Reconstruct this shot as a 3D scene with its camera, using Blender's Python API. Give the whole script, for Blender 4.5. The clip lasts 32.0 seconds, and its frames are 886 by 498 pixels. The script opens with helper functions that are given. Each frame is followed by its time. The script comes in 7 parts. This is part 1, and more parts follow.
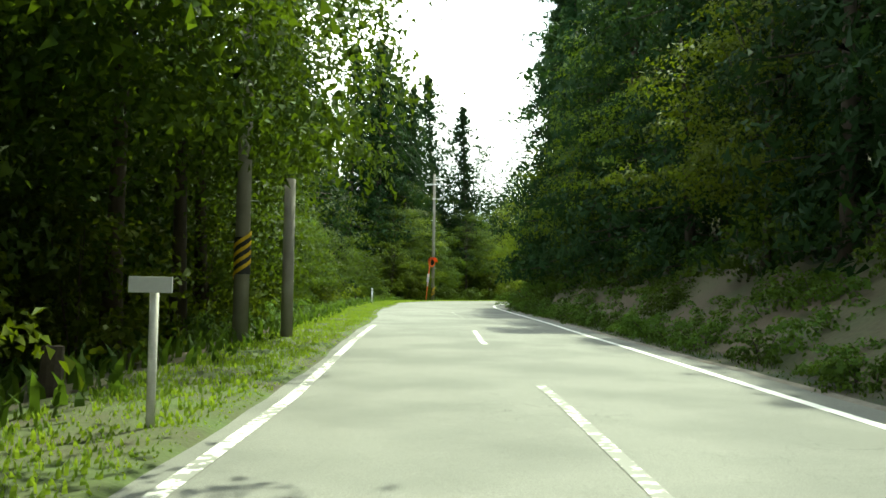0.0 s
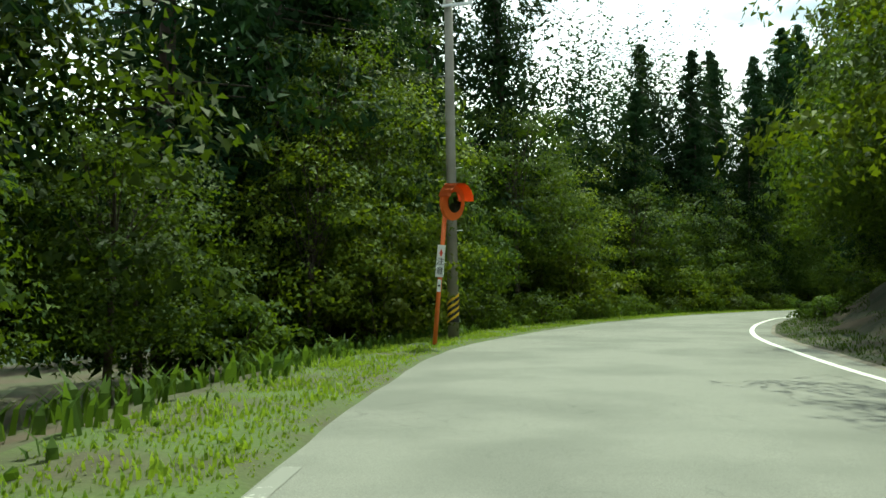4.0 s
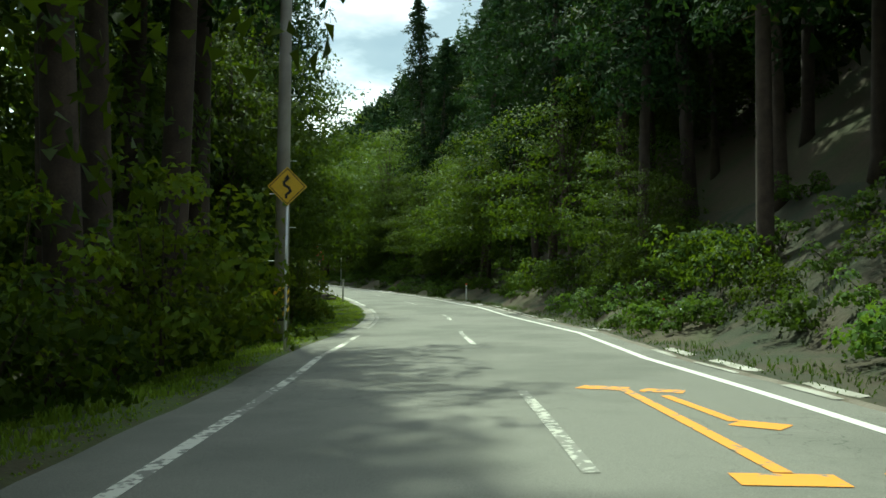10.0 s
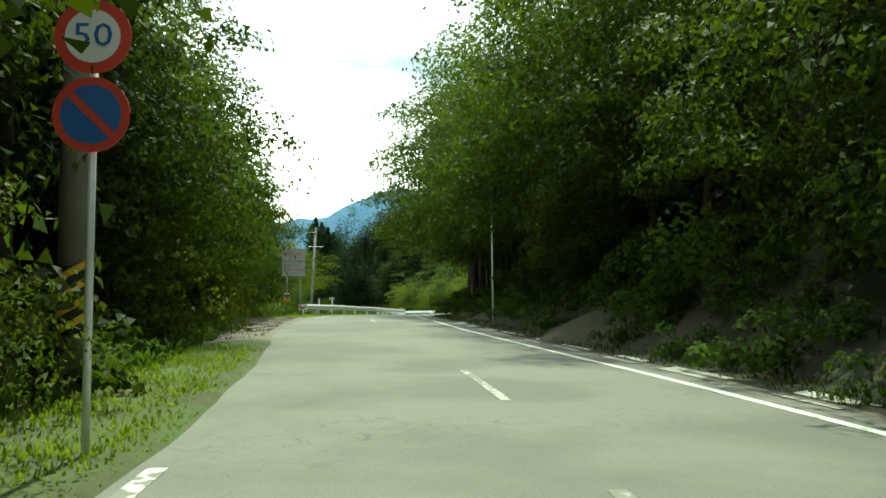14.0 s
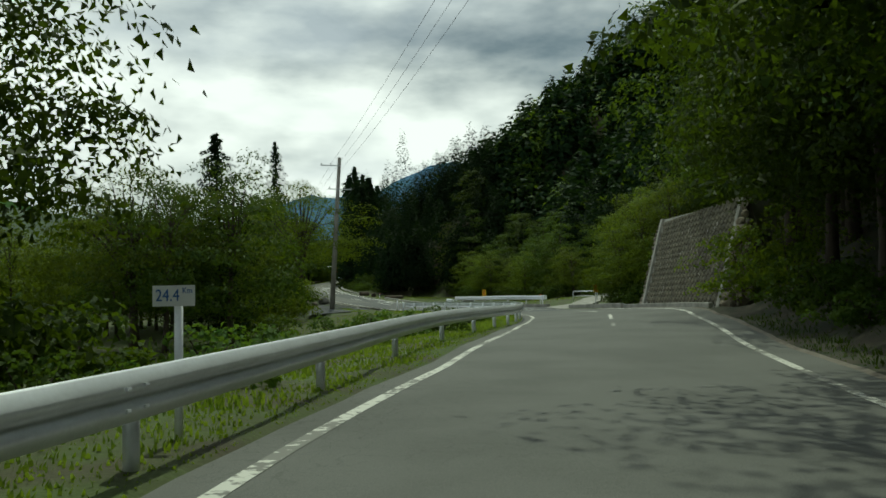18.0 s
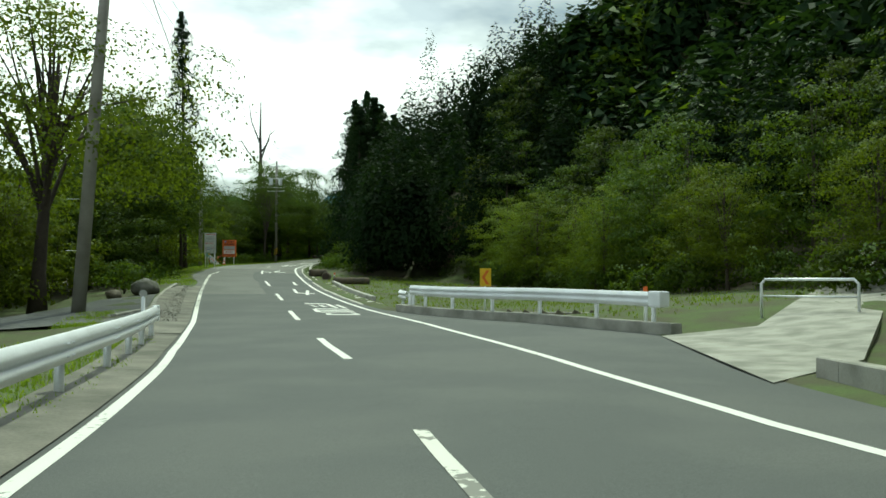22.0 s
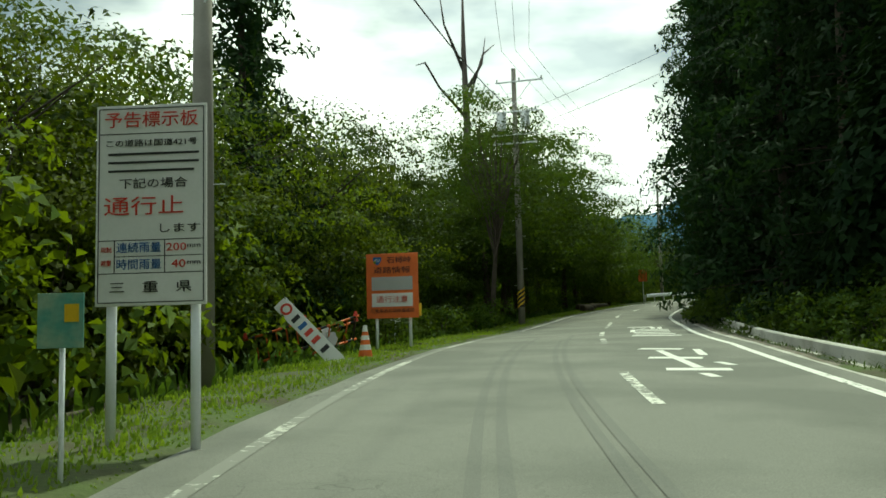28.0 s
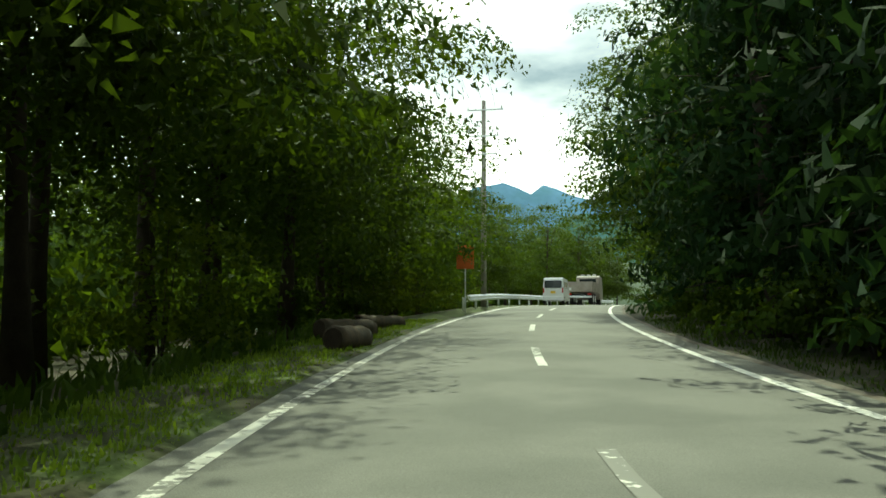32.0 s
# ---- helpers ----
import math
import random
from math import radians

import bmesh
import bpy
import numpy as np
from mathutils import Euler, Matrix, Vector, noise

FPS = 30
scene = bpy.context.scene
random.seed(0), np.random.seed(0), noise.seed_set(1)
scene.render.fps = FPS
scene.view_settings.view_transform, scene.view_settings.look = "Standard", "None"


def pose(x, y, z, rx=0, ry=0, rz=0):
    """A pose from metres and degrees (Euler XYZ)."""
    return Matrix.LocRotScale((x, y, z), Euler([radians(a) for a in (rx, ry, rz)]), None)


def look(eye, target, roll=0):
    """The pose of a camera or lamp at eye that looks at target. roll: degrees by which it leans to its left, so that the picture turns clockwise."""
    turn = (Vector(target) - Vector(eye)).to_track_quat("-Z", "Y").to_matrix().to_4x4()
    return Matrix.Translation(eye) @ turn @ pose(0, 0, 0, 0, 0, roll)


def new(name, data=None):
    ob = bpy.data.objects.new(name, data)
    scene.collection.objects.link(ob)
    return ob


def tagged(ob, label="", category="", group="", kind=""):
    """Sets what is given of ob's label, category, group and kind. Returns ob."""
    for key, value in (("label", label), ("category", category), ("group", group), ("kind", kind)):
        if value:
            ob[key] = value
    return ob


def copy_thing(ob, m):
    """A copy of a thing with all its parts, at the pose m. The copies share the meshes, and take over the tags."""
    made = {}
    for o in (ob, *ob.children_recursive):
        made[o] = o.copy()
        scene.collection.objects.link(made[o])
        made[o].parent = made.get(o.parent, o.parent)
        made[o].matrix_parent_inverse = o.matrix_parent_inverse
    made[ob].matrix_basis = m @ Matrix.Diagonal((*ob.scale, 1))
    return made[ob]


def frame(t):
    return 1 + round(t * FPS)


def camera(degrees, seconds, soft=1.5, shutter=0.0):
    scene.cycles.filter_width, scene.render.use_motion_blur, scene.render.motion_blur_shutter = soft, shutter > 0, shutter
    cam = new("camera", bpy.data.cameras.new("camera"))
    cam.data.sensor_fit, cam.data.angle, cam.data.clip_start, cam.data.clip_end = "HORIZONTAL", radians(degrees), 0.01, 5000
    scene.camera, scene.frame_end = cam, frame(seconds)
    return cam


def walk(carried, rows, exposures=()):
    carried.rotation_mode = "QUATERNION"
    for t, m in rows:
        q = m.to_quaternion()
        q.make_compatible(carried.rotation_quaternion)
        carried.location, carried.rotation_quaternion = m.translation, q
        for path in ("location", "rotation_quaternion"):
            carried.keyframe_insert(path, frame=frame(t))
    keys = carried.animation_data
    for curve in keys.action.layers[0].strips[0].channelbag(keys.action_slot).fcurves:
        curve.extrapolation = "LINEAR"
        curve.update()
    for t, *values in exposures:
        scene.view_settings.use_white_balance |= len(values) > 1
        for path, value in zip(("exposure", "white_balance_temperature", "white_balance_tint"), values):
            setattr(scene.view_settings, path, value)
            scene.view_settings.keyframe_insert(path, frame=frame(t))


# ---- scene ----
cam = camera(53.6, 32.0, soft=1.6)
PATH = [
    (0, (0.001, -0.000, 1.250), -0.47, 3.37, 0.89),
    (0.5, (0.048, 7.152, 1.358), -0.33, 3.30, 0.73),
    (1, (0.066, 14.295, 1.478), -0.24, 3.24, 0.14),
    (1.5, (0.061, 21.368, 1.594), -0.35, 3.34, -0.40),
    (2, (-0.011, 28.418, 1.709), -0.00, 3.78, -0.92),
    (2.5, (-0.147, 35.465, 1.812), 0.54, 3.25, -0.64),
    (3, (-0.517, 42.616, 1.940), 0.82, 3.04, -0.55),
    (3.5, (-1.031, 49.976, 2.093), 0.26, 3.24, -0.68),
    (4, (-1.200, 57.549, 2.234), -1.65, 3.52, -0.84),
    (4.5, (-0.536, 65.341, 2.326), -5.41, 3.54, -0.82),
    (5, (0.709, 73.242, 2.382), -10.25, 3.31, -0.63),
    (5.5, (2.707, 81.267, 2.445), -15.51, 3.26, -0.67),
    (6, (5.689, 89.106, 2.508), -20.85, 3.41, -0.65),
    (6.5, (9.423, 96.515, 2.563), -26.44, 2.96, -0.36),
    (7, (13.643, 103.419, 2.625), -32.03, 2.98, 0.07),
    (7.5, (18.459, 110.025, 2.623), -37.44, 2.87, -0.88),
    (8, (23.554, 116.452, 2.597), -39.56, 2.92, -0.22),
    (8.5, (28.737, 122.813, 2.554), -40.41, 2.95, 0.00),
    (9, (33.966, 129.187, 2.510), -40.47, 3.28, -0.19),
    (9.5, (39.192, 135.626, 2.501), -40.01, 3.05, 0.31),
    (10, (44.518, 142.012, 2.497), -39.81, 3.27, 0.41),
    (10.5, (49.802, 148.197, 2.550), -39.02, 3.57, 0.67),
    (11, (54.618, 154.221, 2.609), -38.19, 3.59, 1.73),
    (11.5, (59.100, 160.039, 2.671), -37.76, 3.62, 2.01),
    (12, (63.281, 165.854, 2.794), -36.92, 4.06, 1.46),
    (12.5, (67.507, 171.828, 2.986), -35.56, 4.15, 1.89),
    (13, (71.498, 178.100, 3.248), -33.37, 4.41, 1.95),
    (13.5, (75.283, 184.341, 3.546), -30.15, 4.69, 0.97),
    (14, (78.587, 190.639, 3.835), -26.85, 5.06, -0.63),
    (14.5, (81.477, 196.996, 4.100), -23.60, 4.75, -0.84),
    (15, (84.164, 203.559, 4.380), -20.63, 4.58, -0.61),
    (15.5, (86.565, 210.374, 4.678), -18.45, 4.57, 0.05),
    (16, (88.860, 217.206, 4.973), -17.42, 4.52, 0.55),
    (16.5, (91.229, 223.817, 5.246), -17.89, 4.25, 0.24),
    (17, (93.694, 230.238, 5.501), -19.22, 3.81, -0.66),
    (17.5, (96.214, 236.527, 5.682), -20.50, 3.65, -0.65),
    (18, (98.930, 242.624, 5.825), -23.34, 3.44, -1.12),
    (18.5, (102.064, 248.417, 5.938), -27.09, 3.08, -1.38),
    (19, (105.530, 254.060, 6.042), -30.51, 2.68, -0.67),
    (19.5, (109.319, 259.642, 6.140), -33.53, 2.35, -0.31),
    (20, (113.224, 265.162, 6.250), -35.01, 2.06, 1.03),
    (20.5, (116.939, 270.694, 6.360), -32.34, 2.25, 3.51),
    (21, (120.179, 276.353, 6.407), -28.01, 2.01, 2.72),
    (21.5, (122.659, 282.245, 6.396), -23.21, 1.98, 1.08),
    (22, (124.492, 288.258, 6.388), -17.46, 2.19, 0.11),
    (22.5, (125.700, 294.303, 6.381), -11.66, 2.21, -0.08),
    (23, (126.383, 300.288, 6.372), -5.90, 2.02, 0.16),
    (23.5, (126.824, 306.007, 6.381), -2.09, 2.17, 0.88),
    (24, (127.018, 311.598, 6.429), -1.71, 2.70, 1.19),
    (24.5, (127.219, 317.117, 6.542), -1.90, 3.20, 0.09),
    (25, (127.406, 322.725, 6.699), -1.96, 3.84, -0.53),
    (25.5, (127.600, 328.472, 6.929), -1.94, 4.60, -0.58),
    (26, (127.851, 334.299, 7.214), -2.01, 5.26, -0.62),
    (26.5, (128.211, 340.145, 7.533), -2.37, 5.61, -1.21),
    (27, (128.641, 345.981, 7.862), -2.94, 5.72, -2.26),
    (27.5, (129.156, 351.790, 8.205), -4.01, 5.75, -2.58),
    (28, (129.735, 357.583, 8.504), -5.45, 5.62, -1.50),
    (28.5, (130.498, 363.375, 8.794), -6.70, 5.32, -0.89),
    (29, (131.408, 369.070, 9.046), -7.97, 5.00, -0.28),
    (29.5, (132.568, 374.659, 9.278), -10.29, 4.99, -0.11),
    (30, (133.881, 380.157, 9.453), -13.71, 4.69, 0.27),
    (30.5, (135.427, 385.467, 9.616), -16.52, 4.74, 0.46),
    (31, (137.125, 390.595, 9.805), -19.18, 5.09, 0.87),
    (31.5, (139.025, 395.674, 10.049), -20.17, 4.73, 0.10),
    (32, (140.983, 400.786, 10.300), -20.86, 5.23, 0.24),
]
EXPOSURES = [(0, 0.8, 7000, -20), (1, 0.5, 7000, -20), (2, 0.1, 6800, -26), (6, 0.3, 6800, -22), (8, 0.0, 6400, -20), (9, 0.05, 6400, -20), (11, 0.35, 6700, -26), (12, 0.75, 6900, -26), (14.5, 0.1, 7000, -27), (16.5, -0.3, 6900, -20), (18, -1.45, 6700, -20),
             (19.2, -1.6, 6700, -18), (20.5, -1.1, 6700, -18), (22, -0.75, 6600, -24), (24, -0.45, 6800, -28), (27, -0.75, 7000, -28), (29, -0.55, 7200, -27), (32, -0.15, 7200, -25)]
walk(cam, [(t, pose(*eye, 90 + pitch, 0, yaw) @ pose(0, 0, 0, 0, 0, roll)) for t, eye, yaw, pitch, roll in PATH],
     exposures=EXPOSURES)

# ---- light ----
SUN_BEARING, SUN_HEIGHT = radians(23), radians(58)    # clockwise from +y
world = bpy.data.worlds.new("sky")
scene.world = world
world.use_nodes = True
wn, wl = world.node_tree.nodes, world.node_tree.links
sky = wn.new("ShaderNodeTexSky")
sky.sky_type, sky.sun_disc = "NISHITA", False
sky.sun_elevation, sky.sun_rotation = SUN_HEIGHT, SUN_BEARING
wc = wn.new("ShaderNodeTexCoord")
wm = wn.new("ShaderNodeMapping")
wm.inputs["Scale"].default_value = (1.0, 1.0, 2.6)
cn = wn.new("ShaderNodeTexNoise")
cn.inputs["Scale"].default_value, cn.inputs["Detail"].default_value, cn.inputs["Roughness"].default_value = 2.1, 7, 0.52
cr = wn.new("ShaderNodeValToRGB")
cr.color_ramp.elements[0].position, cr.color_ramp.elements[1].position = 0.36, 0.52
cr.color_ramp.elements[0].color = (0.12, 0.12, 0.12, 1)
# cloud bellies, grey-blue overhead and bright towards the hazy horizon
bn = wn.new("ShaderNodeTexNoise")
bn.inputs["Scale"].default_value, bn.inputs["Detail"].default_value, bn.inputs["Roughness"].default_value = 3.4, 6, 0.5
sz = wn.new("ShaderNodeSeparateXYZ")
hz = wn.new("ShaderNodeMapRange")
for i, x in zip(("From Min", "From Max", "To Min", "To Max"), (0.1, 0.4, 0.2, -0.06)):
    hz.inputs[i].default_value = x
bs = wn.new("ShaderNodeMath")
bs.operation = "ADD"
cloud = wn.new("ShaderNodeValToRGB")
cloud.color_ramp.elements[0].position, cloud.color_ramp.elements[1].position = 0.4, 0.62
cloud.color_ramp.elements[0].color, cloud.color_ramp.elements[1].color = (0.46, 0.47, 0.58, 1), (1, 0.95, 1.04, 1)
cg = wn.new("ShaderNodeVectorMath")
cg.operation = "SCALE"
cg.inputs["Scale"].default_value = 34.0
cx = wn.new("ShaderNodeMix")
cx.data_type = "RGBA"
wl.new(wc.outputs["Generated"], wm.inputs[0])
wl.new(wm.outputs[0], cn.inputs["Vector"])
wl.new(cn.outputs["Fac"], cr.inputs[0])
wl.new(cr.outputs["Color"], cx.inputs["Factor"])
wl.new(sky.outputs[0], cx.inputs["A"])
wl.new(wm.outputs[0], bn.inputs["Vector"])
wl.new(wc.outputs["Generated"], sz.inputs[0])
wl.new(sz.outputs["Z"], hz.inputs["Value"])
wl.new(bn.outputs["Fac"], bs.inputs[0])
wl.new(hz.outputs[0], bs.inputs[1])
wl.new(bs.outputs[0], cloud.inputs[0])
wl.new(cloud.outputs["Color"], cg.inputs[0])
wl.new(cg.outputs["Vector"], cx.inputs["B"])
wl.new(cx.outputs["Result"], wn["Background"].inputs["Color"])
wn["Background"].inputs["Strength"].default_value = 0.085
sun = new("sun", bpy.data.lights.new("sun", "SUN"))
sun.data.energy, sun.data.angle, sun.data.color = 5.0, radians(0.9), (1.0, 0.95, 0.86)
sun.matrix_world = look((math.sin(SUN_BEARING) * math.cos(SUN_HEIGHT) * 90, math.cos(SUN_BEARING) * math.cos(SUN_HEIGHT) * 90, math.sin(SUN_HEIGHT) * 90), (0, 0, 0))


# ---- materials ----
def material(name, base, rough=0.8, metal=0.0, vary=0.25, grain=6.0, fine=60.0, bump=0.3, second=None, through_light=None, per_object=0.0, spec=0.5):
    """A surface of colour base, mottled towards second at two scales, with fine relief."""
    m = bpy.data.materials.new(name)
    m.use_nodes = True
    n, l = m.node_tree.nodes, m.node_tree.links
    p = n["Principled BSDF"]
    p.inputs["Roughness"].default_value, p.inputs["Metallic"].default_value = rough, metal
    p.inputs["Specular IOR Level"].default_value = spec
    co = n.new("ShaderNodeTexCoord")
    big, small = n.new("ShaderNodeTexNoise"), n.new("ShaderNodeTexNoise")
    for t, s, d in ((big, grain, 5), (small, fine, 3)):
        t.inputs["Scale"].default_value, t.inputs["Detail"].default_value = s, d
        l.new(co.outputs["Object"], t.inputs["Vector"])
    mix = n.new("ShaderNodeMix")
    mix.data_type = "RGBA"
    other = second or tuple(c * (1 - vary) for c in base)
    mix.inputs["A"].default_value, mix.inputs["B"].default_value = (*base, 1), (*other, 1)
    ramp = n.new("ShaderNodeValToRGB")
    ramp.color_ramp.elements[0].position, ramp.color_ramp.elements[1].position = 0.38, 0.66
    l.new(big.outputs["Fac"], ramp.inputs[0])
    l.new(ramp.outputs["Color"], mix.inputs["Factor"])
    hs = n.new("ShaderNodeHueSaturation")
    mp = n.new("ShaderNodeMapRange")
    mp.inputs["To Min"].default_value, mp.inputs["To Max"].default_value = 1 - vary, 1 + vary
    l.new(small.outputs["Fac"], mp.inputs["Value"])
    l.new(mix.outputs["Result"], hs.inputs["Color"])
    val = mp.outputs[0]
    if per_object:
        oi, om, mu = n.new("ShaderNodeObjectInfo"), n.new("ShaderNodeMapRange"), n.new("ShaderNodeMath")
        om.inputs["To Min"].default_value, om.inputs["To Max"].default_value = 1 - per_object, 1 + per_object
        mu.operation = "MULTIPLY"
        l.new(oi.outputs["Random"], om.inputs["Value"])
        l.new(om.outputs[0], mu.inputs[0])
        l.new(val, mu.inputs[1])
        val = mu.outputs[0]
    l.new(val, hs.inputs["Value"])
    l.new(hs.outputs["Color"], p.inputs["Base Color"])
    if bump:
        bu = n.new("ShaderNodeBump")
        bu.inputs["Strength"].default_value, bu.inputs["Distance"].default_value = bump, 0.01
        l.new(small.outputs["Fac"], bu.inputs["Height"])
        l.new(bu.outputs[0], p.inputs["Normal"])
    if through_light:
        tr, ad = n.new("ShaderNodeBsdfTranslucent"), n.new("ShaderNodeMixShader")
        ad.inputs[0].default_value = 0.42
        h2 = n.new("ShaderNodeHueSaturation")
        h2.inputs["Color"].default_value = (*through_light, 1)
        l.new(val, h2.inputs["Value"])
        l.new(h2.outputs[0], tr.inputs["Color"])
        l.new(p.outputs[0], ad.inputs[1])
        l.new(tr.outputs[0], ad.inputs[2])
        l.new(ad.outputs[0], n["Material Output"].inputs["Surface"])
    return m


def leaf_material(name, low, high, glow, gloss=0.6):
    """Leaves: every leaf has its own tone, every plant its own shade; light shines through."""
    m = bpy.data.materials.new(name)
    m.use_nodes = True
    n, l = m.node_tree.nodes, m.node_tree.links
    p = n["Principled BSDF"]
    p.inputs["Roughness"].default_value, p.inputs["Specular IOR Level"].default_value = gloss, 0.07
    ge, oi = n.new("ShaderNodeNewGeometry"), n.new("ShaderNodeObjectInfo")
    co, no = n.new("ShaderNodeTexCoord"), n.new("ShaderNodeTexNoise")
    no.inputs["Scale"].default_value, no.inputs["Detail"].default_value = 0.7, 3
    l.new(co.outputs["Object"], no.inputs["Vector"])
    ad, mx = n.new("ShaderNodeMath"), n.new("ShaderNodeMix")
    ad.operation, mx.data_type = "MULTIPLY_ADD", "RGBA"
    ad.inputs[1].default_value = 0.26
    l.new(ge.outputs["Random Per Island"], ad.inputs[0])
    sub = n.new("ShaderNodeMath")
    sub.operation = "MULTIPLY_ADD"
    sub.inputs[1].default_value, sub.inputs[2].default_value = 2.0, -0.72
    l.new(no.outputs["Fac"], sub.inputs[0])
    l.new(sub.outputs[0], ad.inputs[2])
    mx.inputs["A"].default_value, mx.inputs["B"].default_value = (*low, 1), (*high, 1)
    l.new(ad.outputs[0], mx.inputs["Factor"])
    hs, mp = n.new("ShaderNodeHueSaturation"), n.new("ShaderNodeMapRange")
    mp.inputs["To Min"].default_value, mp.inputs["To Max"].default_value = 0.7, 1.3
    hu = n.new("ShaderNodeMapRange")
    hu.inputs["To Min"].default_value, hu.inputs["To Max"].default_value = 0.485, 0.515
    l.new(oi.outputs["Random"], mp.inputs["Value"])
    l.new(oi.outputs["Random"], hu.inputs["Value"])
    l.new(mp.outputs[0], hs.inputs["Value"])
    l.new(hu.outputs[0], hs.inputs["Hue"])
    l.new(mx.outputs["Result"], hs.inputs["Color"])
    l.new(hs.outputs[0], p.inputs["Base Color"])
    tr, sh = n.new("ShaderNodeBsdfTranslucent"), n.new("ShaderNodeMixShader")
    h2 = n.new("ShaderNodeHueSaturation")
    h2.inputs["Color"].default_value = (*glow, 1)
    l.new(mp.outputs[0], h2.inputs["Value"])
    l.new(h2.outputs[0], tr.inputs["Color"])
    sh.inputs[0].default_value = 0.3
    l.new(p.outputs[0], sh.inputs[1])
    l.new(tr.outputs[0], sh.inputs[2])
    l.new(sh.outputs[0], n["Material Output"].inputs["Surface"])
    return m


def asphalt_material(name, base, patch, crack):
    m = bpy.data.materials.new(name)
    m.use_nodes = True
    n, l = m.node_tree.nodes, m.node_tree.links
    p = n["Principled BSDF"]
    p.inputs["Roughness"].default_value, p.inputs["Specular IOR Level"].default_value = 0.85, 0.3
    co = n.new("ShaderNodeTexCoord")

    def tex(kind, scale, detail=3.0):
        t = n.new(kind)
        t.inputs["Scale"].default_value = scale
        if kind == "ShaderNodeTexNoise":
            t.inputs["Detail"].default_value = detail
        l.new(co.outputs["Object"], t.inputs["Vector"])
        return t

    def remap(v, a, b, c, d):
        t = n.new("ShaderNodeMapRange")
        for i, x in zip(("From Min", "From Max", "To Min", "To Max"), (a, b, c, d)):
            t.inputs[i].default_value = x
        l.new(v, t.inputs["Value"])
        return t.outputs[0]

    def times(a, b):
        t = n.new("ShaderNodeMath")
        t.operation = "MULTIPLY"
        l.new(a, t.inputs[0])
        l.new(b, t.inputs[1])
        return t.outputs[0]
    stain, stone, speck = tex("ShaderNodeTexNoise", 0.42, 8), tex("ShaderNodeTexNoise", 90, 2), tex("ShaderNodeTexVoronoi", 140)
    warp = tex("ShaderNodeTexNoise", 1.3, 4)
    vm = n.new("ShaderNodeVectorMath")
    vm.operation = "MULTIPLY_ADD"
    vm.inputs[1].default_value = (1.1, 1.1, 0.0)
    l.new(warp.outputs["Color"], vm.inputs[0])
    l.new(co.outputs["Object"], vm.inputs[2])
    cells = n.new("ShaderNodeTexVoronoi")
    cells.feature = "DISTANCE_TO_EDGE"
    cells.inputs["Scale"].default_value = 2.6
    l.new(vm.outputs[0], cells.inputs["Vector"])
    where = remap(tex("ShaderNodeTexNoise", 0.16, 4).outputs["Fac"], 0.52, 0.68, 0, crack)
    line = remap(cells.outputs["Distance"], 0.0, 0.022, 0.75, 0)
    cracks = times(line, where)
    mix = n.new("ShaderNodeMix")
    mix.data_type = "RGBA"
    mix.inputs["A"].default_value, mix.inputs["B"].default_value = (*base, 1), (*patch, 1)
    l.new(remap(stain.outputs["Fac"], 0.43, 0.6, 0, 1), mix.inputs["Factor"])
    mx2 = n.new("ShaderNodeMix")
    mx2.data_type = "RGBA"
    mx2.inputs["B"].default_value = (0.02, 0.02, 0.018, 1)
    l.new(cracks, mx2.inputs["Factor"])
    l.new(mix.outputs["Result"], mx2.inputs["A"])
    hs = n.new("ShaderNodeHueSaturation")
    l.new(times(remap(stone.outputs["Fac"], 0.2, 0.8, 0.7, 1.3), remap(speck.outputs["Distance"], 0, 0.8, 0.85, 1.15)), hs.inputs["Value"])
    l.new(mx2.outputs["Result"], hs.inputs["Color"])
    l.new(hs.outputs[0], p.inputs["Base Color"])
    bu = n.new("ShaderNodeBump")
    bu.inputs["Strength"].default_value, bu.inputs["Distance"].default_value = 0.35, 0.006
    l.new(stone.outputs["Fac"], bu.inputs["Height"])
    l.new(bu.outputs[0], p.inputs["Normal"])
    return m


def paint_material(name, colour, wear):
    """Road paint, rubbed off down to the asphalt in places."""
    m = bpy.data.materials.new(name)
    m.use_nodes = True
    n, l = m.node_tree.nodes, m.node_tree.links
    p = n["Principled BSDF"]
    p.inputs["Roughness"].default_value = 0.75
    co = n.new("ShaderNodeTexCoord")
    a, b = n.new("ShaderNodeTexNoise"), n.new("ShaderNodeTexNoise")
    for t, s in ((a, 9), (b, 0.45)):
        t.inputs["Scale"].default_value, t.inputs["Detail"].default_value = s, 6
        l.new(co.outputs["Object"], t.inputs["Vector"])
    ad = n.new("ShaderNodeMath")
    ad.operation = "ADD"
    l.new(a.outputs["Fac"], ad.inputs[0])
    l.new(b.outputs["Fac"], ad.inputs[1])
    r = n.new("ShaderNodeMapRange")
    r.inputs["From Min"].default_value, r.inputs["From Max"].default_value = 1.22 - wear, 1.30 - wear
    l.new(ad.outputs[0], r.inputs["Value"])
    mx = n.new("ShaderNodeMix")
    mx.data_type = "RGBA"
    mx.inputs["A"].default_value, mx.inputs["B"].default_value = (*colour, 1), (0.2, 0.2, 0.18, 1)
    l.new(r.outputs[0], mx.inputs["Factor"])
    l.new(mx.outputs["Result"], p.inputs["Base Color"])
    return m


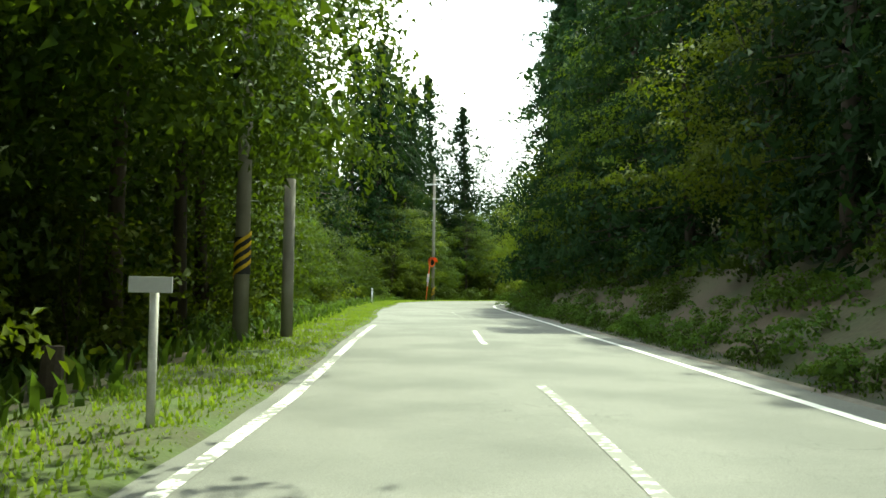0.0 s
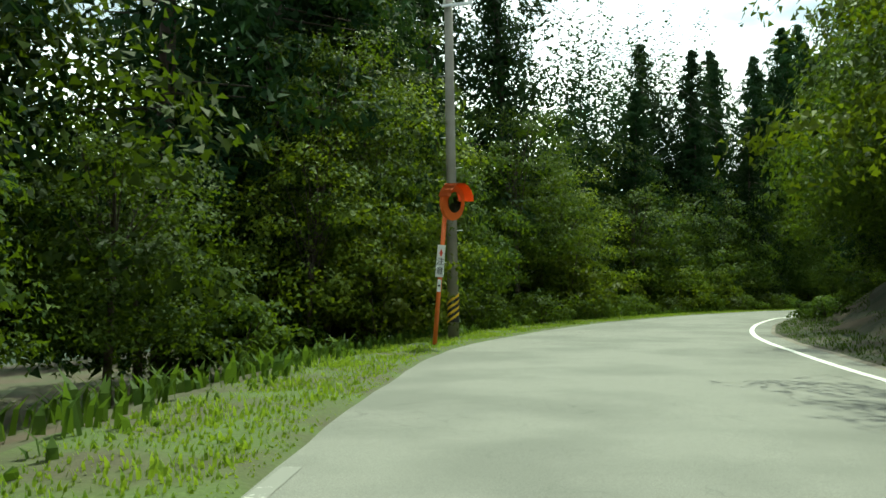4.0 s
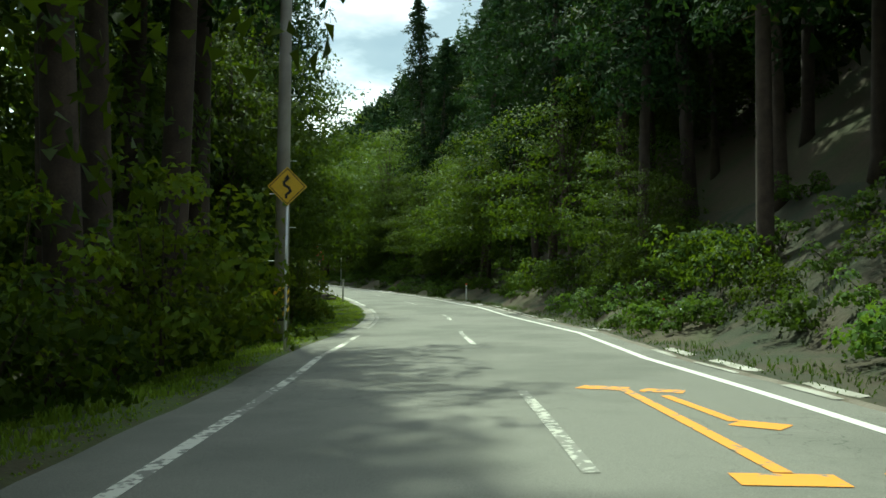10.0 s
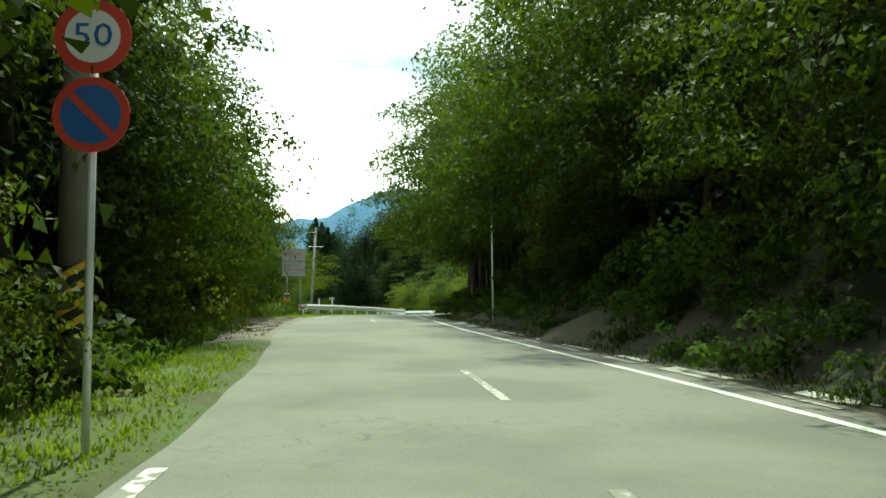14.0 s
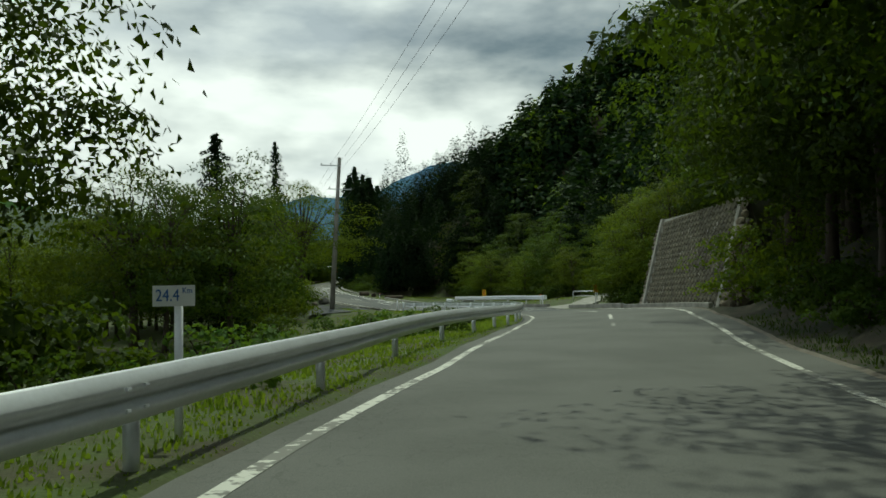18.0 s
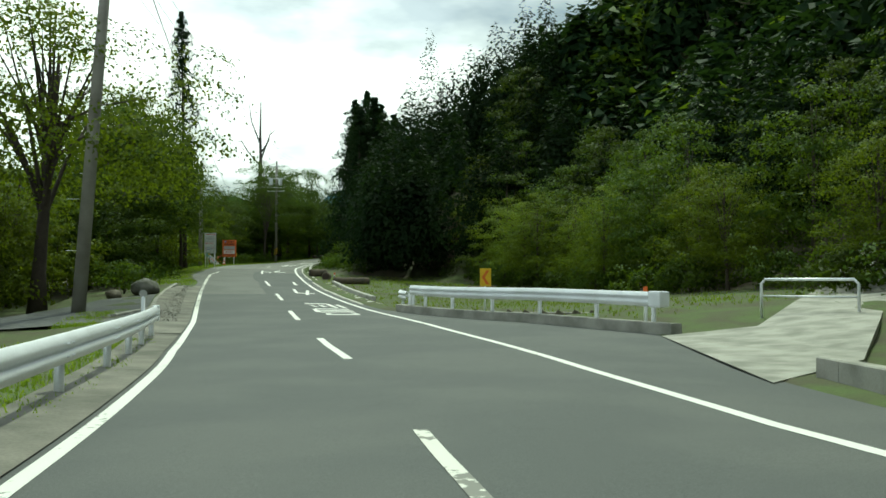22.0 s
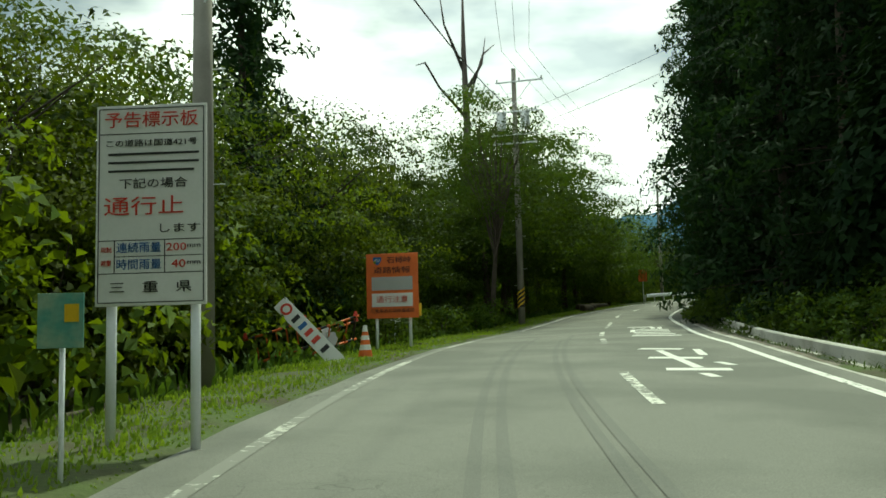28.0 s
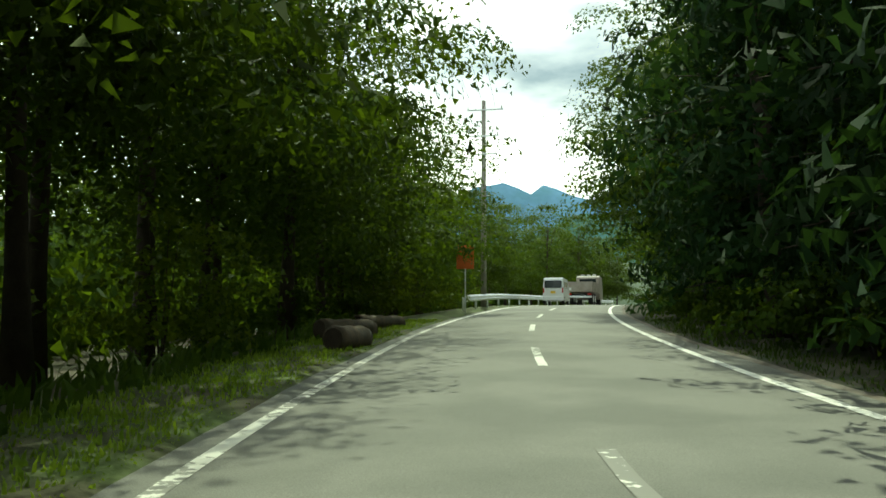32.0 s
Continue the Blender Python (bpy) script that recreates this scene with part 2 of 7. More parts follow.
ASPHALT = asphalt_material("old_asphalt", (0.185, 0.185, 0.165), (0.14, 0.142, 0.126), 1.0)
# greyer and newer surfaces, darkened further to put clouded light into the colour
ASPHALT_MID = asphalt_material("grey_asphalt", (0.14, 0.143, 0.132), (0.115, 0.118, 0.108), 0.6)
ASPHALT_NEW = asphalt_material("newer_asphalt", (0.088, 0.093, 0.092), (0.105, 0.109, 0.105), 0.35)
TAR = asphalt_material("tar_seal", (0.125, 0.125, 0.112), (0.16, 0.16, 0.145), 0.2)
TRACK = asphalt_material("rubbed_asphalt", (0.158, 0.159, 0.145), (0.13, 0.132, 0.12), 0.3)
PAINT = paint_material("white_road_paint", (0.74, 0.74, 0.7), 0.02)
PAINT_WORN = paint_material("worn_road_paint", (0.66, 0.66, 0.6), 0.24)
PAINT_FADED = paint_material("faded_road_paint", (0.5, 0.5, 0.45), 0.36)
PAINT_ORANGE = paint_material("orange_road_paint", (0.8, 0.32, 0.03), 0.1)
CONCRETE = material("weathered_concrete", (0.36, 0.35, 0.31), 0.9, vary=0.2, second=(0.2, 0.2, 0.17), grain=1.5, fine=40)
CONCRETE_PALE = material("pale_concrete", (0.5, 0.49, 0.45), 0.9, vary=0.15, second=(0.33, 0.32, 0.28), grain=1.2, fine=40, per_object=0.12)
SOIL = material("forest_soil", (0.075, 0.055, 0.035), 0.95, vary=0.4, second=(0.05, 0.06, 0.022), grain=0.5, fine=9, bump=0.8)
BANK = material("leaf_litter_bank", (0.052, 0.043, 0.026), 0.95, vary=0.6, second=(0.02, 0.032, 0.011), grain=1.1, fine=14, bump=0.9)
# base darkened so the gaps between grass blades read as shade
TURF = material("mown_turf", (0.068, 0.1, 0.022), 0.95, vary=0.4, second=(0.06, 0.056, 0.028), grain=0.9, fine=18, bump=0.9)
WOODED = material("wooded_ground", (0.03, 0.055, 0.018), 0.95, vary=0.45, second=(0.018, 0.036, 0.014), grain=0.12, fine=0.9, bump=0.5)
GRAVEL = material("gravel", (0.2, 0.18, 0.15), 0.95, vary=0.45, second=(0.13, 0.11, 0.085), grain=1.2, fine=22, bump=0.9)
BARK = material("dark_bark", (0.065, 0.05, 0.038), 0.95, vary=0.35, grain=3, fine=25, bump=0.9, per_object=0.25)
BARK_CEDAR = material("cedar_bark", (0.06, 0.044, 0.034), 0.95, vary=0.35, grain=3, fine=25, bump=0.9, per_object=0.25)
LEAF = leaf_material("broad_leaf", (0.02, 0.042, 0.01), (0.068, 0.1, 0.015), (0.14, 0.21, 0.012))
LEAF_BRIGHT = leaf_material("light_leaf", (0.036, 0.066, 0.01), (0.115, 0.145, 0.02), (0.25, 0.33, 0.015))
LEAF_CEDAR = leaf_material("cedar_needles", (0.009, 0.025, 0.01), (0.024, 0.046, 0.014), (0.03, 0.06, 0.01), 0.7)
LEAF_GRASS = leaf_material("grass_blades", (0.08, 0.135, 0.018), (0.22, 0.29, 0.04), (0.36, 0.48, 0.04), 0.6)
LEAF_FERN = leaf_material("fern_and_weed", (0.035, 0.075, 0.014), (0.09, 0.14, 0.025), (0.16, 0.26, 0.025), 0.6)
GALVANISED = material("galvanised_steel", (0.78, 0.8, 0.83), 0.38, metal=0.3, vary=0.1, grain=2, fine=25, bump=0.05)
WHITE_STEEL = material("white_painted_steel", (0.84, 0.86, 0.9), 0.35, vary=0.05, second=(0.74, 0.76, 0.78), grain=1.5, fine=30, bump=0.05)
POLE = material("utility_pole_concrete", (0.28, 0.265, 0.235), 0.9, vary=0.15, second=(0.2, 0.185, 0.16), grain=1.2, fine=40)
DARK = material("black_plastic", (0.015, 0.015, 0.016), 0.6, vary=0.15, bump=0.05)
ORANGE = material("orange_paint", (0.72, 0.15, 0.03), 0.5, vary=0.12, grain=3, bump=0.05)
RED = material("red_paint", (0.6, 0.05, 0.03), 0.5, vary=0.12, bump=0.05)
YELLOW = material("yellow_paint", (0.75, 0.48, 0.03), 0.5, vary=0.1, bump=0.05)
BLUE = material("blue_paint", (0.03, 0.12, 0.35), 0.5, vary=0.1, bump=0.05)
WHITE = material("white_sheet", (0.75, 0.75, 0.72), 0.5, vary=0.06, grain=2, fine=30, bump=0.02)
GREY_SHEET = material("grey_sign_sheet", (0.42, 0.42, 0.41), 0.55, vary=0.08, grain=2, fine=30, bump=0.02)
CABLE = material("cable_sheath", (0.02, 0.02, 0.02), 0.6, vary=0.1, bump=0)
STONE = material("pale_cobble", (0.31, 0.275, 0.21), 0.9, vary=0.3, second=(0.15, 0.125, 0.09), grain=2.5, fine=30, bump=0.6, per_object=0.45)
BLOCK = material("retaining_block", (0.15, 0.135, 0.1), 0.95, vary=0.35, second=(0.07, 0.068, 0.045), grain=1.6, fine=25, bump=0.7, per_object=0.22)
LOG = material("old_log", (0.12, 0.09, 0.06), 0.95, vary=0.35, second=(0.07, 0.065, 0.05), grain=4, fine=30, bump=0.9)

# ---- the road's line: s along it, d to its right ----
ROAD_S = [-60.00, -48.00, -36.00, -24.00, -12.00, 0.00, 12.00, 24.00, 36.00, 48.00, 60.00, 72.00, 84.00, 96.00,
      108.00, 120.00, 132.00, 144.00, 156.00, 168.00, 180.00, 192.00, 204.00, 216.00, 228.00, 240.00, 252.00, 264.00,
      276.00, 288.00, 300.00, 312.00, 324.00, 336.00, 348.00, 360.00, 372.00, 384.00, 396.00, 408.00, 420.00, 432.00,
      438.00, 444.00, 450.00, 460.00, 470.00, 480.00, 490.00, 510.00, 540.00, 580.00, 640.00]
ROAD_X = [-0.41, -0.33, -0.25, -0.17, -0.08, 0.00, 0.06, 0.04, -0.16, -0.91, -1.10, 0.45, 3.44, 8.29,
      14.51, 21.77, 29.34, 36.93, 44.58, 52.29, 59.64, 66.62, 73.08, 78.84, 83.63, 87.61, 91.60, 95.98,
      101.14, 107.48, 114.36, 120.53, 124.52, 126.38, 127.04, 127.45, 127.95, 128.82, 130.04, 131.97, 134.85, 138.74,
      140.88, 143.11, 145.47, 149.72, 154.35, 159.34, 164.70, 176.44, 196.27, 223.38, 264.04]
ROAD_Y = [-60.00, -48.00, -36.00, -24.00, -12.00, -0.00, 12.00, 24.00, 36.00, 47.97, 59.96, 71.86, 83.46, 94.43,
      104.68, 114.23, 123.55, 132.84, 142.09, 151.28, 160.77, 170.53, 180.64, 191.16, 202.16, 213.48, 224.79, 235.97,
      246.79, 256.97, 266.80, 277.08, 288.38, 300.22, 312.20, 324.19, 336.18, 348.15, 360.09, 371.93, 383.57, 394.92,
      400.52, 406.10, 411.61, 420.66, 429.53, 438.19, 446.63, 462.81, 485.31, 514.73, 558.85]
ROAD_Z = [-0.85, -0.72, -0.54, -0.36, -0.18, 0.01, 0.19, 0.39, 0.57, 0.80, 1.01, 1.12, 1.21, 1.30,
      1.37, 1.36, 1.30, 1.25, 1.26, 1.33, 1.44, 1.70, 2.12, 2.61, 3.07, 3.56, 4.03, 4.41,
      4.65, 4.84, 5.03, 5.15, 5.14, 5.13, 5.21, 5.52, 6.07, 6.74, 7.38, 7.91, 8.31, 8.75,
      9.02, 9.34, 9.63, 10.14, 10.64, 11.14, 11.63, 12.28, 12.88, 13.68, 14.87]
LEFT = [(-60, -1.75), (0, -1.72), (10, -1.66), (20, -1.9), (40, -1.95), (55, -1.3), (66, -1.4), (78, -1.95), (92, -1.4), (101, -1.35), (121, -1.6),
        (146, -1.75), (160, -2.1), (164, -2.22), (174, -2.4), (181, -2.05), (193, -1.35), (200, -1.3), (208, -1.5), (222, -1.85), (245, -2.2),
        (260, -2.0), (272, -1.95), (285, -1.7), (293, -1.95), (302, -2.32), (308, -2.3), (314, -2.05), (321, -1.95), (330, -2.1), (341, -2.15), (351, -1.9),
        (372, -1.65), (386, -1.65), (391, -1.3), (398, -1.9), (417, -2.0), (429, -1.6), (444, -1.85), (640, -1.9)]
MIDDLE = [(-60, 1.3), (0, 1.33), (10, 1.33), (20, 1.02), (40, 1.35), (55, 1.7), (66, 1.8), (78, 2.05), (90, 1.8), (101, 1.6), (132, 1.58), (146, 1.35),
          (160, 1.0), (172, 0.92), (181, 1.02), (193, 1.55), (208, 1.35), (222, 1.25), (245, 1.0), (285, 0.85), (303, 0.8), (313, 1.0), (321, 1.02), (330, 0.72),
          (341, 0.75), (351, 1.13), (357, 1.43), (361, 1.68), (372, 2.0), (385, 1.8), (403, 1.85), (417, 2.1), (429, 1.8), (444, 1.1), (640, 1.1)]
RIGHT = [(-60, 4.2), (0, 4.2), (12, 4.15), (24, 4.2), (36, 4.45), (46, 4.8), (55, 5.0), (66, 5.3), (78, 5.3), (87, 4.95), (94, 4.7), (102, 4.5), (108, 4.85), (116, 4.95), (124, 4.7), (132, 4.7), (146, 4.1), (160, 3.95), (172, 3.8), (181, 4.4),
         (193, 4.1), (200, 4.2), (208, 3.95), (222, 4.4), (232, 3.9), (245, 3.6), (260, 3.7), (274, 3.6), (293, 3.65), (303, 3.6), (312, 4.1), (318, 3.9), (324, 4.15), (331, 3.8), (341, 4.1), (351, 4.3),
         (372, 4.3), (386, 4.45), (395, 4.4), (401, 4.4), (405, 4.6), (415, 5.0), (428, 4.65), (440, 4.0), (640, 3.95)]


def table(rows):
    xs, ys = zip(*rows)
    return lambda s: np.interp(s, xs, ys)


left_line, middle_line, right_line = table(LEFT), table(MIDDLE), table(RIGHT)


def smooth_curve(xs, ys, at_s):
    """A cubic through the points, with the slopes of their neighbours."""
    xs, ys = np.array(xs), np.array(ys)
    m = np.gradient(ys, xs)
    i = np.clip(np.searchsorted(xs, at_s) - 1, 0, len(xs) - 2)
    h = xs[i + 1] - xs[i]
    u = (at_s - xs[i]) / h
    return ((2 * u**3 - 3 * u**2 + 1) * ys[i] + (u**3 - 2 * u**2 + u) * h * m[i]
            + (3 * u**2 - 2 * u**3) * ys[i + 1] + (u**3 - u**2) * h * m[i + 1])


SS = np.arange(-60.0, 640.5, 0.5)
AXIS = np.stack([smooth_curve(ROAD_S, v, SS) for v in (ROAD_X, ROAD_Y, ROAD_Z)], 1)
WAY = np.gradient(AXIS[:, :2], axis=0)
WAY /= np.linalg.norm(WAY, axis=1)[:, None]


BANKING = table([(-60, 0.0), (0, 0.6), (14, 0.1), (28, -0.7), (65, -0.8), (90, -0.5), (140, 0), (156, 0.45), (172, 1.5), (201, 1.6), (208, 0.8), (216, -0.5), (223, -0.7), (251, 0), (264, -0.7),
                 (278, -1.2), (286, -0.6), (292, -0.2), (298, 1.1), (304.6, 3.0), (311, 2.6), (318, 2.0), (324, 1.3), (330, 0.6), (336, 0.2), (347, 0.9), (353, 0.2), (376, -1.2), (384, -2.2), (389, -2.2),
                 (394, -1.5), (400, -0.8), (406, -0.3), (417, 0.2), (428, 0.7), (438, 0.2), (640, 0)])


def spots(s, d, h=0.0):
    """World places (n x 3) at s along the road, d to the right of its axis, h above it."""
    s, d = np.broadcast_arrays(np.atleast_1d(np.asarray(s, float)), np.asarray(d, float))
    a = np.stack([np.interp(s, SS, AXIS[:, k]) for k in range(3)], 1)
    w = np.stack([np.interp(s, SS, WAY[:, k]) for k in range(2)], 1)
    return np.stack([a[:, 0] + w[:, 1] * d, a[:, 1] - w[:, 0] * d, a[:, 2] + h + np.clip(d, -8, 8) * np.tan(np.radians(BANKING(s)))], 1)


def spot(s, d, h=0.0):
    return Vector(spots(s, d, h)[0])


def heading(s):
    """The road's yaw in degrees: 0 looks along +y."""
    return math.degrees(math.atan2(-np.interp(s, SS, WAY[:, 0]), np.interp(s, SS, WAY[:, 1])))


# the land's cross-section on the right: where it starts to rise, how steeply first, how steeply after
RISE_FROM = table([(-60, 6.4), (60, 6.6), (75, 8.0), (95, 8.0), (105, 6.6), (225, 6.2), (250, 5.6), (304, 5.8), (309, 7.6), (324, 7.6), (331, 12), (338, 21), (388, 21), (398, 8), (640, 8)])
RISE_FIRST = table([(-60, 0.95), (58, 0.95), (76, 0.7), (150, 0.75), (175, 0.95), (235, 0.95), (255, 0.55), (300, 0.5), (308, 1.05), (324, 1.05), (330, 0.5), (338, 0.7), (388, 0.7), (398, 0.45), (640, 0.35)])
RISE_LATER = table([(-60, 0.5), (145, 0.5), (175, 0.85), (240, 0.8), (262, 0.6), (300, 0.6), (330, 0.74), (430, 0.8), (460, 0.4), (640, 0.25)])
FALL = table([(-60, 0.12), (30, 0.12), (60, 0.2), (235, 0.2), (250, 0.1), (262, 0.16), (330, 0.1), (350, 0.04), (380, 0.12), (440, 0.12), (640, 0.1)])
FALL_MOST = table([(-60, 2.0), (235, 3.0), (262, 1.6), (335, 1.1), (350, 0.6), (380, 2.0), (640, 3.0)])


DRIVE_RISE = table([(-60, 0), (328, 0), (335, 1), (352, 1), (362, 0.25), (372, 0), (640, 0)])    # the meadow climbs beside the driveway


def land(s, d):
    """Height of the land over the road's axis."""
    s, d = np.asarray(s, float), np.asarray(d, float)
    up = np.maximum(d - RISE_FROM(s), 0)
    h = np.minimum(up, 4.5) * RISE_FIRST(s) + np.clip(up - 4.5, 0, 110) * RISE_LATER(s)
    h = h + 0.105 * np.clip(d - 8.5, 0, 13) * DRIVE_RISE(s)
    down = np.maximum(-d - 4.0, 0)
    h = h - np.minimum(down * FALL(s), FALL_MOST(s)) + np.clip(-d - 75, 0, 130) * 0.3
    return h + 0.12 * np.sin(s * 0.21 + d * 0.37) * np.clip((np.abs(d) - 6) / 6, 0, 1)


# ---- mesh helpers ----
def mesh_from(name, verts, faces, mats, index=None, smooth=False):
    """A mesh from an (n, 3) array and an (m, 3 or 4) array of corners."""
    verts, faces = np.asarray(verts, np.float32), np.asarray(faces, np.int32)
    me = bpy.data.meshes.new(name)
    k = faces.shape[1]
    me.vertices.add(len(verts))
    me.vertices.foreach_set("co", verts.ravel())
    me.loops.add(faces.size)
    me.loops.foreach_set("vertex_index", faces.ravel())
    me.polygons.add(len(faces))
    me.polygons.foreach_set("loop_start", np.arange(0, faces.size, k, dtype=np.int32))
    for m in mats:
        me.materials.append(m)
    if index is not None:
        me.polygons.foreach_set("material_index", np.asarray(index, np.int32))
    me.polygons.foreach_set("use_smooth", np.full(len(faces), smooth))
    me.update(calc_edges=True)
    me.validate()
    return me


def ribbon(name, s, rows, mats, index=None, smooth=True):
    """A strip along the road: rows of (d, h) arrays, one for each long edge from left to right."""
    pts = np.stack([spots(s, d, h) for d, h in rows], 1)
    n, k = pts.shape[:2]
    i, j = np.meshgrid(np.arange(n - 1), np.arange(k - 1), indexing="ij")
    a = i * k + j
    faces = np.stack([a, a + 1, a + k + 1, a + k], -1).reshape(-1, 4)
    ob = new(name, mesh_from(name, pts.reshape(-1, 3), faces, mats, index, smooth))
    return ob


def part(name, bm, mat, parent=None, label="", smooth=False):
    """Links a bmesh as ONE mesh object, under a thing or a part."""
    me = bpy.data.meshes.new(name)
    bm.to_mesh(me)
    bm.free()
    if mat:
        me.materials.append(mat)
    if smooth:
        me.polygons.foreach_set("use_smooth", np.full(len(me.polygons), True))
    ob = new(name, me)
    ob.parent = parent
    return tagged(ob, label)


def mesh_part(name, me, parent, label=""):
    ob = new(name, me)
    ob.parent = parent
    return tagged(ob, label)


def box(sx, sy, sz, centre=(0, 0, 0), bevel=0.0, turn=None, bm=None):
    bm = bm or bmesh.new()
    r = bmesh.ops.create_cube(bm, size=1.0, matrix=Matrix.Translation(centre) @ (turn or Matrix()) @ Matrix.Diagonal((sx, sy, sz, 1)))
    if bevel:
        es = list({e for v in r["verts"] for e in v.link_edges})
        bmesh.ops.bevel(bm, geom=es, offset=bevel, segments=2, affect="EDGES", profile=0.6)
    return bm


def tube(points, radii, sides=8, bm=None, caps=True):
    """A tapered round rod through the points."""
    bm = bm or bmesh.new()
    points = [Vector([float(c) for c in p]) for p in points]
    if not hasattr(radii, "__len__"):
        radii = [radii] * len(points)
    radii = [float(r) for r in radii]
    rings, ref = [], None
    for i, p in enumerate(points):
        way = (points[min(i + 1, len(points) - 1)] - points[max(i - 1, 0)]).normalized()
        side = way.cross(Vector((0, 0, 1)) if abs(way.z) < 0.9 else Vector((1, 0, 0))).normalized()
        if ref is not None and side.dot(ref) < 0:
            side = -side
        ref = side
        up = side.cross(way)
        rings.append([bm.verts.new(p + radii[i] * (math.cos(a) * side + math.sin(a) * up)) for a in np.arange(sides) * 2 * math.pi / sides])
    for a, b in zip(rings, rings[1:]):
        for k in range(sides):
            bm.faces.new((a[k], a[(k + 1) % sides], b[(k + 1) % sides], b[k]))
    if caps:
        bm.faces.new(rings[0][::-1])
        bm.faces.new(rings[-1])
    return bm


def thing(name, where, turn, label, category, group="", kind=""):
    """An Empty at a thing's base."""
    e = new(name)
    e.empty_display_size = 0.2
    e.matrix_world = pose(*where, 0, 0, turn)
    return tagged(e, label, category, group, kind)


# ---- road, verges, land ----
s = np.arange(-60, 640, 1.0)
EDGE = [(-60, -0.25), (45, -0.25), (56, 0.05), (66, -0.2), (97, -0.3), (102, 0.0), (107, 0.25), (115, 0.25), (123, -0.1), (131, -0.3), (150, -0.5), (162, -0.8), (170, -0.9), (178, -0.9), (186, -0.7),
        (192, -0.42), (214, -0.35), (222, -0.17), (230, -0.28), (245, -0.38), (378, -0.45), (384, -1.1), (391, -1.2), (397, -0.6), (404, -0.55), (410, -0.35), (417, -0.2), (430, -0.35), (640, -0.35)]    # the asphalt's edge from the left line
wob = lambda k, a: a * (np.sin(s * 0.9 + k) * 0.5 + np.sin(s * 0.37 + 2 * k) * 0.6 + np.sin(s * 2.3 + 3 * k) * 0.3)
lo, ro = left_line(s) + np.interp(s, *zip(*EDGE)) + wob(1.0, 0.05), right_line(s) + np.interp(s, [-60, 240, 262, 305, 312, 326, 334, 341, 346, 356, 640], [0.6, 0.6, 0.75, 0.75, 0.9, 1.1, 1.9, 4.2, 4.6, 0.6, 0.55]) + wob(2.0, 0.05)
cols = [lo + (ro - lo) * f for f in (0, 0.12, 0.3, 0.5, 0.7, 0.88, 1)]
crown = [0.0, 0.012, 0.03, 0.04, 0.03, 0.012, 0.0]
idx = np.repeat(np.where((s[:-1] > 322) & (s[:-1] < 392), 1, np.where(((s[:-1] > 262) & (s[:-1] < 323)) | ((s[:-1] > 391) & (s[:-1] < 398)), 2, 0)), 6).reshape(-1, 6)
idx[(s[:-1] > 366) & (s[:-1] < 398), :3] = 2    # the left lane keeps its older surface
idx = idx.ravel()
road = ribbon("road", s, [(c, h - 0.03) for c, h in zip(cols, crown)], [ASPHALT, ASPHALT_NEW, ASPHALT_MID], idx)
tagged(road, "worn grey two-lane asphalt road with cracks and stains", "road", kind="structure")


def road_h(d, sv):
    """Height of the asphalt over the axis at d."""
    a, b = np.interp(sv, s, lo), np.interp(sv, s, ro)
    f = np.clip((np.asarray(d) - a) / (b - a), 0, 1)
    return np.interp(f, (0, 0.12, 0.3, 0.5, 0.7, 0.88, 1), crown) - 0.03


GRASSY = (GRAVEL, TURF, SOIL, BANK)
steps = [0.0, 0.12, 0.5, 1.2, 2.2, 3.6, 5.5, 8.0]
rows = [(lo - k, land(s, lo - k) - 0.035 - 0.02 * (k > 0) + 0.04 * np.sin(s * 1.7 + k * 5) * min(k, 1) + (0.06 if 0.1 < k < 3 else 0) - (0.9 if k == 8 else 0)) for k in steps[::-1]]
mat_l = np.zeros((len(s) - 1, len(steps) - 1), int)
for j, k in enumerate(steps[::-1][1:]):
    pull = (s[:-1] > 238) & (s[:-1] < 266)
    mat_l[:, j] = np.where(pull & (k < 4.5), 0, np.where((k < 2.0) | ((s[:-1] > 258) & (s[:-1] < 372)), 1, 2))
verge_l = ribbon("verge_left", s, rows, GRASSY, mat_l.ravel())
tagged(verge_l, "grassy earth verge beside the asphalt", "verge", kind="structure")
rows = [(ro + k, land(s, ro + k) - 0.035 - 0.02 * (k > 0) + 0.04 * np.sin(s * 1.9 + k * 4) * min(k, 1) + (0.05 if 0.1 < k < 3 else 0) - (0.9 if k == 8 else 0)) for k in steps]
mat_r = np.zeros((len(s) - 1, len(steps) - 1), int)
for j, k in enumerate(steps[:-1]):
    clearing = (s[:-1] > 326) & (s[:-1] < 408)
    mat_r[:, j] = np.where(clearing, 1, np.where(k < 0.1, 0, 3))
verge_r = ribbon("verge_right", s, rows, GRASSY, mat_r.ravel())
tagged(verge_r, "earth bank with leaf litter beside the asphalt", "verge", kind="structure")

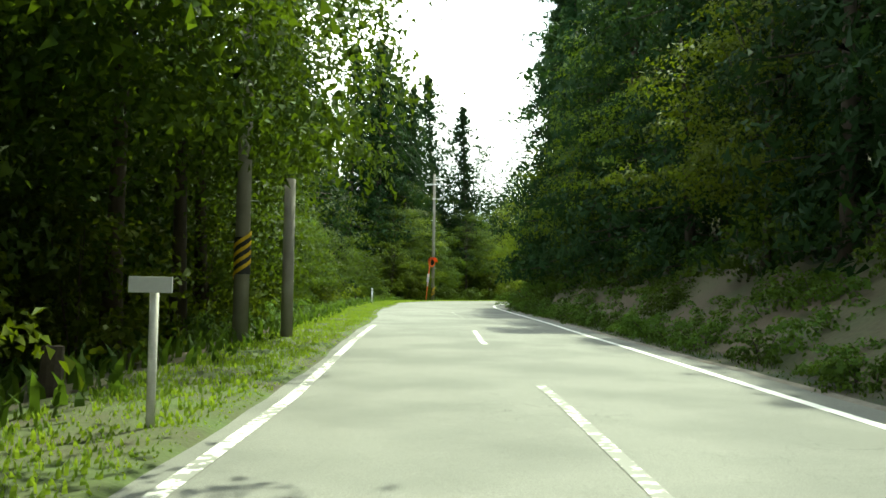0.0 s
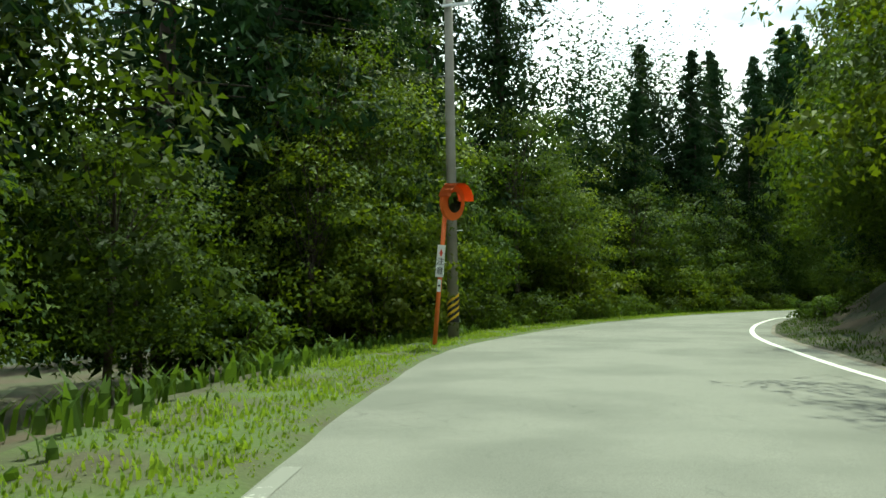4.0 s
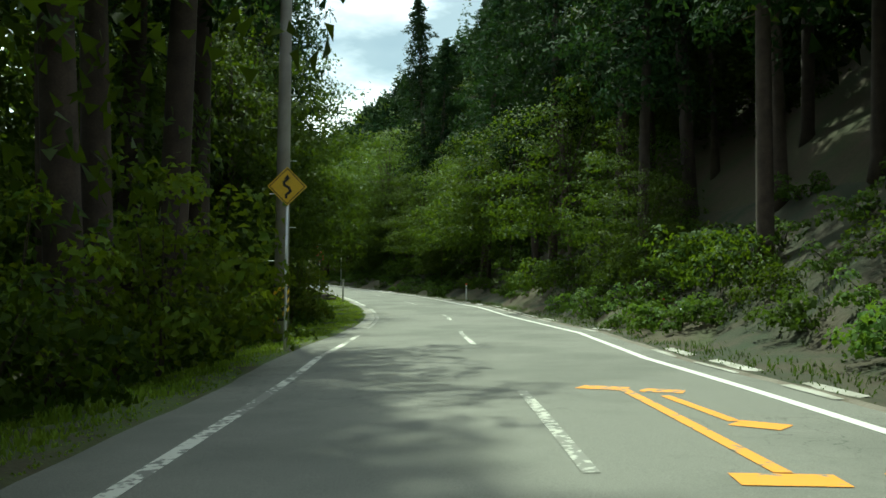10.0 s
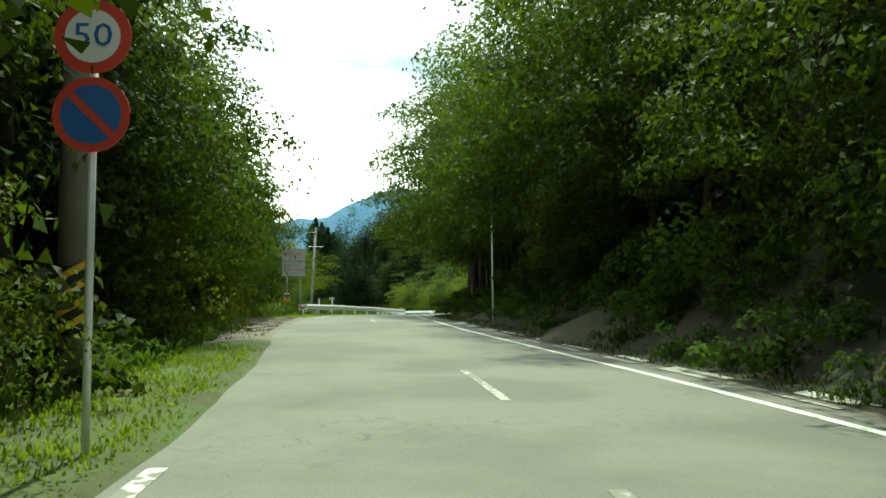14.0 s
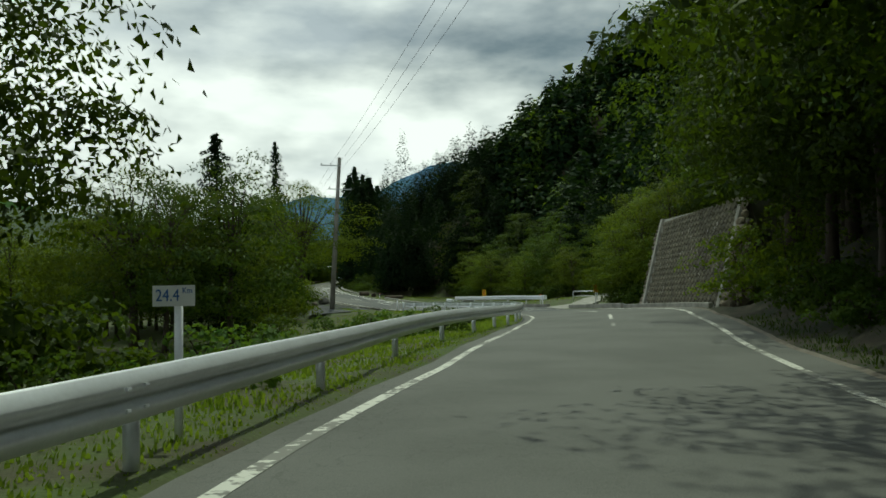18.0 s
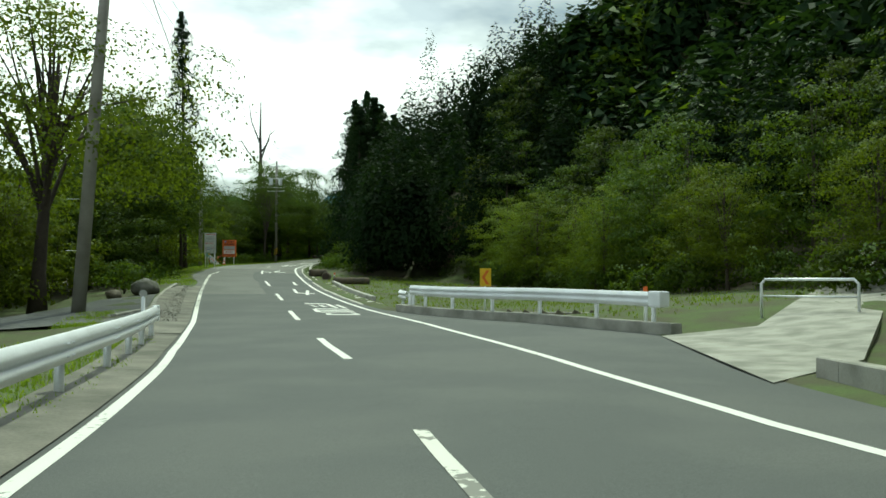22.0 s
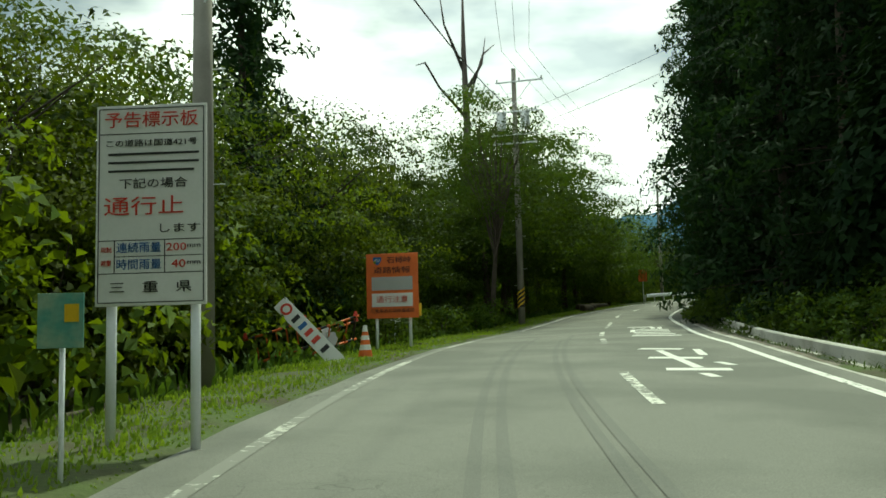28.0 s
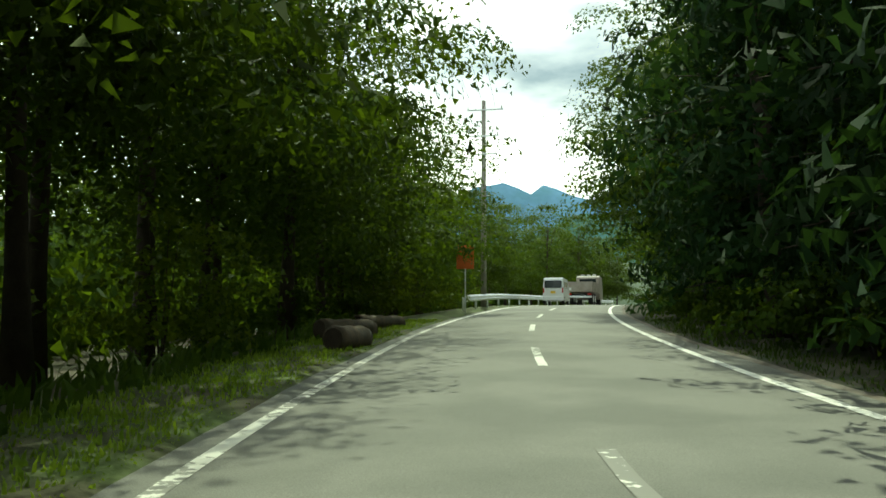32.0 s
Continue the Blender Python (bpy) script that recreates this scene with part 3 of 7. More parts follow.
gx = np.concatenate([-np.geomspace(4000, 160, 9), np.arange(-140, 320, 5.0), np.geomspace(340, 4000, 9)])
gy = np.concatenate([-np.geomspace(4000, 160, 9), np.arange(-140, 640, 5.0), np.geomspace(660, 4000, 9)])
GX, GY = np.meshgrid(gx, gy, indexing="ij")
flat = np.stack([GX.ravel(), GY.ravel()], 1)
coarse, cway, cs = AXIS[::4], WAY[::4], SS[::4]
near_s, near_d, near_z = np.empty(len(flat)), np.empty(len(flat)), np.empty(len(flat))
for a in range(0, len(flat), 2000):
    q = flat[a:a + 2000]
    dd = ((q[:, None] - coarse[None, :, :2]) ** 2).sum(-1)
    i = dd.argmin(1)
    off = q - coarse[i, :2]
    side = np.sign(off[:, 0] * cway[i, 1] - off[:, 1] * cway[i, 0])
    near_s[a:a + 2000], near_d[a:a + 2000] = cs[i], side * np.sqrt(dd.min(1))
    near_z[a:a + 2000] = coarse[i, 2] + np.clip(near_d[a:a + 2000], -8, 8) * np.tan(np.radians(BANKING(cs[i])))
gz = near_z + land(near_s, near_d) - 0.45 * np.clip((13 - np.abs(near_d)) / 3, 0, 1) - 0.02
far = np.clip((np.abs(near_d) - 200) / 1500, 0, 1)
gz = gz * (1 - far) + 20 * far
idx = np.arange(GX.size).reshape(GX.shape)
faces = np.stack([idx[:-1, :-1], idx[1:, :-1], idx[1:, 1:], idx[:-1, 1:]], -1).reshape(-1, 4)
cs_, cd_ = near_s[faces[:, 0]], near_d[faces[:, 0]]
gmat = np.where(((cd_ < 0) & (cs_ > 256) & (cs_ < 372) & (cd_ > -70)) | ((cd_ > 0) & (cd_ < 16) & (cs_ > 326) & (cs_ < 392)), 0, np.where(np.abs(cd_) > 42, 2, 1))
ground = new("ground", mesh_from("ground", np.column_stack([flat, gz]), faces, [TURF, SOIL, WOODED], gmat, True))
tagged(ground, "forest floor, meadow and hillside around the road", "ground", kind="structure")

# ---- road markings ----
def stripe(name, s0, s1, line, width, mat, label, off=0.0, step=1.0):
    sv = np.arange(s0, s1 + 0.01, min(step, (s1 - s0)))
    c = line(sv) + off
    ob = ribbon(name, sv, [(c - width / 2, road_h(c, sv) + 0.006), (c + width / 2, road_h(c, sv) + 0.006)], [mat])
    return tagged(ob, label, "road marking", kind="structure")


stripe("edge_line_right", -60, 255, right_line, 0.15, PAINT, "white edge line on the asphalt")
stripe("edge_line_right", 256, 312, right_line, 0.15, PAINT_WORN, "worn white edge line on the asphalt")
stripe("edge_line_right", 312, 600, right_line, 0.16, PAINT, "white edge line on the asphalt")
for a, b, m in ((-60, 28, PAINT_WORN), (60, 64, PAINT_FADED), (120, 131, PAINT_FADED), (132.5, 141, PAINT), (143, 170, PAINT_WORN), (170, 182, PAINT_WORN),
                (186, 203, PAINT_FADED), (204, 222, PAINT_WORN), (262, 312, PAINT_WORN), (312, 322, PAINT_WORN), (322, 357, PAINT), (357, 391, PAINT_WORN), (396, 424, PAINT_FADED), (429, 466, PAINT_WORN), (466, 600, PAINT)):
    stripe("edge_line_left", a, b, left_line, 0.15, m, "worn white edge line on the asphalt")
for a, b, m in ((5.2, 11.2, PAINT_FADED), (19.2, 25.3, PAINT_WORN), (104, 109, PAINT_FADED), (117, 122, PAINT_FADED), (131.8, 139, PAINT), (146.7, 151.5, PAINT_WORN),
                (162, 167.6, PAINT_FADED), (176.6, 182.6, PAINT_WORN), (190, 194.5, PAINT_WORN), (204, 209, PAINT_FADED), (216, 221, PAINT_FADED), (225.6, 229.6, PAINT_FADED), (252, 257, PAINT_FADED),
                (265.4, 269, PAINT_FADED), (297.5, 299.5, PAINT_FADED), (302.5, 307.5, PAINT_WORN), (313.4, 319.6, PAINT_WORN), (327.3, 332, PAINT_WORN)):
    stripe("centre_dash", a, b, middle_line, 0.13, m, "worn white centre dash on the asphalt")
stripe("centre_dash", 415.8, 419.0, middle_line, 0.15, PAINT_WORN, "worn white centre dash on the asphalt")
stripe("centre_dash", 420.6, 423.6, middle_line, 0.15, PAINT_WORN, "worn white centre dash on the asphalt")
stripe("centre_dash", 427.6, 434.6, middle_line, 0.15, PAINT_WORN, "worn white centre dash on the asphalt")
for a in (338.2, 350.3, 362.4, 374.6, 390.0, 403.2, 441, 452, 462, 472, 482, 492):
    stripe("centre_dash", a, a + (5.8 if a < 395 else 4.5), middle_line, 0.15, PAINT if a < 395 else PAINT_WORN, "white centre dash on the asphalt")

stripe("centre_dash", 34.5, 43, middle_line, 0.05, PAINT_FADED, "last thin trace of a worn centre line")
for line in ([(93, -0.4), (96, 0.07), (98.8, 0.53), (104, 0.86), (110.4, 1.07), (122, 1.15)],):
    stripe("tar_seam", line[0][0], line[-1][0], table(line), 0.055, TAR, "thin dark tar-sealed seam in the asphalt", step=0.7)
for a, b, off in ((393, 419, -0.42), (395, 421, -0.2), (393, 418, 0.62), (396, 422, 0.8)):
    stripe("tyre_track", a, b, lambda q, o=off: 0.35 + o + 0.05 * np.sin(q * 0.07), 0.11, TRACK, "faint darker tyre track worn into the asphalt")

# ---- plants ----
rng = np.random.default_rng(7)


def leaf_quads(centres, normals, length, width, tri=False):
    """Slightly folded leaves at the centres, facing the normals: pointed triangles or rhombs."""
    n = len(centres)
    t = rng.normal(size=(n, 3))
    t -= normals * (t * normals).sum(1)[:, None]
    t /= np.linalg.norm(t, axis=1)[:, None]
    b = np.cross(normals, t)
    L, W = length * rng.uniform(0.65, 1.3, (n, 1)), width * rng.uniform(0.7, 1.3, (n, 1))
    if tri:
        v = np.stack([centres - t * L / 2 + b * W / 2 + normals * W * 0.2, centres - t * L / 2 - b * W / 2, centres + t * L / 2], 1)
        return v.reshape(-1, 3), np.arange(3 * n).reshape(-1, 3)
    fold = normals * W * 0.35
    v = np.stack([centres - t * L / 2, centres - b * W / 2 + fold + t * L * 0.08, centres + t * L / 2, centres + b * W / 2 + fold + t * L * 0.08], 1)
    return v.reshape(-1, 3), np.arange(4 * n).reshape(-1, 4)


def leaf_mesh(name, pts, nor, soft, length, width, mat, tri=True):
    """Leaves in one mesh; soft gives the direction by which each leaf of a bough is shaded."""
    v, f = leaf_quads(pts, nor, length, width, tri)
    me = mesh_from(name, v, f, [mat], smooth=True)
    me.normals_split_custom_set_from_vertices(np.repeat(soft, 3 if tri else 4, axis=0))
    return me


def unit(v):
    return v / np.maximum(np.linalg.norm(v, axis=1), 1e-6)[:, None]


def crown_mesh(name, tall, wide, low, clusters, per, leaf, mat, flat=0.5, top=0.35, gaps=0.62, tri=True, core=0.28):
    """A crown of leafy boughs: each bough is a flattened dome of leaves, and the boughs cover an uneven shell; a core of leaves closes the inside."""
    k = clusters
    z = 1 - 1.42 * (np.arange(k) + 0.5) / k
    a = np.arange(k) * 2.39996 + rng.normal(size=k) * 0.5
    z = np.clip(z + rng.normal(size=k) * 0.08, -0.5, 1)
    dirs = np.column_stack([np.cos(a) * np.sqrt(1 - z**2), np.sin(a) * np.sqrt(1 - z**2), z])
    lobes = 1 + 0.2 * np.sin(3 * a + 1.0) * (1 - np.abs(z)) + 0.12 * np.sin(5 * a + 4 * z)
    r = np.where(rng.uniform(size=k) < 0.7, rng.uniform(0.82, 1.04, k), rng.uniform(gaps, 0.85, k)) * lobes
    mid = low + (tall - low) * top
    c = dirs * r[:, None] * np.array([wide, wide, 1])
    c[:, 2] = mid + dirs[:, 2] * r * np.where(dirs[:, 2] > 0, tall - mid, mid - low)
    size = wide * rng.uniform(0.17, 0.36, k)
    pts, nor, soft = [], [], []
    for ci, si, di in zip(c, size, dirs):
        turn = math.atan2(di[1], di[0]) + rng.normal() * 0.4
        ax = np.array([math.cos(turn), math.sin(turn), 0])
        sd = np.array([-ax[1], ax[0], 0])
        e = rng.normal(size=(per, 3))
        e[:, 2] = np.abs(e[:, 2]) - 0.35
        e = unit(e)
        rad = rng.uniform(0.35, 1.0, per) ** 0.5 * (1 + 0.25 * rng.normal(size=per) * (rng.uniform(size=per) < 0.3))
        u, w, h = e[:, 0] * rad * 1.2, e[:, 1] * rad * 0.9, e[:, 2] * rad * flat
        h = h - 0.22 * np.maximum(u, 0) ** 2 - 0.12 * w**2
        out = u[:, None] * ax + w[:, None] * sd
        pts.append(ci + si * (out + h[:, None] * np.array([0, 0, 1])))
        dome = unit(out + (e[:, 2] * 1.1 + 0.35)[:, None] * np.array([0, 0, 1]))
        nor.append(unit(dome * 0.8 + 0.25 * di + rng.normal(size=(per, 3)) * 0.42))
        soft.append(unit(dome * 0.75 + 0.45 * di + rng.normal(size=(per, 3)) * 0.22))
    n = int(core * k * per)
    q = unit(rng.normal(size=(n, 3))) * rng.uniform(0.25, 0.8, (n, 1))
    inner = q * np.array([wide, wide, 1])
    inner[:, 2] = mid + q[:, 2] * np.where(q[:, 2] > 0, tall - mid, mid - low)
    pts.append(inner)
    nor.append(unit(q + rng.normal(size=(n, 3)) * 0.5))
    soft.append(unit(q + rng.normal(size=(n, 3)) * 0.3))
    return leaf_mesh(name, np.concatenate(pts), np.concatenate(nor), np.concatenate(soft), leaf, leaf * 0.72, mat, tri), c


def trunk_bm(tall, radius, ends, lean=0.3, sides=7, fork=0.35):
    """A tapered, slightly bent trunk with limbs that reach towards the ends."""
    n = 7
    hs = np.linspace(0, 1, n)
    axis = [(lean * math.sin(2.2 * h) * h, lean * 0.6 * math.cos(1.7 * h + 1) * h, h * tall * 0.86) for h in hs]
    rad = [radius * (1.35 if h == 0 else 1) * (1 - 0.8 * h) for h in hs]
    bm = tube(axis, rad, sides)
    for e in ends:
        k = rng.uniform(fork, 0.8)
        a = Vector((np.interp(k, hs, [p[0] for p in axis]), np.interp(k, hs, [p[1] for p in axis]), np.interp(k, hs, [p[2] for p in axis])))
        e = Vector(e)
        m1 = a.lerp(e, 0.4) + Vector((0, 0, 0.08 * (e - a).length))
        r0 = radius * (1 - 0.8 * k) * 0.55
        tube([a, m1, e], [r0, r0 * 0.6, r0 * 0.15], 5, bm, False)
    return bm


def broadleaf(name, tall, wide, low, clusters, per, leaf, mat, label, radius=0.16, limbs=14, **kw):
    e = thing(name, (0, 0, 0), 0, label, "tree", "roadside trees")
    me, c = crown_mesh("crown", tall, wide, low, clusters, per, leaf, mat, **kw)
    part("trunk", trunk_bm(tall, radius, c[:limbs]), BARK, e, smooth=True)
    mesh_part("crown", me, e)
    return e


def cedar(tall, wide, low, label, boughs=165, per=54, size=0.32):
    """A tall conifer: drooping tufts of needle sprays in rough tiers round a straight trunk."""
    e = thing("cedar_tree", (0, 0, 0), 0, label, "tree", "conifers")
    bm = tube([(0, 0, h * tall) for h in (0, 0.03, 0.3, 0.6, 0.85, 1)], [0.012 * tall * k for k in (1.4, 1.0, 0.85, 0.6, 0.3, 0.06)], 8)
    pts, nor, soft = [], [], []
    up = np.array([0, 0, 1.0])
    for i in range(boughs):
        u = ((i + rng.uniform()) / boughs) ** 1.1
        z = low + (tall - low) * u
        reach = wide * min(1, 0.66 + 2.4 * u) * (1 - u) ** 0.55 + 0.05
        a = i * 2.39996 + rng.normal() * 0.4
        w = np.array([math.cos(a), math.sin(a), 0])
        sd = np.array([-w[1], w[0], 0])
        ln = reach * (0.42 + 0.85 * rng.uniform() ** 0.8) * (1 + 0.14 * math.sin(2 * a + z))
        si = 0.2 + 0.25 * reach * rng.uniform(0.8, 1.2)
        g = unit(rng.normal(size=(per, 3)))
        rad = rng.uniform(0.3, 1.0, per) ** 0.5
        x = ln - si * 0.8 + g[:, 0] * rad * si * 1.15
        h = g[:, 2] * rad * si * 0.5 - 0.2 * np.maximum(x - 0.3 * ln, 0) ** 1.5
        pts.append(x[:, None] * w + (g[:, 1] * rad * si * 0.85)[:, None] * sd + (z + h)[:, None] * up)
        dome = unit(g[:, :1] * w + g[:, 1:2] * sd + (g[:, 2:] + 0.3) * up)
        nor.append(unit(dome * 0.7 + 0.5 * w + rng.normal(size=(per, 3)) * 0.45))
        soft.append(unit(dome * 0.8 + 0.5 * w + rng.normal(size=(per, 3)) * 0.2))
        if u < 0.7 and i % 3 == 0:
            tube([(0, 0, z), tuple(w * ln * 0.7 + np.array([0, 0, z - 0.1 * ln]))], [0.035, 0.012], 4, bm, False)
    n = boughs * per // 5
    u = rng.uniform(0, 0.95, n)
    a = rng.uniform(0, 2 * math.pi, n)
    w = np.column_stack([np.cos(a), np.sin(a), 0 * a])
    pts.append(w * (wide * (1 - u) ** 0.8 * rng.uniform(0.15, 0.62, n))[:, None] + (low + (tall - low) * u)[:, None] * up)
    nor.append(unit(w + 0.4 * up + rng.normal(size=(n, 3)) * 0.4))
    soft.append(unit(w + 0.2 * up + rng.normal(size=(n, 3)) * 0.2))
    part("trunk", bm, BARK_CEDAR, e, smooth=True)
    mesh_part("crown", leaf_mesh("crown", np.concatenate(pts), np.concatenate(nor), np.concatenate(soft), size, size * 0.42, LEAF_CEDAR), e)
    return e


def bush(tall, wide, leaves, leaf, mat, label, name="shrub"):
    e = thing(name, (0, 0, 0), 0, label, "shrub", "roadside shrubs")
    me, c = crown_mesh("foliage", tall, wide, 0.05, max(12, leaves // 55), 55, leaf, mat, flat=0.7, top=0.3, gaps=0.4, tri=False)
    for k in c[:3]:
        part("stem", tube([(0, 0, -0.1), tuple(k * 0.5 + np.array([0, 0, 0.1])), tuple(k)], [0.03, 0.02, 0.008], 5, None, False), BARK, e)
    mesh_part("foliage", me, e)
    return e


MODELS = dict(
    broad=[broadleaf("broadleaf_tree", 9.5, 3.7, 0.6, 90, 104, 0.155, LEAF, "spreading broadleaf tree with dark green summer leaves on the forest edge"),
           broadleaf("tall_broadleaf_tree", 13.5, 4.2, 1.6, 110, 112, 0.165, LEAF, "tall broadleaf tree with dense dark foliage beside the road", radius=0.2),
           broadleaf("young_broadleaf_tree", 6.5, 3.0, 0.3, 72, 92, 0.14, LEAF_BRIGHT, "young broadleaf tree with sunlit yellow-green leaves", radius=0.1),
           broadleaf("light_broadleaf_tree", 10.0, 3.5, 0.5, 90, 104, 0.15, LEAF_BRIGHT, "leafy broadleaf tree with light green foliage at the roadside", radius=0.15)],
    airy=[broadleaf("cherry_tree", 8.5, 4.6, 2.2, 104, 125, 0.12, LEAF_BRIGHT, "open-crowned cherry tree with yellow-green foliage", radius=0.22, limbs=34, flat=0.34, gaps=0.4, core=0.12, tri=False),
          broadleaf("slender_tree", 13.0, 3.8, 4.0, 96, 104, 0.125, LEAF, "slender tree with a thin airy crown", radius=0.17, limbs=30, flat=0.5, gaps=0.4, core=0.04, tri=False)],
    back=[broadleaf("broadleaf_tree", 12.0, 4.2, 0.6, 70, 92, 0.22, LEAF, "broadleaf tree with dark foliage deeper in the woods", limbs=6)],
    glade=[broadleaf("light_broadleaf_tree", 10.0, 4.2, 0.4, 66, 80, 0.23, LEAF_BRIGHT, "sunlit broadleaf tree at the edge of the meadow", limbs=6)],
    cedar=[cedar(21, 4.0, 1.8, "tall straight cedar with dark drooping foliage"), cedar(17, 3.7, 0.5, "dark green cedar clothed almost to the ground", 130),
           cedar(24, 3.7, 8.5, "old cedar with a long bare trunk and a dark top", 120)],
    shrub=[bush(2.2, 1.8, 1000, 0.16, LEAF, "leafy green shrub at the forest edge"), bush(3.8, 2.2, 1500, 0.18, LEAF_BRIGHT, "tall shrub with light green leaves"),
           bush(1.0, 1.2, 620, 0.13, LEAF_FERN, "low clump of ferns and weeds", "fern_clump")])
SOURCES = [m for v in MODELS.values() for m in v]
PLACED = []


def plant(kind, s0, d0, scale=1.0, which=None, sink=0.1):
    models = MODELS[kind]
    if kind == "shrub" and 409 < s0 < 418.5 and -6.4 < d0 < 0:
        d0 -= 2.1  # a mown bay in front of the barriers
    m = models[which if which is not None else int(rng.integers(len(models)))]
    p = spot(s0, d0, float(land(s0, d0)) - sink - (0.25 if abs(d0) > 7 else 0))
    z = scale * rng.uniform(0.85, 1.15)
    ob = copy_thing(m, pose(*p, rng.uniform(-3, 3), rng.uniform(-3, 3), rng.uniform(0, 360)))
    ob.scale = (z * rng.uniform(0.92, 1.1),) * 2 + (z,)
    PLACED.append((p.x, p.y, kind))
    return ob


def wood(kind, s0, s1, d0, d1, count, scale=1.0, which=None, apart=2.2):
    """Plants scattered over a stretch of the roadside."""
    made, tries = 0, 0
    while made < count and tries < count * 12:
        tries += 1
        a, b = rng.uniform(s0, s1), rng.uniform(d0, d1)
        p = spot(a, b)
        if any((p.x - x) ** 2 + (p.y - y) ** 2 < apart**2 for x, y, k in PLACED if (k == "shrub") == (kind == "shrub")):
            continue
        plant(kind, a, b, scale, which)
        made += 1


# far woods on the hillsides: joined clumps
def far_wood(name, spots_xyz, tall, wide, cards, size, mat, label, cone=0.0):
    pts, nor, soft = [], [], []
    for p in spots_xyz:
        k = rng.uniform(0.75, 1.3)
        d = unit(rng.normal(size=(cards, 3)))
        d[:, 2] = np.abs(d[:, 2]) * 1.3 - 0.5
        d = unit(d)
        r = rng.uniform(0.6, 1.08, (cards, 1))
        h = np.clip(0.46 + 0.6 * d[:, 2] * r[:, 0], 0, 1.1)
        w = wide * k * (1 - cone * h)[:, None]
        q = np.column_stack([d[:, :2] * r * w, h * tall * k * 0.95])
        bump = 0.16 * np.sin(7 * d[:, 0] + 5 * p[0]) * np.sin(7 * d[:, 1] + 3 * p[1]) * np.sin(6 * h + p[0])
        q[:, :2] *= (1 + bump)[:, None]
        pts.append(q + p)
        nor.append(unit(d + np.array([0, 0, 0.5]) + rng.normal(size=(cards, 3)) * 0.35))
        soft.append(unit(d + np.array([0, 0, 0.25]) + rng.normal(size=(cards, 3)) * 0.25))
    me = leaf_mesh(name, np.concatenate(pts), np.concatenate(nor), np.concatenate(soft), size, size * 0.75, mat)
    return tagged(new(name, me), label, "woods", kind="stuff")


def deep(s0, s1, d0, d1, count, tall=16.0, wide=2.9):
    """Dark conifers behind the first rows, joined."""
    out = []
    for k in range(count):
        a, b = rng.uniform(s0, s1), rng.uniform(d0, d1)
        out.append(spots(a, b, float(land(a, b)) - 0.8)[0])
    far_wood("deep_woods", out, tall, wide, 1250, 0.33, LEAF_CEDAR, "dark conifers standing close behind the roadside trees", 0.62)


# left side
wood("broad", -8, 26, -7.4, -5.6, 9, 1.15, 1, 2.6)
wood("broad", -8, 30, -11, -8, 6, 1.0, 0)
wood("back", -20, 30, -17, -10, 14, 1.0)
wood("glade", -20, 60, -28, -19, 12, 0.8)
wood("shrub", -5, 50, -16, -9, 20, 1.2, 1)
wood("shrub", 6, 46, -8.5, -5.4, 14, 0.75)
wood("shrub", 20, 50, -9, -5.2, 14, 0.8, 2, 1.0)
wood("shrub", 26, 60, -8.5, -6.0, 10, 0.95, 1)
wood("broad", 40, 76, -9, -6.6, 12, 0.6, 0)
wood("broad", 34, 60, -13, -8.8, 8, 0.95, 1)
wood("back", 30, 75, -18, -10.5, 16, 0.9)
wood("cedar", 58, 104, -14, -8.5, 12, 1.2, 0, 2.4)
deep(55, 150, -20, -10, 34, 24.0, 4.1)
deep(-8, 46, -17, -10, 16, 14.0, 3.4)
wood("broad", 78, 112, -8.5, -6.0, 12, 0.85)
wood("shrub", 74, 130, -6.4, -4.6, 26, 0.9)
wood("shrub", 86, 135, -4.3, -3.3, 18, 0.7, 0)
wood("broad", 112, 165, -8.6, -5.8, 14, 0.95, 0)
wood("cedar", 128, 152, -10.5, -8.0, 8, 1.25, 0, 2.4)
wood("cedar", 148, 184, -9.5, -6.2, 14, 1.2, 2, 2.2)
wood("back", 78, 230, -16, -9.5, 40, 1.15)
deep(78, 236, -13, -8.5, 26, 20.0, 3.4)
wood("cedar", 116, 150, -9, -6.4, 6, 1.0, 1)
wood("cedar", 120, 236, -12, -7.0, 24, 1.05, 2)
wood("broad", 165, 222, -8.5, -6.0, 13, 0.9, 1)
wood("shrub", 130, 238, -6.2, -4.4, 36, 0.85)
wood("shrub", 196, 250, -7, -4.8, 12, 0.9, 2, 1.2)
wood("broad", 210, 246, -10.5, -7.6, 8, 0.95, 1)
plant("shrub", 99.5, -4.7, 1.0, 1)
plant("broad", 221.2, -3.7, 0.42, 2)
wood("broad", 229, 247, -8.6, -6.4, 6, 1.05, 1, 2.4)
wood("shrub", 262, 286, -16, -8, 14, 1.2, 0)
wood("back", 214, 250, -13, -9, 10, 1.15)
wood("broad", 204, 223, -8.2, -6.3, 5, 1.1, 1, 2.0)
deep(60, 132, -16, -9.5, 40, 19.0, 3.3)
deep(214, 250, -20, -11, 22, 17.0, 3.2)
wood("airy", 246, 258, -16, -10, 5, 1.1, 1)
wood("broad", 260, 284, -15, -9, 5, 0.8, 1)
wood("back", 232, 284, -26, -14, 22, 0.95)
wood("shrub", 258, 282, -10, -6.0, 10, 0.8)
wood("broad", 247, 262, -13, -8.2, 6, 1.0, 1, 2.0)
wood("broad", 256, 284, -15, -8.5, 7, 0.95, 1, 1.8)
wood("shrub", 256, 286, -18, -9, 16, 1.1, 0)
wood("airy", 278, 300, -34, -26, 3, 1.1)
wood("broad", 318, 348, -26, -17, 6, 0.85)
wood("glade", 318, 348, -34, -24, 5, 0.8)
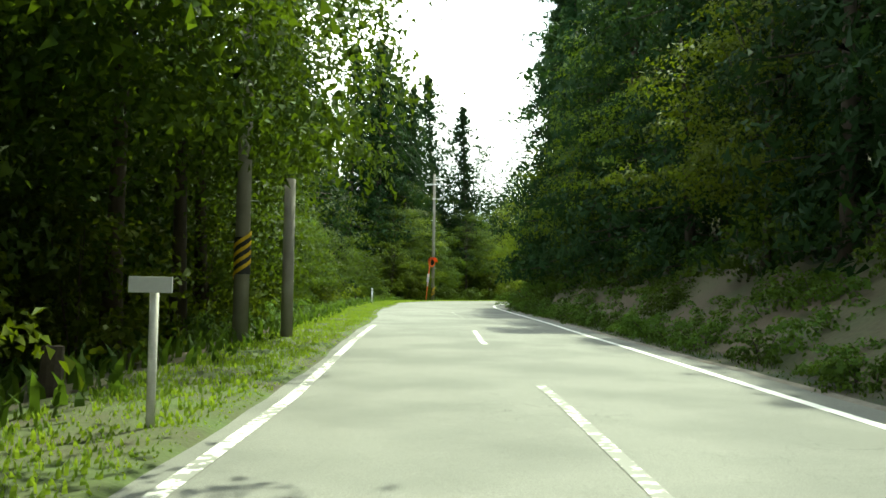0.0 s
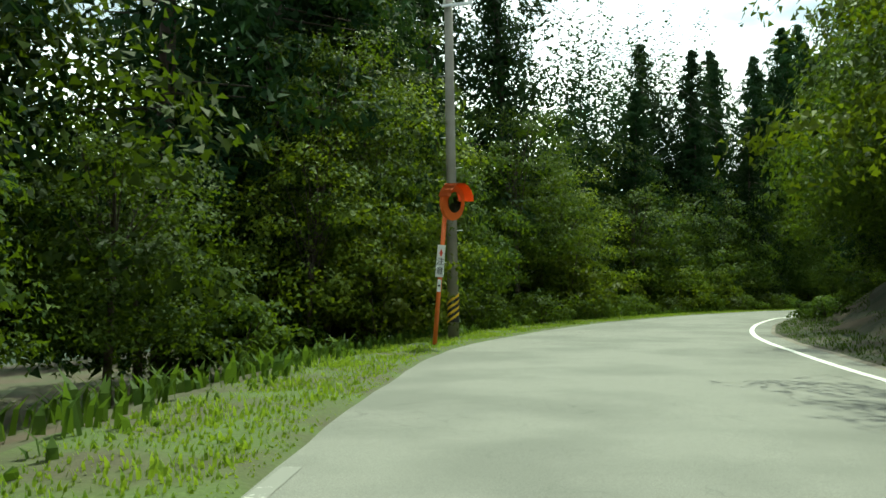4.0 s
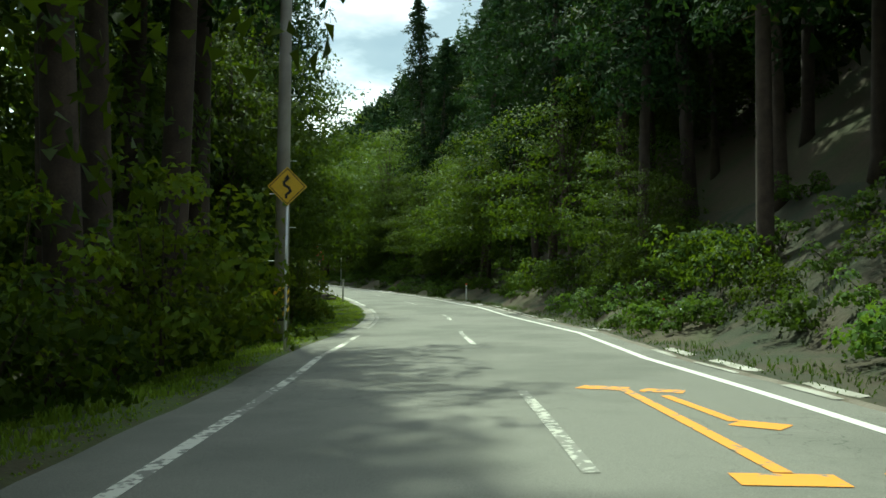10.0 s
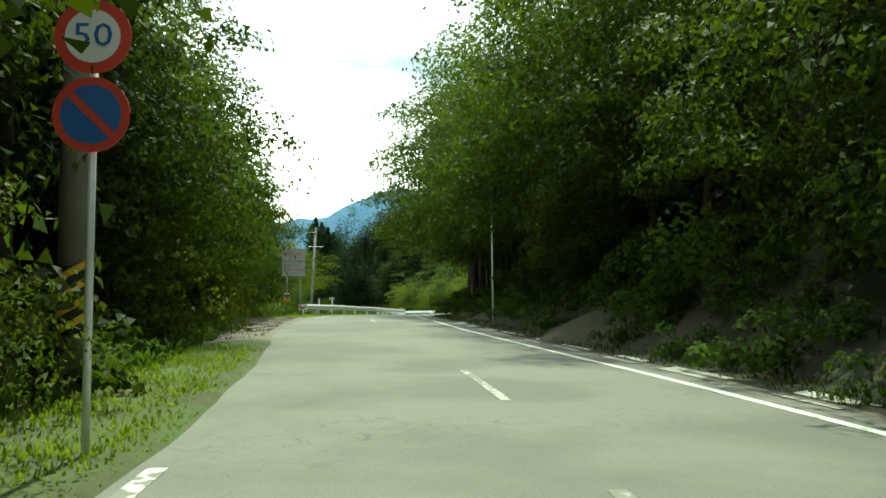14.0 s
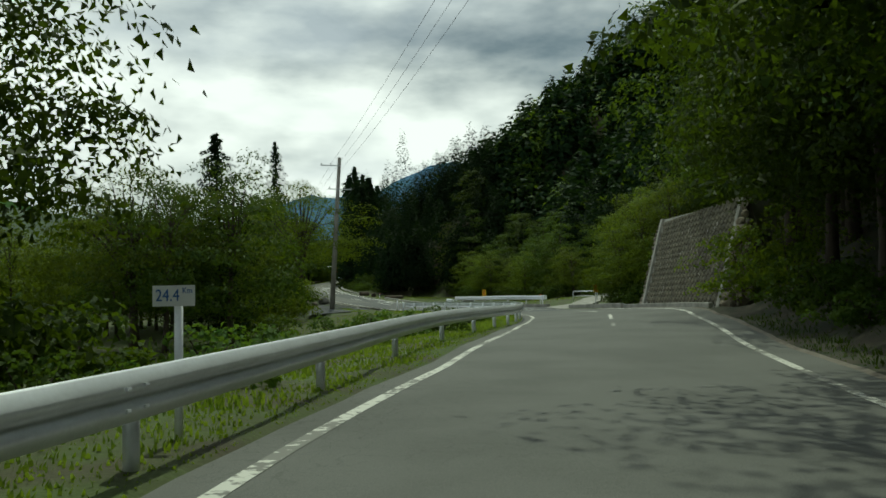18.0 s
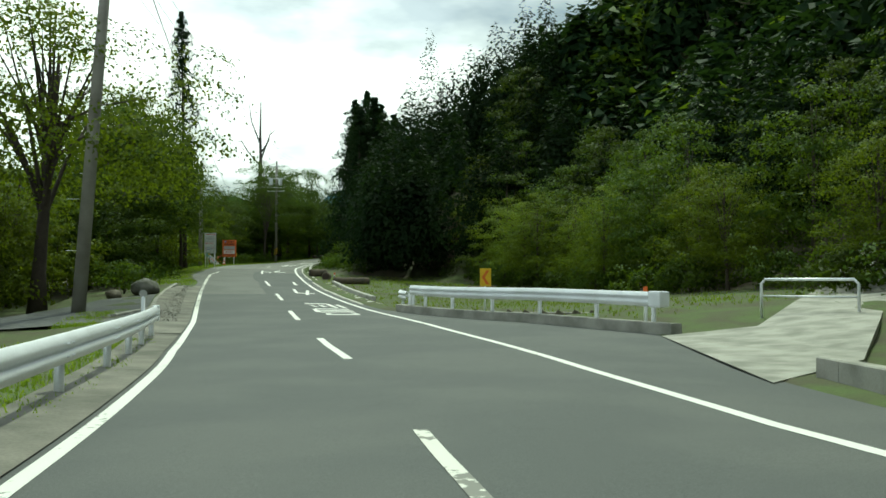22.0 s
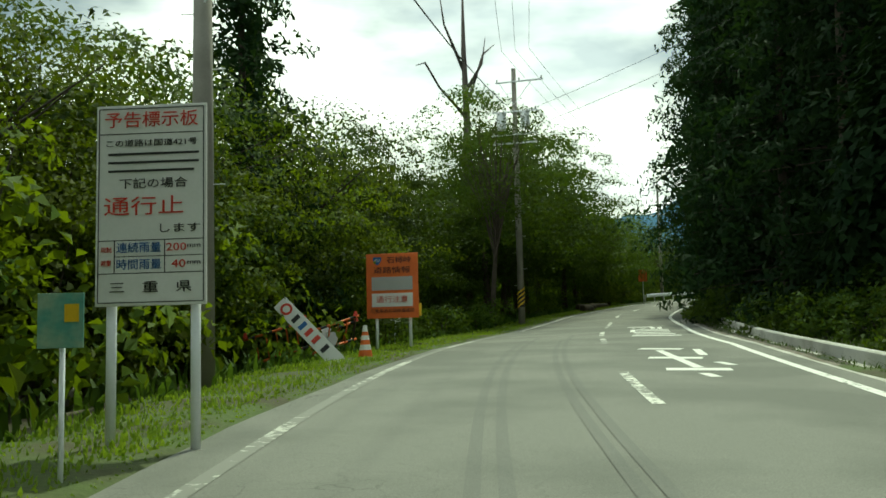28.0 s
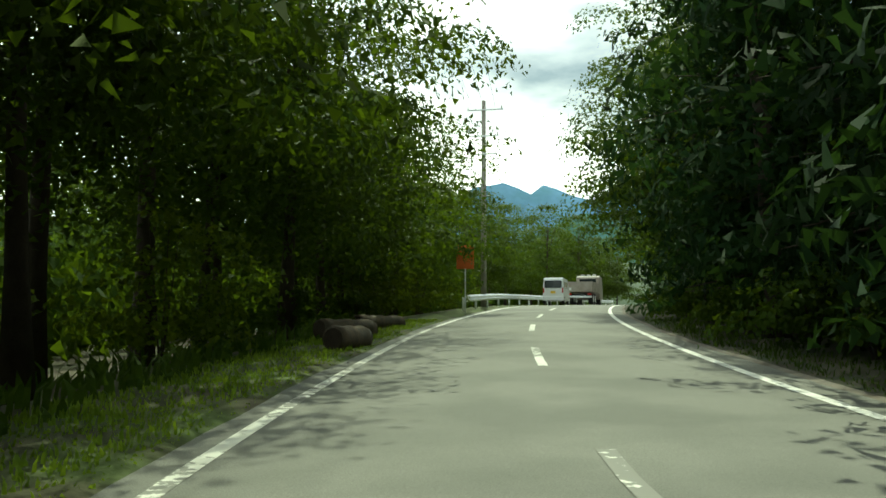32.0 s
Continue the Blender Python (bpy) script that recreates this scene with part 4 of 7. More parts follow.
wood("cedar", 338, 342, -22, -19, 1, 0.62, 1)
wood("shrub", 300, 340, -18, -12, 6, 0.9)
wood("shrub", 309, 321, -5.2, -4.3, 6, 0.6, 2, 0.9)
wood("shrub", 271, 300, -6.5, -4.2, 10, 0.8, 2, 1.0)
wood("glade", 270, 360, -66, -44, 30, 0.75)
plant("airy", 361, -7.8, 1.3, 0)
plant("airy", 386, -8.6, 1.1, 0)
wood("glade", 344, 396, -36, -16, 20, 0.7)
wood("shrub", 346, 384, -16, -9, 16, 1.0, 1)
wood("broad", 352, 384, -17, -10, 7, 0.62, 3)
wood("shrub", 372, 396, -7.5, -5.2, 16, 0.85, 0)
plant("shrub", 369.2, -5.3, 0.95, 0)
plant("broad", 322, -17.5, 1.05, 0)
plant("broad", 316, -20, 1.0, 0)
plant("airy", 319, -22, 1.05, 0)
plant("cedar", 325, -18, 0.55, 0)
tree = plant("cedar", 396.6, -4.3, 0.86, 2)
tree.scale = (0.6, 0.6, 0.87)
plant("airy", 392.0, -4.1, 0.8, 1)
wood("shrub", 386, 414, -7.2, -5.0, 12, 0.95, 1)
wood("broad", 383, 395, -9.0, -5.6, 8, 0.9, 1, 1.9)
wood("broad", 378, 392, -11, -6.2, 7, 0.85, 0)
wood("airy", 399, 412, -11, -8, 3, 0.85, 0)
plant("airy", 419.5, -8.0, 0.9, 0)
plant("airy", 414.5, -9.5, 0.95, 0)
wood("broad", 356, 374, -15, -10.5, 4, 0.75, 3)
wood("broad", 405, 424, -11, -7.0, 9, 0.7, 3)
wood("broad", 402, 424, -13, -8.5, 6, 0.72, 0)
wood("broad", 424, 440, -10.5, -6.6, 8, 0.66, 1, 2.2)
wood("back", 404, 425, -16, -11, 8, 0.58)
wood("back", 425, 450, -16, -10, 8, 0.75)
wood("shrub", 404, 440, -7.4, -5.8, 14, 0.9)
wood("shrub", 418, 434, -5.2, -3.9, 9, 0.7, 0)
wood("broad", 440, 462, -7.6, -5.6, 8, 0.97, 1, 2.4)
wood("broad", 438, 500, -9.0, -5.6, 12, 1.0, 0)
wood("back", 500, 570, -10, -5.4, 14, 0.8)
wood("shrub", 440, 500, -6, -4.6, 14, 0.8)
plant("airy", 434.6, -4.0, 0.78, 1)
# right side
wood("cedar", -8, 66, 8.6, 10.6, 22, 1.05, 1, 2.4)
deep(-8, 75, 11.5, 18, 26, 19.0, 3.2)
wood("broad", 4, 72, 8.4, 9.8, 9, 0.9, 3)
wood("shrub", -5, 75, 8.0, 9.4, 14, 0.9, 0)
wood("broad", 28, 68, 8.4, 10.2, 6, 1.15, 1)
wood("shrub", 14, 66, 6.6, 8.6, 18, 0.55, 0, 1.2)
wood("broad", 72, 110, 9.5, 12, 10, 1.0, 0)
wood("back", 72, 170, 11, 18, 22, 1.0)
wood("cedar", 104, 165, 7.8, 11, 16, 1.0, 0)
wood("broad", 104, 140, 7.4, 9, 5, 0.7, 0)
wood("cedar", 75, 150, 10, 14, 12, 0.95, 0)
deep(75, 240, 12, 19, 30, 19.0, 3.2)
wood("cedar", 138, 235, 7.8, 14, 36, 0.9, 2)
wood("broad", 186, 262, 7.6, 10, 22, 0.95, 0)
wood("broad", 182, 262, 7.2, 8.6, 7, 0.55, 0)
wood("shrub", 176, 262, 7.0, 9.0, 20, 1.0, 0)
wood("back", 165, 262, 11, 17, 22, 1.0)
wood("shrub", 104, 262, 6.8, 8.8, 30, 0.6, 0)
wood("shrub", 100, 300, 5.9, 8.2, 60, 0.9, 2, 1.0)
wood("shrub", 0, 70, 6.4, 8.4, 34, 0.8, 2, 0.9)
wood("shrub", 4, 70, 6.9, 8.6, 10, 0.6, 0, 1.6)
wood("broad", 218, 262, 7.0, 9.2, 12, 1.1, 1)
wood("broad", 262, 306, 6.8, 9.2, 12, 1.12, 1)
wood("broad", 250, 308, 7.2, 10.5, 14, 1.0, 0)
wood("back", 250, 326, 10, 17, 22, 0.9)
wood("shrub", 253, 308, 5.9, 7.0, 18, 0.8)
deep(255, 335, 14, 26, 26, 17.0, 2.9)
wood("broad", 308, 326, 10.5, 14, 5, 0.7, 0)
wood("shrub", 308, 324, 8.0, 9.6, 14, 0.9)
wood("broad", 324, 331, 8.2, 12, 5, 0.72, 3)
wood("shrub", 324.5, 330.5, 7.6, 12, 14, 1.0, 0, 1.1)
wood("broad", 325, 334, 8.6, 12, 4, 0.7, 0)
wood("back", 332, 400, 20, 26, 34, 0.62)
wood("broad", 340, 396, 17.5, 20.5, 12, 0.55, 3)
deep(335, 412, 21.5, 30, 50, 8.0, 2.6)
wood("shrub", 336, 400, 16.5, 20, 30, 0.95, 0)
deep(386, 428, 11, 27, 64, 10.8, 2.7)
deep(390, 428, 9.2, 12, 14, 8.1, 2.0)
wood("shrub", 392, 426, 9.2, 11.5, 10, 0.95, 0)
wood("shrub", 400, 426, 7.4, 9.2, 14, 0.75, 0, 1.4)
wood("cedar", 424, 450, 7.8, 12, 12, 0.95, 1, 2.2)
for a, b in ((421, 9.2), (427.5, 8.3), (433.5, 8.0)):
    plant("cedar", a, b, 1.0, 1)
wood("cedar", 426, 470, 6.8, 8.6, 12, 0.95, 0)
wood("broad", 436, 480, 6.6, 8.0, 8, 1.0, 1)
deep(424, 520, 9, 18, 26, 18.0, 3.1)
wood("back", 440, 560, 8.2, 11, 20, 0.9)
wood("shrub", 426, 490, 6.4, 7.6, 22, 0.85, 0)
# fuller crowns over the information board, ferns on the bare bank
for a, b, z, k in ((417.6, -7.9, 0.8, 0), (421.8, -8.6, 0.85, 0), (413.8, -9.0, 0.85, 0), (426.5, -8.8, 0.85, 0), (409.5, -9.0, 0.9, 0), (424, -11.5, 0.68, 1), (431, -9.5, 0.85, 0)):
    plant("broad", a, b, z, k)
wood("shrub", 140, 190, 6.6, 10.5, 34, 0.8, 2, 0.9)
wood("shrub", 192, 235, 6.6, 10.5, 30, 0.8, 2, 0.9)
wood("shrub", 4, 66, 7.6, 10.0, 26, 0.8, 2, 0.9)
wood("shrub", 6, 48, 5.4, 7.6, 40, 0.6, 2, 0.7)
for a in (241, 246.5, 252, 257.5):
    plant("broad", a, 8.0, 1.1, 1)
wood("shrub", 218, 250, 5.7, 8.2, 30, 0.7, 2, 0.7)
plant("cedar", 416.5, -7.6, 0.72, 1)
plant("cedar", 419.8, -9.0, 0.75, 1)

for m in SOURCES:
    for o in (*m.children_recursive, m):
        bpy.data.objects.remove(o)


def hill_spots(s0, s1, d0, d1, count, apart=3.0):
    out = []
    while len(out) < count:
        a, b = rng.uniform(s0, s1), rng.uniform(d0, d1)
        out.append(spots(a, b, float(land(a, b)) - 1.6)[0])
    return out


far_wood("far_woods", hill_spots(330, 480, 27, 75, 800), 9.0, 2.7, 190, 0.95, LEAF_CEDAR, "dense dark conifer woods on the hillside", 0.6)
far_wood("far_woods", hill_spots(300, 480, 75, 120, 380), 11, 3.0, 90, 1.7, LEAF_CEDAR, "dense dark conifer woods on the hillside", 0.6)
far_wood("far_woods", hill_spots(322, 450, 26, 70, 150), 7.5, 3.0, 220, 0.85, LEAF, "mixed broadleaf woods on the hillside", 0.15)
far_wood("far_woods", hill_spots(-40, 320, 15, 50, 560), 13, 3.4, 400, 0.62, LEAF_CEDAR, "dark woods deep behind the roadside trees", 0.45)
far_wood("far_woods", hill_spots(-40, 255, -46, -15, 480), 14, 3.4, 400, 0.64, LEAF_CEDAR, "dark woods deep behind the roadside trees", 0.4)
far_wood("far_woods", hill_spots(426, 580, -46, -13, 360), 10.5, 3.4, 330, 0.6, LEAF, "dense green woods behind the roadside trees", 0.2)
far_wood("far_woods", hill_spots(240, 400, -190, -58, 420), 8, 3.8, 110, 1.4, LEAF_BRIGHT, "light green woods beyond the meadow", 0.15)
far_wood("far_woods", hill_spots(440, 640, 14, 70, 300), 12, 3.2, 110, 1.4, LEAF, "woods on the slope beside the road", 0.3)


# mountains far off
def ridge(name, bearing, distance, width, height, seed, mat, label):
    n, k = 60, 14
    u, w = np.meshgrid(np.linspace(-1, 1, n), np.linspace(-1, 1, k), indexing="ij")
    h = np.zeros(u.shape)
    for i in range(n):
        for j in range(k):
            h[i, j] = noise.fractal(Vector((u[i, j] * 2.2 + seed, w[i, j] * 1.3, seed)), 0.9, 2.1, 6)
    prof = np.maximum(0, 1 - np.abs(u) ** 2.2) * (1 - np.abs(w) ** 1.4)
    z = height * prof * (0.85 + 0.35 * h) - 40
    b = radians(bearing)
    c = np.array([130 + math.sin(b) * distance, 330 + math.cos(b) * distance])
    x = c[0] + math.cos(b) * u * width + math.sin(b) * w * width * 0.5
    y = c[1] - math.sin(b) * u * width + math.cos(b) * w * width * 0.5
    idx = np.arange(n * k).reshape(n, k)
    f = np.stack([idx[:-1, :-1], idx[1:, :-1], idx[1:, 1:], idx[:-1, 1:]], -1).reshape(-1, 4)
    return tagged(new(name, mesh_from(name, np.stack([x, y, z], -1).reshape(-1, 3), f, [mat], smooth=True)), label, "mountain", kind="structure")


# distance haze is put into the base colour of the blue ridges
HAZE_BLUE_HILL = material("haze_tinted_blue_woods", (0.09, 0.17, 0.27), 1.0, vary=0.15, second=(0.075, 0.15, 0.21), grain=0.01, fine=0.05, bump=0, spec=0.0)
GREEN_HILL = material("hazy_green_woods", (0.05, 0.09, 0.03), 1.0, vary=0.5, second=(0.025, 0.055, 0.025), grain=0.05, fine=0.2, bump=0, spec=0.0)
ridge("mountain", 24, 3300, 1500, 640, 3.1, HAZE_BLUE_HILL, "wooded mountain on the horizon tinted blue for haze")
ridge("mountain", 2, 2600, 1600, 260, 8.3, HAZE_BLUE_HILL, "low ridge on the horizon tinted blue for haze")
ridge("mountain", 40, 2800, 1500, 300, 5.7, HAZE_BLUE_HILL, "low ridge on the horizon tinted blue for haze")
# the nearer slope's blue-green has haze mixed into its colour too
ridge("mountain", 33, 1700, 900, 235, 6.6, material("haze_tinted_slope_woods", (0.06, 0.12, 0.12), 1.0, vary=0.25, second=(0.05, 0.105, 0.08), grain=0.012, fine=0.08, bump=0, spec=0.0), "green wooded slope across the valley tinted for haze")
ridge("hill", 0, 760, 300, 165, 1.7, GREEN_HILL, "dark green wooded hill behind the valley")
ridge("hill", -34, 520, 270, 165, 2.4, GREEN_HILL, "green wooded hill beyond the meadow")
ridge("hill", 200, 900, 900, 130, 4.2, GREEN_HILL, "green wooded hill behind")


# ---- grass and weeds ----
def blades(name, spans, per_metre, tall, mat, label, wide=0.02, arch=0.5):
    """Tufts of bent blades on the verges: spans of (s0, s1, d function, depth)."""
    v, f = [], []
    for s0, s1, edge, depth in spans:
        n = int((s1 - s0) * per_metre)
        sv = rng.uniform(s0, s1, n)
        dv = edge(sv) + depth * rng.uniform(0, 1, n) ** 1.2
        clump = 0.5 + 0.5 * np.sin(sv * 1.9) * np.sin(dv * 2.3 + sv * 0.6)
        p = spots(sv, dv, land(sv, dv) - 0.03)
        h = tall * rng.uniform(0.4, 1.0, n) * (0.65 + 0.45 * clump) * np.clip(np.abs(dv - edge(sv)) / 0.5 + 0.35, 0, 1)
        a = rng.uniform(0, 2 * math.pi, n)
        out = np.column_stack([np.cos(a), np.sin(a), 0 * a])
        side = np.column_stack([-np.sin(a), np.cos(a), 0 * a]) * (wide * rng.uniform(0.6, 1.5, n))[:, None]
        up = np.array([0, 0, 1.0])
        midp = p + up * (h * 0.6)[:, None] + out * (h * 0.15 * arch)[:, None]
        tip = p + up * (h * 0.95)[:, None] + out * (h * 0.6 * arch)[:, None]
        v.append(np.stack([p - side, p + side, midp + side * 0.8, tip, midp - side * 0.8], 1).reshape(-1, 3))
    v = np.concatenate(v)
    k = len(v) // 5
    b = (np.arange(k) * 5)[:, None]
    f = np.concatenate([b + np.array([0, 1, 2, 4])])
    t = np.concatenate([b + np.array([4, 2, 3, 3])])
    me = bpy.data.meshes.new(name)
    faces = [tuple(x) for x in f] + [tuple(x[:3]) for x in t]
    me.from_pydata(v.tolist(), [], faces)
    me.materials.append(mat)
    return tagged(new(name, me), label, "grass", kind="stuff")


ledge = lambda sv: np.interp(sv, s, lo) - 0.05
redge = lambda sv: np.interp(sv, s, ro) + 0.15
blades("verge_grass", [(-5, 236, ledge, -2.0), (262, 345, ledge, -2.4), (350, 356.5, lambda q: -4.3 + 0 * q, -1.4), (374, 470, ledge, -2.2)], 330, 0.15, LEAF_GRASS, "bright green grass along the edge of the asphalt", 0.015)
blades("verge_weeds", [(-5, 300, redge, 3.2), (395, 470, redge, 1.8)], 110, 0.22, LEAF_FERN, "thin weeds on the earth bank", 0.012, 1.5)
blades("meadow_grass", [(262, 345, lambda sv: ledge(sv) - 2.5, -16), (345, 392, lambda sv: redge(sv) + 0.4, 14)], 170, 0.16, LEAF_GRASS, "short meadow grass", 0.018)
blades("weeds", [(-5, 250, lambda sv: ledge(sv) - 1.5, -3.5), (378, 470, lambda sv: ledge(sv) - 1.6, -3)], 30, 0.6, LEAF_FERN, "tall weeds and ferns under the trees", 0.045, 0.9)


# ---- things: helpers ----
def disc(radius, thick, centre=(0, 0, 0), turn=None, sides=28, bm=None, top=None):
    bm = bm or bmesh.new()
    bmesh.ops.create_cone(bm, cap_ends=True, segments=sides, radius1=radius, radius2=radius if top is None else top, depth=thick,
                          matrix=Matrix.Translation(centre) @ (turn or Matrix()))
    return bm


FACE = pose(0, 0, 0, 90, 0, 0)     # turns a disc to face along -y


def writing(text, size, where, mat, parent, width=None, name="lettering"):
    """Letters as a thin mesh, facing -y, centred at where."""
    cu = bpy.data.curves.new(name, "FONT")
    cu.body, cu.size, cu.align_x, cu.align_y, cu.extrude, cu.resolution_u = text, size, "CENTER", "CENTER", 0.002, 2
    tmp = new(name, cu)
    bpy.context.view_layer.update()
    me = bpy.data.meshes.new_from_object(tmp.evaluated_get(bpy.context.evaluated_depsgraph_get()))
    bpy.data.objects.remove(tmp)
    me.materials.clear()
    me.materials.append(mat)
    ob = new(name, me)
    ob.parent = parent
    xs = [v.co.x for v in me.vertices] or [0, 1]
    k = width / (max(xs) - min(xs)) if width and max(xs) > min(xs) else 1
    ob.matrix_local = Matrix.Translation(where) @ pose(0, 0, 0, 90, 0, 0) @ Matrix.Diagonal((k, 1, 1, 1))
    return ob


def bars(rows, mat, parent, name="line_of_writing"):
    """Unreadable writing: rows of (x, z, width, height) as blocks of character size."""
    for x, z, w, h, y in rows:
        part(name, box(w, 0.004, h, (x, y, z)), mat, parent)


def plate(w, h, thick, centre, mat, parent, name="panel", bevel=0.006, label=""):
    return part(name, box(w, thick, h, centre, bevel), mat, parent, label)


def ground_at(s0, d0):
    return spot(s0, d0, float(land(s0, d0)) - 0.04)


def at_road(name, s0, d0, label, category, group="", turn=0.0):
    """A thing at the roadside that faces the traffic."""
    return thing(name, ground_at(s0, d0), heading(s0) + turn, label, category, group)


# ---- delineators, small posts ----
def delineator(s0, d0, tall, label, orange=True, round_top=False, mat=None):
    e = at_road("delineator", s0, d0, label, "delineator", "delineator posts")
    part("post", tube([(0, 0, -0.15), (0, 0, tall)], 0.045, 12), mat or WHITE_STEEL, e, smooth=True)
    if round_top:
        part("reflector", disc(0.09, 0.03, (0, -0.02, tall + 0.06), FACE, 20), GREY_SHEET, e, "round white reflector")
    elif orange:
        part("reflector", disc(0.06, 0.12, (0, 0, tall + 0.02), None, 14, None, 0.05), ORANGE, e, "orange reflector cap")
        part("band", disc(0.05, 0.06, (0, 0, tall - 0.2), None, 14), DARK, e)
    else:
        part("band", disc(0.049, 0.1, (0, 0, tall - 0.12), None, 14), GREY_SHEET, e)
        part("cap", disc(0.05, 0.03, (0, 0, tall + 0.01), None, 14), WHITE_STEEL, e)


for s0, d0, tall, orange in ((57, -2.9, 1.0, False), (61, 6.9, 0.85, True), (137.8, 6.7, 1.05, True), (144.2, -3.1, 1.15, False), (178, 6.4, 0.8, True),
                             (210.4, 5.5, 1.05, True), (384, 6.6, 0.5, True), (343.2, 8.7, 1.0, True)):
    delineator(s0, d0, tall, "white delineator post with an orange cap beside the road" if orange else "white delineator post in the verge", orange)
delineator(209.0, -2.35, 1.25, "weathered post with a round reflector in the verge", round_top=True, mat=CONCRETE)
delineator(276.4, -3.4, 1.05, "thin post with a round white reflector behind the guard rail", round_top=True)
delineator(346.0, -3.0, 0.95, "thin post with a round reflector at the rail's end", round_top=True)
for s0, d0, tall in ((156.4, 6.4, 0.42), (190, 7.6, 0.5), (196, 8.0, 0.5), (181, 6.9, 0.45)):
    e = at_road("marker_stub", s0, d0, "short red-topped marker stub on the bank", "marker", "marker stubs")
    part("stub", tube([(0, 0, -0.1), (0, 0, tall)], 0.05, 10), CONCRETE, e)
    part("cap", disc(0.056, 0.12, (0, 0, tall - 0.03), None, 12), RED, e, "red cap")
e = at_road("wooden_stump", 9.8, -4.3, "dark stub of a wooden post among weeds", "post")
part("post", tube([(0, 0, -0.1), (0.02, 0, 0.62)], [0.14, 0.12], 10), BARK, e)
e = at_road("thin_pole", 249.5, 5.5, "tall thin white pole at the foot of the bank", "pole")
part("pole", tube([(0, 0, -0.2), (0, 0, 4.3)], 0.035, 10), WHITE_STEEL, e, smooth=True)
part("bracket", box(0.08, 0.14, 0.05, (0, -0.05, 4.2), 0.01), GALVANISED, e)
e = at_road("small_signboard", 7.7, -2.5, "back of a small grey board on a pale post", "sign")
part("post", tube([(0, 0, -0.2), (0, 0, 1.22)], 0.04, 12), CONCRETE_PALE, e, smooth=True)
plate(0.38, 0.14, 0.03, (-0.02, -0.05, 1.28), GREY_SHEET, e, "board")


# ---- utility poles and wires ----
def striped_band(e, radius, low, high):
    part("guard_wrap", tube([(0, 0, low), (0, 0, high)], radius + 0.012, 20, None, False), DARK, e, "black wrap with yellow diagonal stripes", True)
    n, tall = 4, high - low    # the stripes climb round each side
    for k in range(n):
        bm = bmesh.new()
        ring_a, ring_b = [], []
        for a in np.linspace(0, 2 * math.pi, 25):
            z = low + tall * (k + 0.15) / n + abs(a - math.pi) / math.pi * tall / n * 1.9 - tall / n * 0.75
            c = Vector((math.cos(a) * (radius + 0.016), math.sin(a) * (radius + 0.016), z))
            ring_a.append(bm.verts.new(c))
            ring_b.append(bm.verts.new(c + Vector((0, 0, tall / n * 0.45))))
        for i in range(24):
            bm.faces.new((ring_a[i], ring_a[i + 1], ring_b[i + 1], ring_b[i]))
        part("yellow_stripe", bm, YELLOW, e)


def crossarm(e, z, length, off=0.0, insulators=3, y=-0.18):
    arm = part("crossarm", box(length, 0.08, 0.08, (off, y, z), 0.008), GALVANISED, e)
    for x in np.linspace(-length / 2 + 0.08, length / 2 - 0.08, insulators):
        bm = disc(0.05, 0.09, (off + x, y, z + 0.1), None, 10, None, 0.03)
        disc(0.035, 0.07, (off + x, y, z + 0.17), None, 10, bm)
        part("insulator", bm, CONCRETE_PALE, arm)


def utility_pole(s0, d0, tall, radius, label, arms=(), wrap=None, lean=0.0):
    e = at_road("utility_pole", s0, d0, label, "utility pole", "utility poles")
    part("shaft", tube([(0, 0, -0.4), (lean * 0.5, 0, tall * 0.5), (lean, 0, tall)], [radius, radius * 0.86, radius * 0.68], 18), POLE, e, smooth=True)
    for z in np.arange(2.2, tall - 0.6, 0.9):
        part("step_bolt", tube([(0, 0, z), ((radius + 0.16) * (1 if int(z * 10) % 2 else -1), 0, z)], 0.009, 5), GALVANISED, e)
    for z, length, off, ins in arms:
        crossarm(e, z, length, off, ins)
    if wrap:
        striped_band(e, radius, *wrap)
    return e


utility_pole(19.0, -4.25, 10.5, 0.17, "weathered pole under overhanging trees with a striped wrap", ((9.8, 1.5, 0, 3),), (1.5, 2.3))
e = at_road("stub_pole", 20.2, -3.45, "short brown concrete stub pole in the grass", "pole")
part("shaft", tube([(0, 0, -0.3), (0, 0, 3.7)], [0.14, 0.125], 16), POLE, e, smooth=True)
utility_pole(82.0, -3.18, 12.0, 0.16, "brown utility pole with a striped wrap behind the mirror", ((11.0, 1.8, 0, 3), (9.6, 0.9, 0.3, 2)), (0.5, 1.2))
utility_pole(179.6, -3.95, 12.5, 0.2, "concrete utility pole with a striped wrap in the verge", ((11.6, 1.8, 0, 3),), (0.6, 1.55))
utility_pole(226.6, -4.0, 11.5, 0.21, "brown utility pole with a striped wrap among branches", ((10.8, 1.6, 0, 3),), (0.75, 1.6))
utility_pole(356.8, -5.8, 14.2, 0.24, "tall grey concrete utility pole with crossarms and hanging wires", ((13.4, 1.9, 0, 3), (11.2, 2.2, 0.9, 2)), None, 0.9)
e = utility_pole(406.3, -4.35, 7.6, 0.19, "low concrete pole with one long arm behind the signs", ())
part("long_arm", tube([(-0.3, -0.2, 7.05), (2.6, -0.2, 7.35)], 0.035, 8), GALVANISED, e)
part("brace", tube([(0.1, -0.2, 5.9), (1.0, -0.2, 7.15)], 0.018, 6), GALVANISED, e)
for x in (1.3, 2.5):
    part("insulator", disc(0.05, 0.14, (x, -0.2, 7.2), None, 10, None, 0.03), CONCRETE_PALE, e)
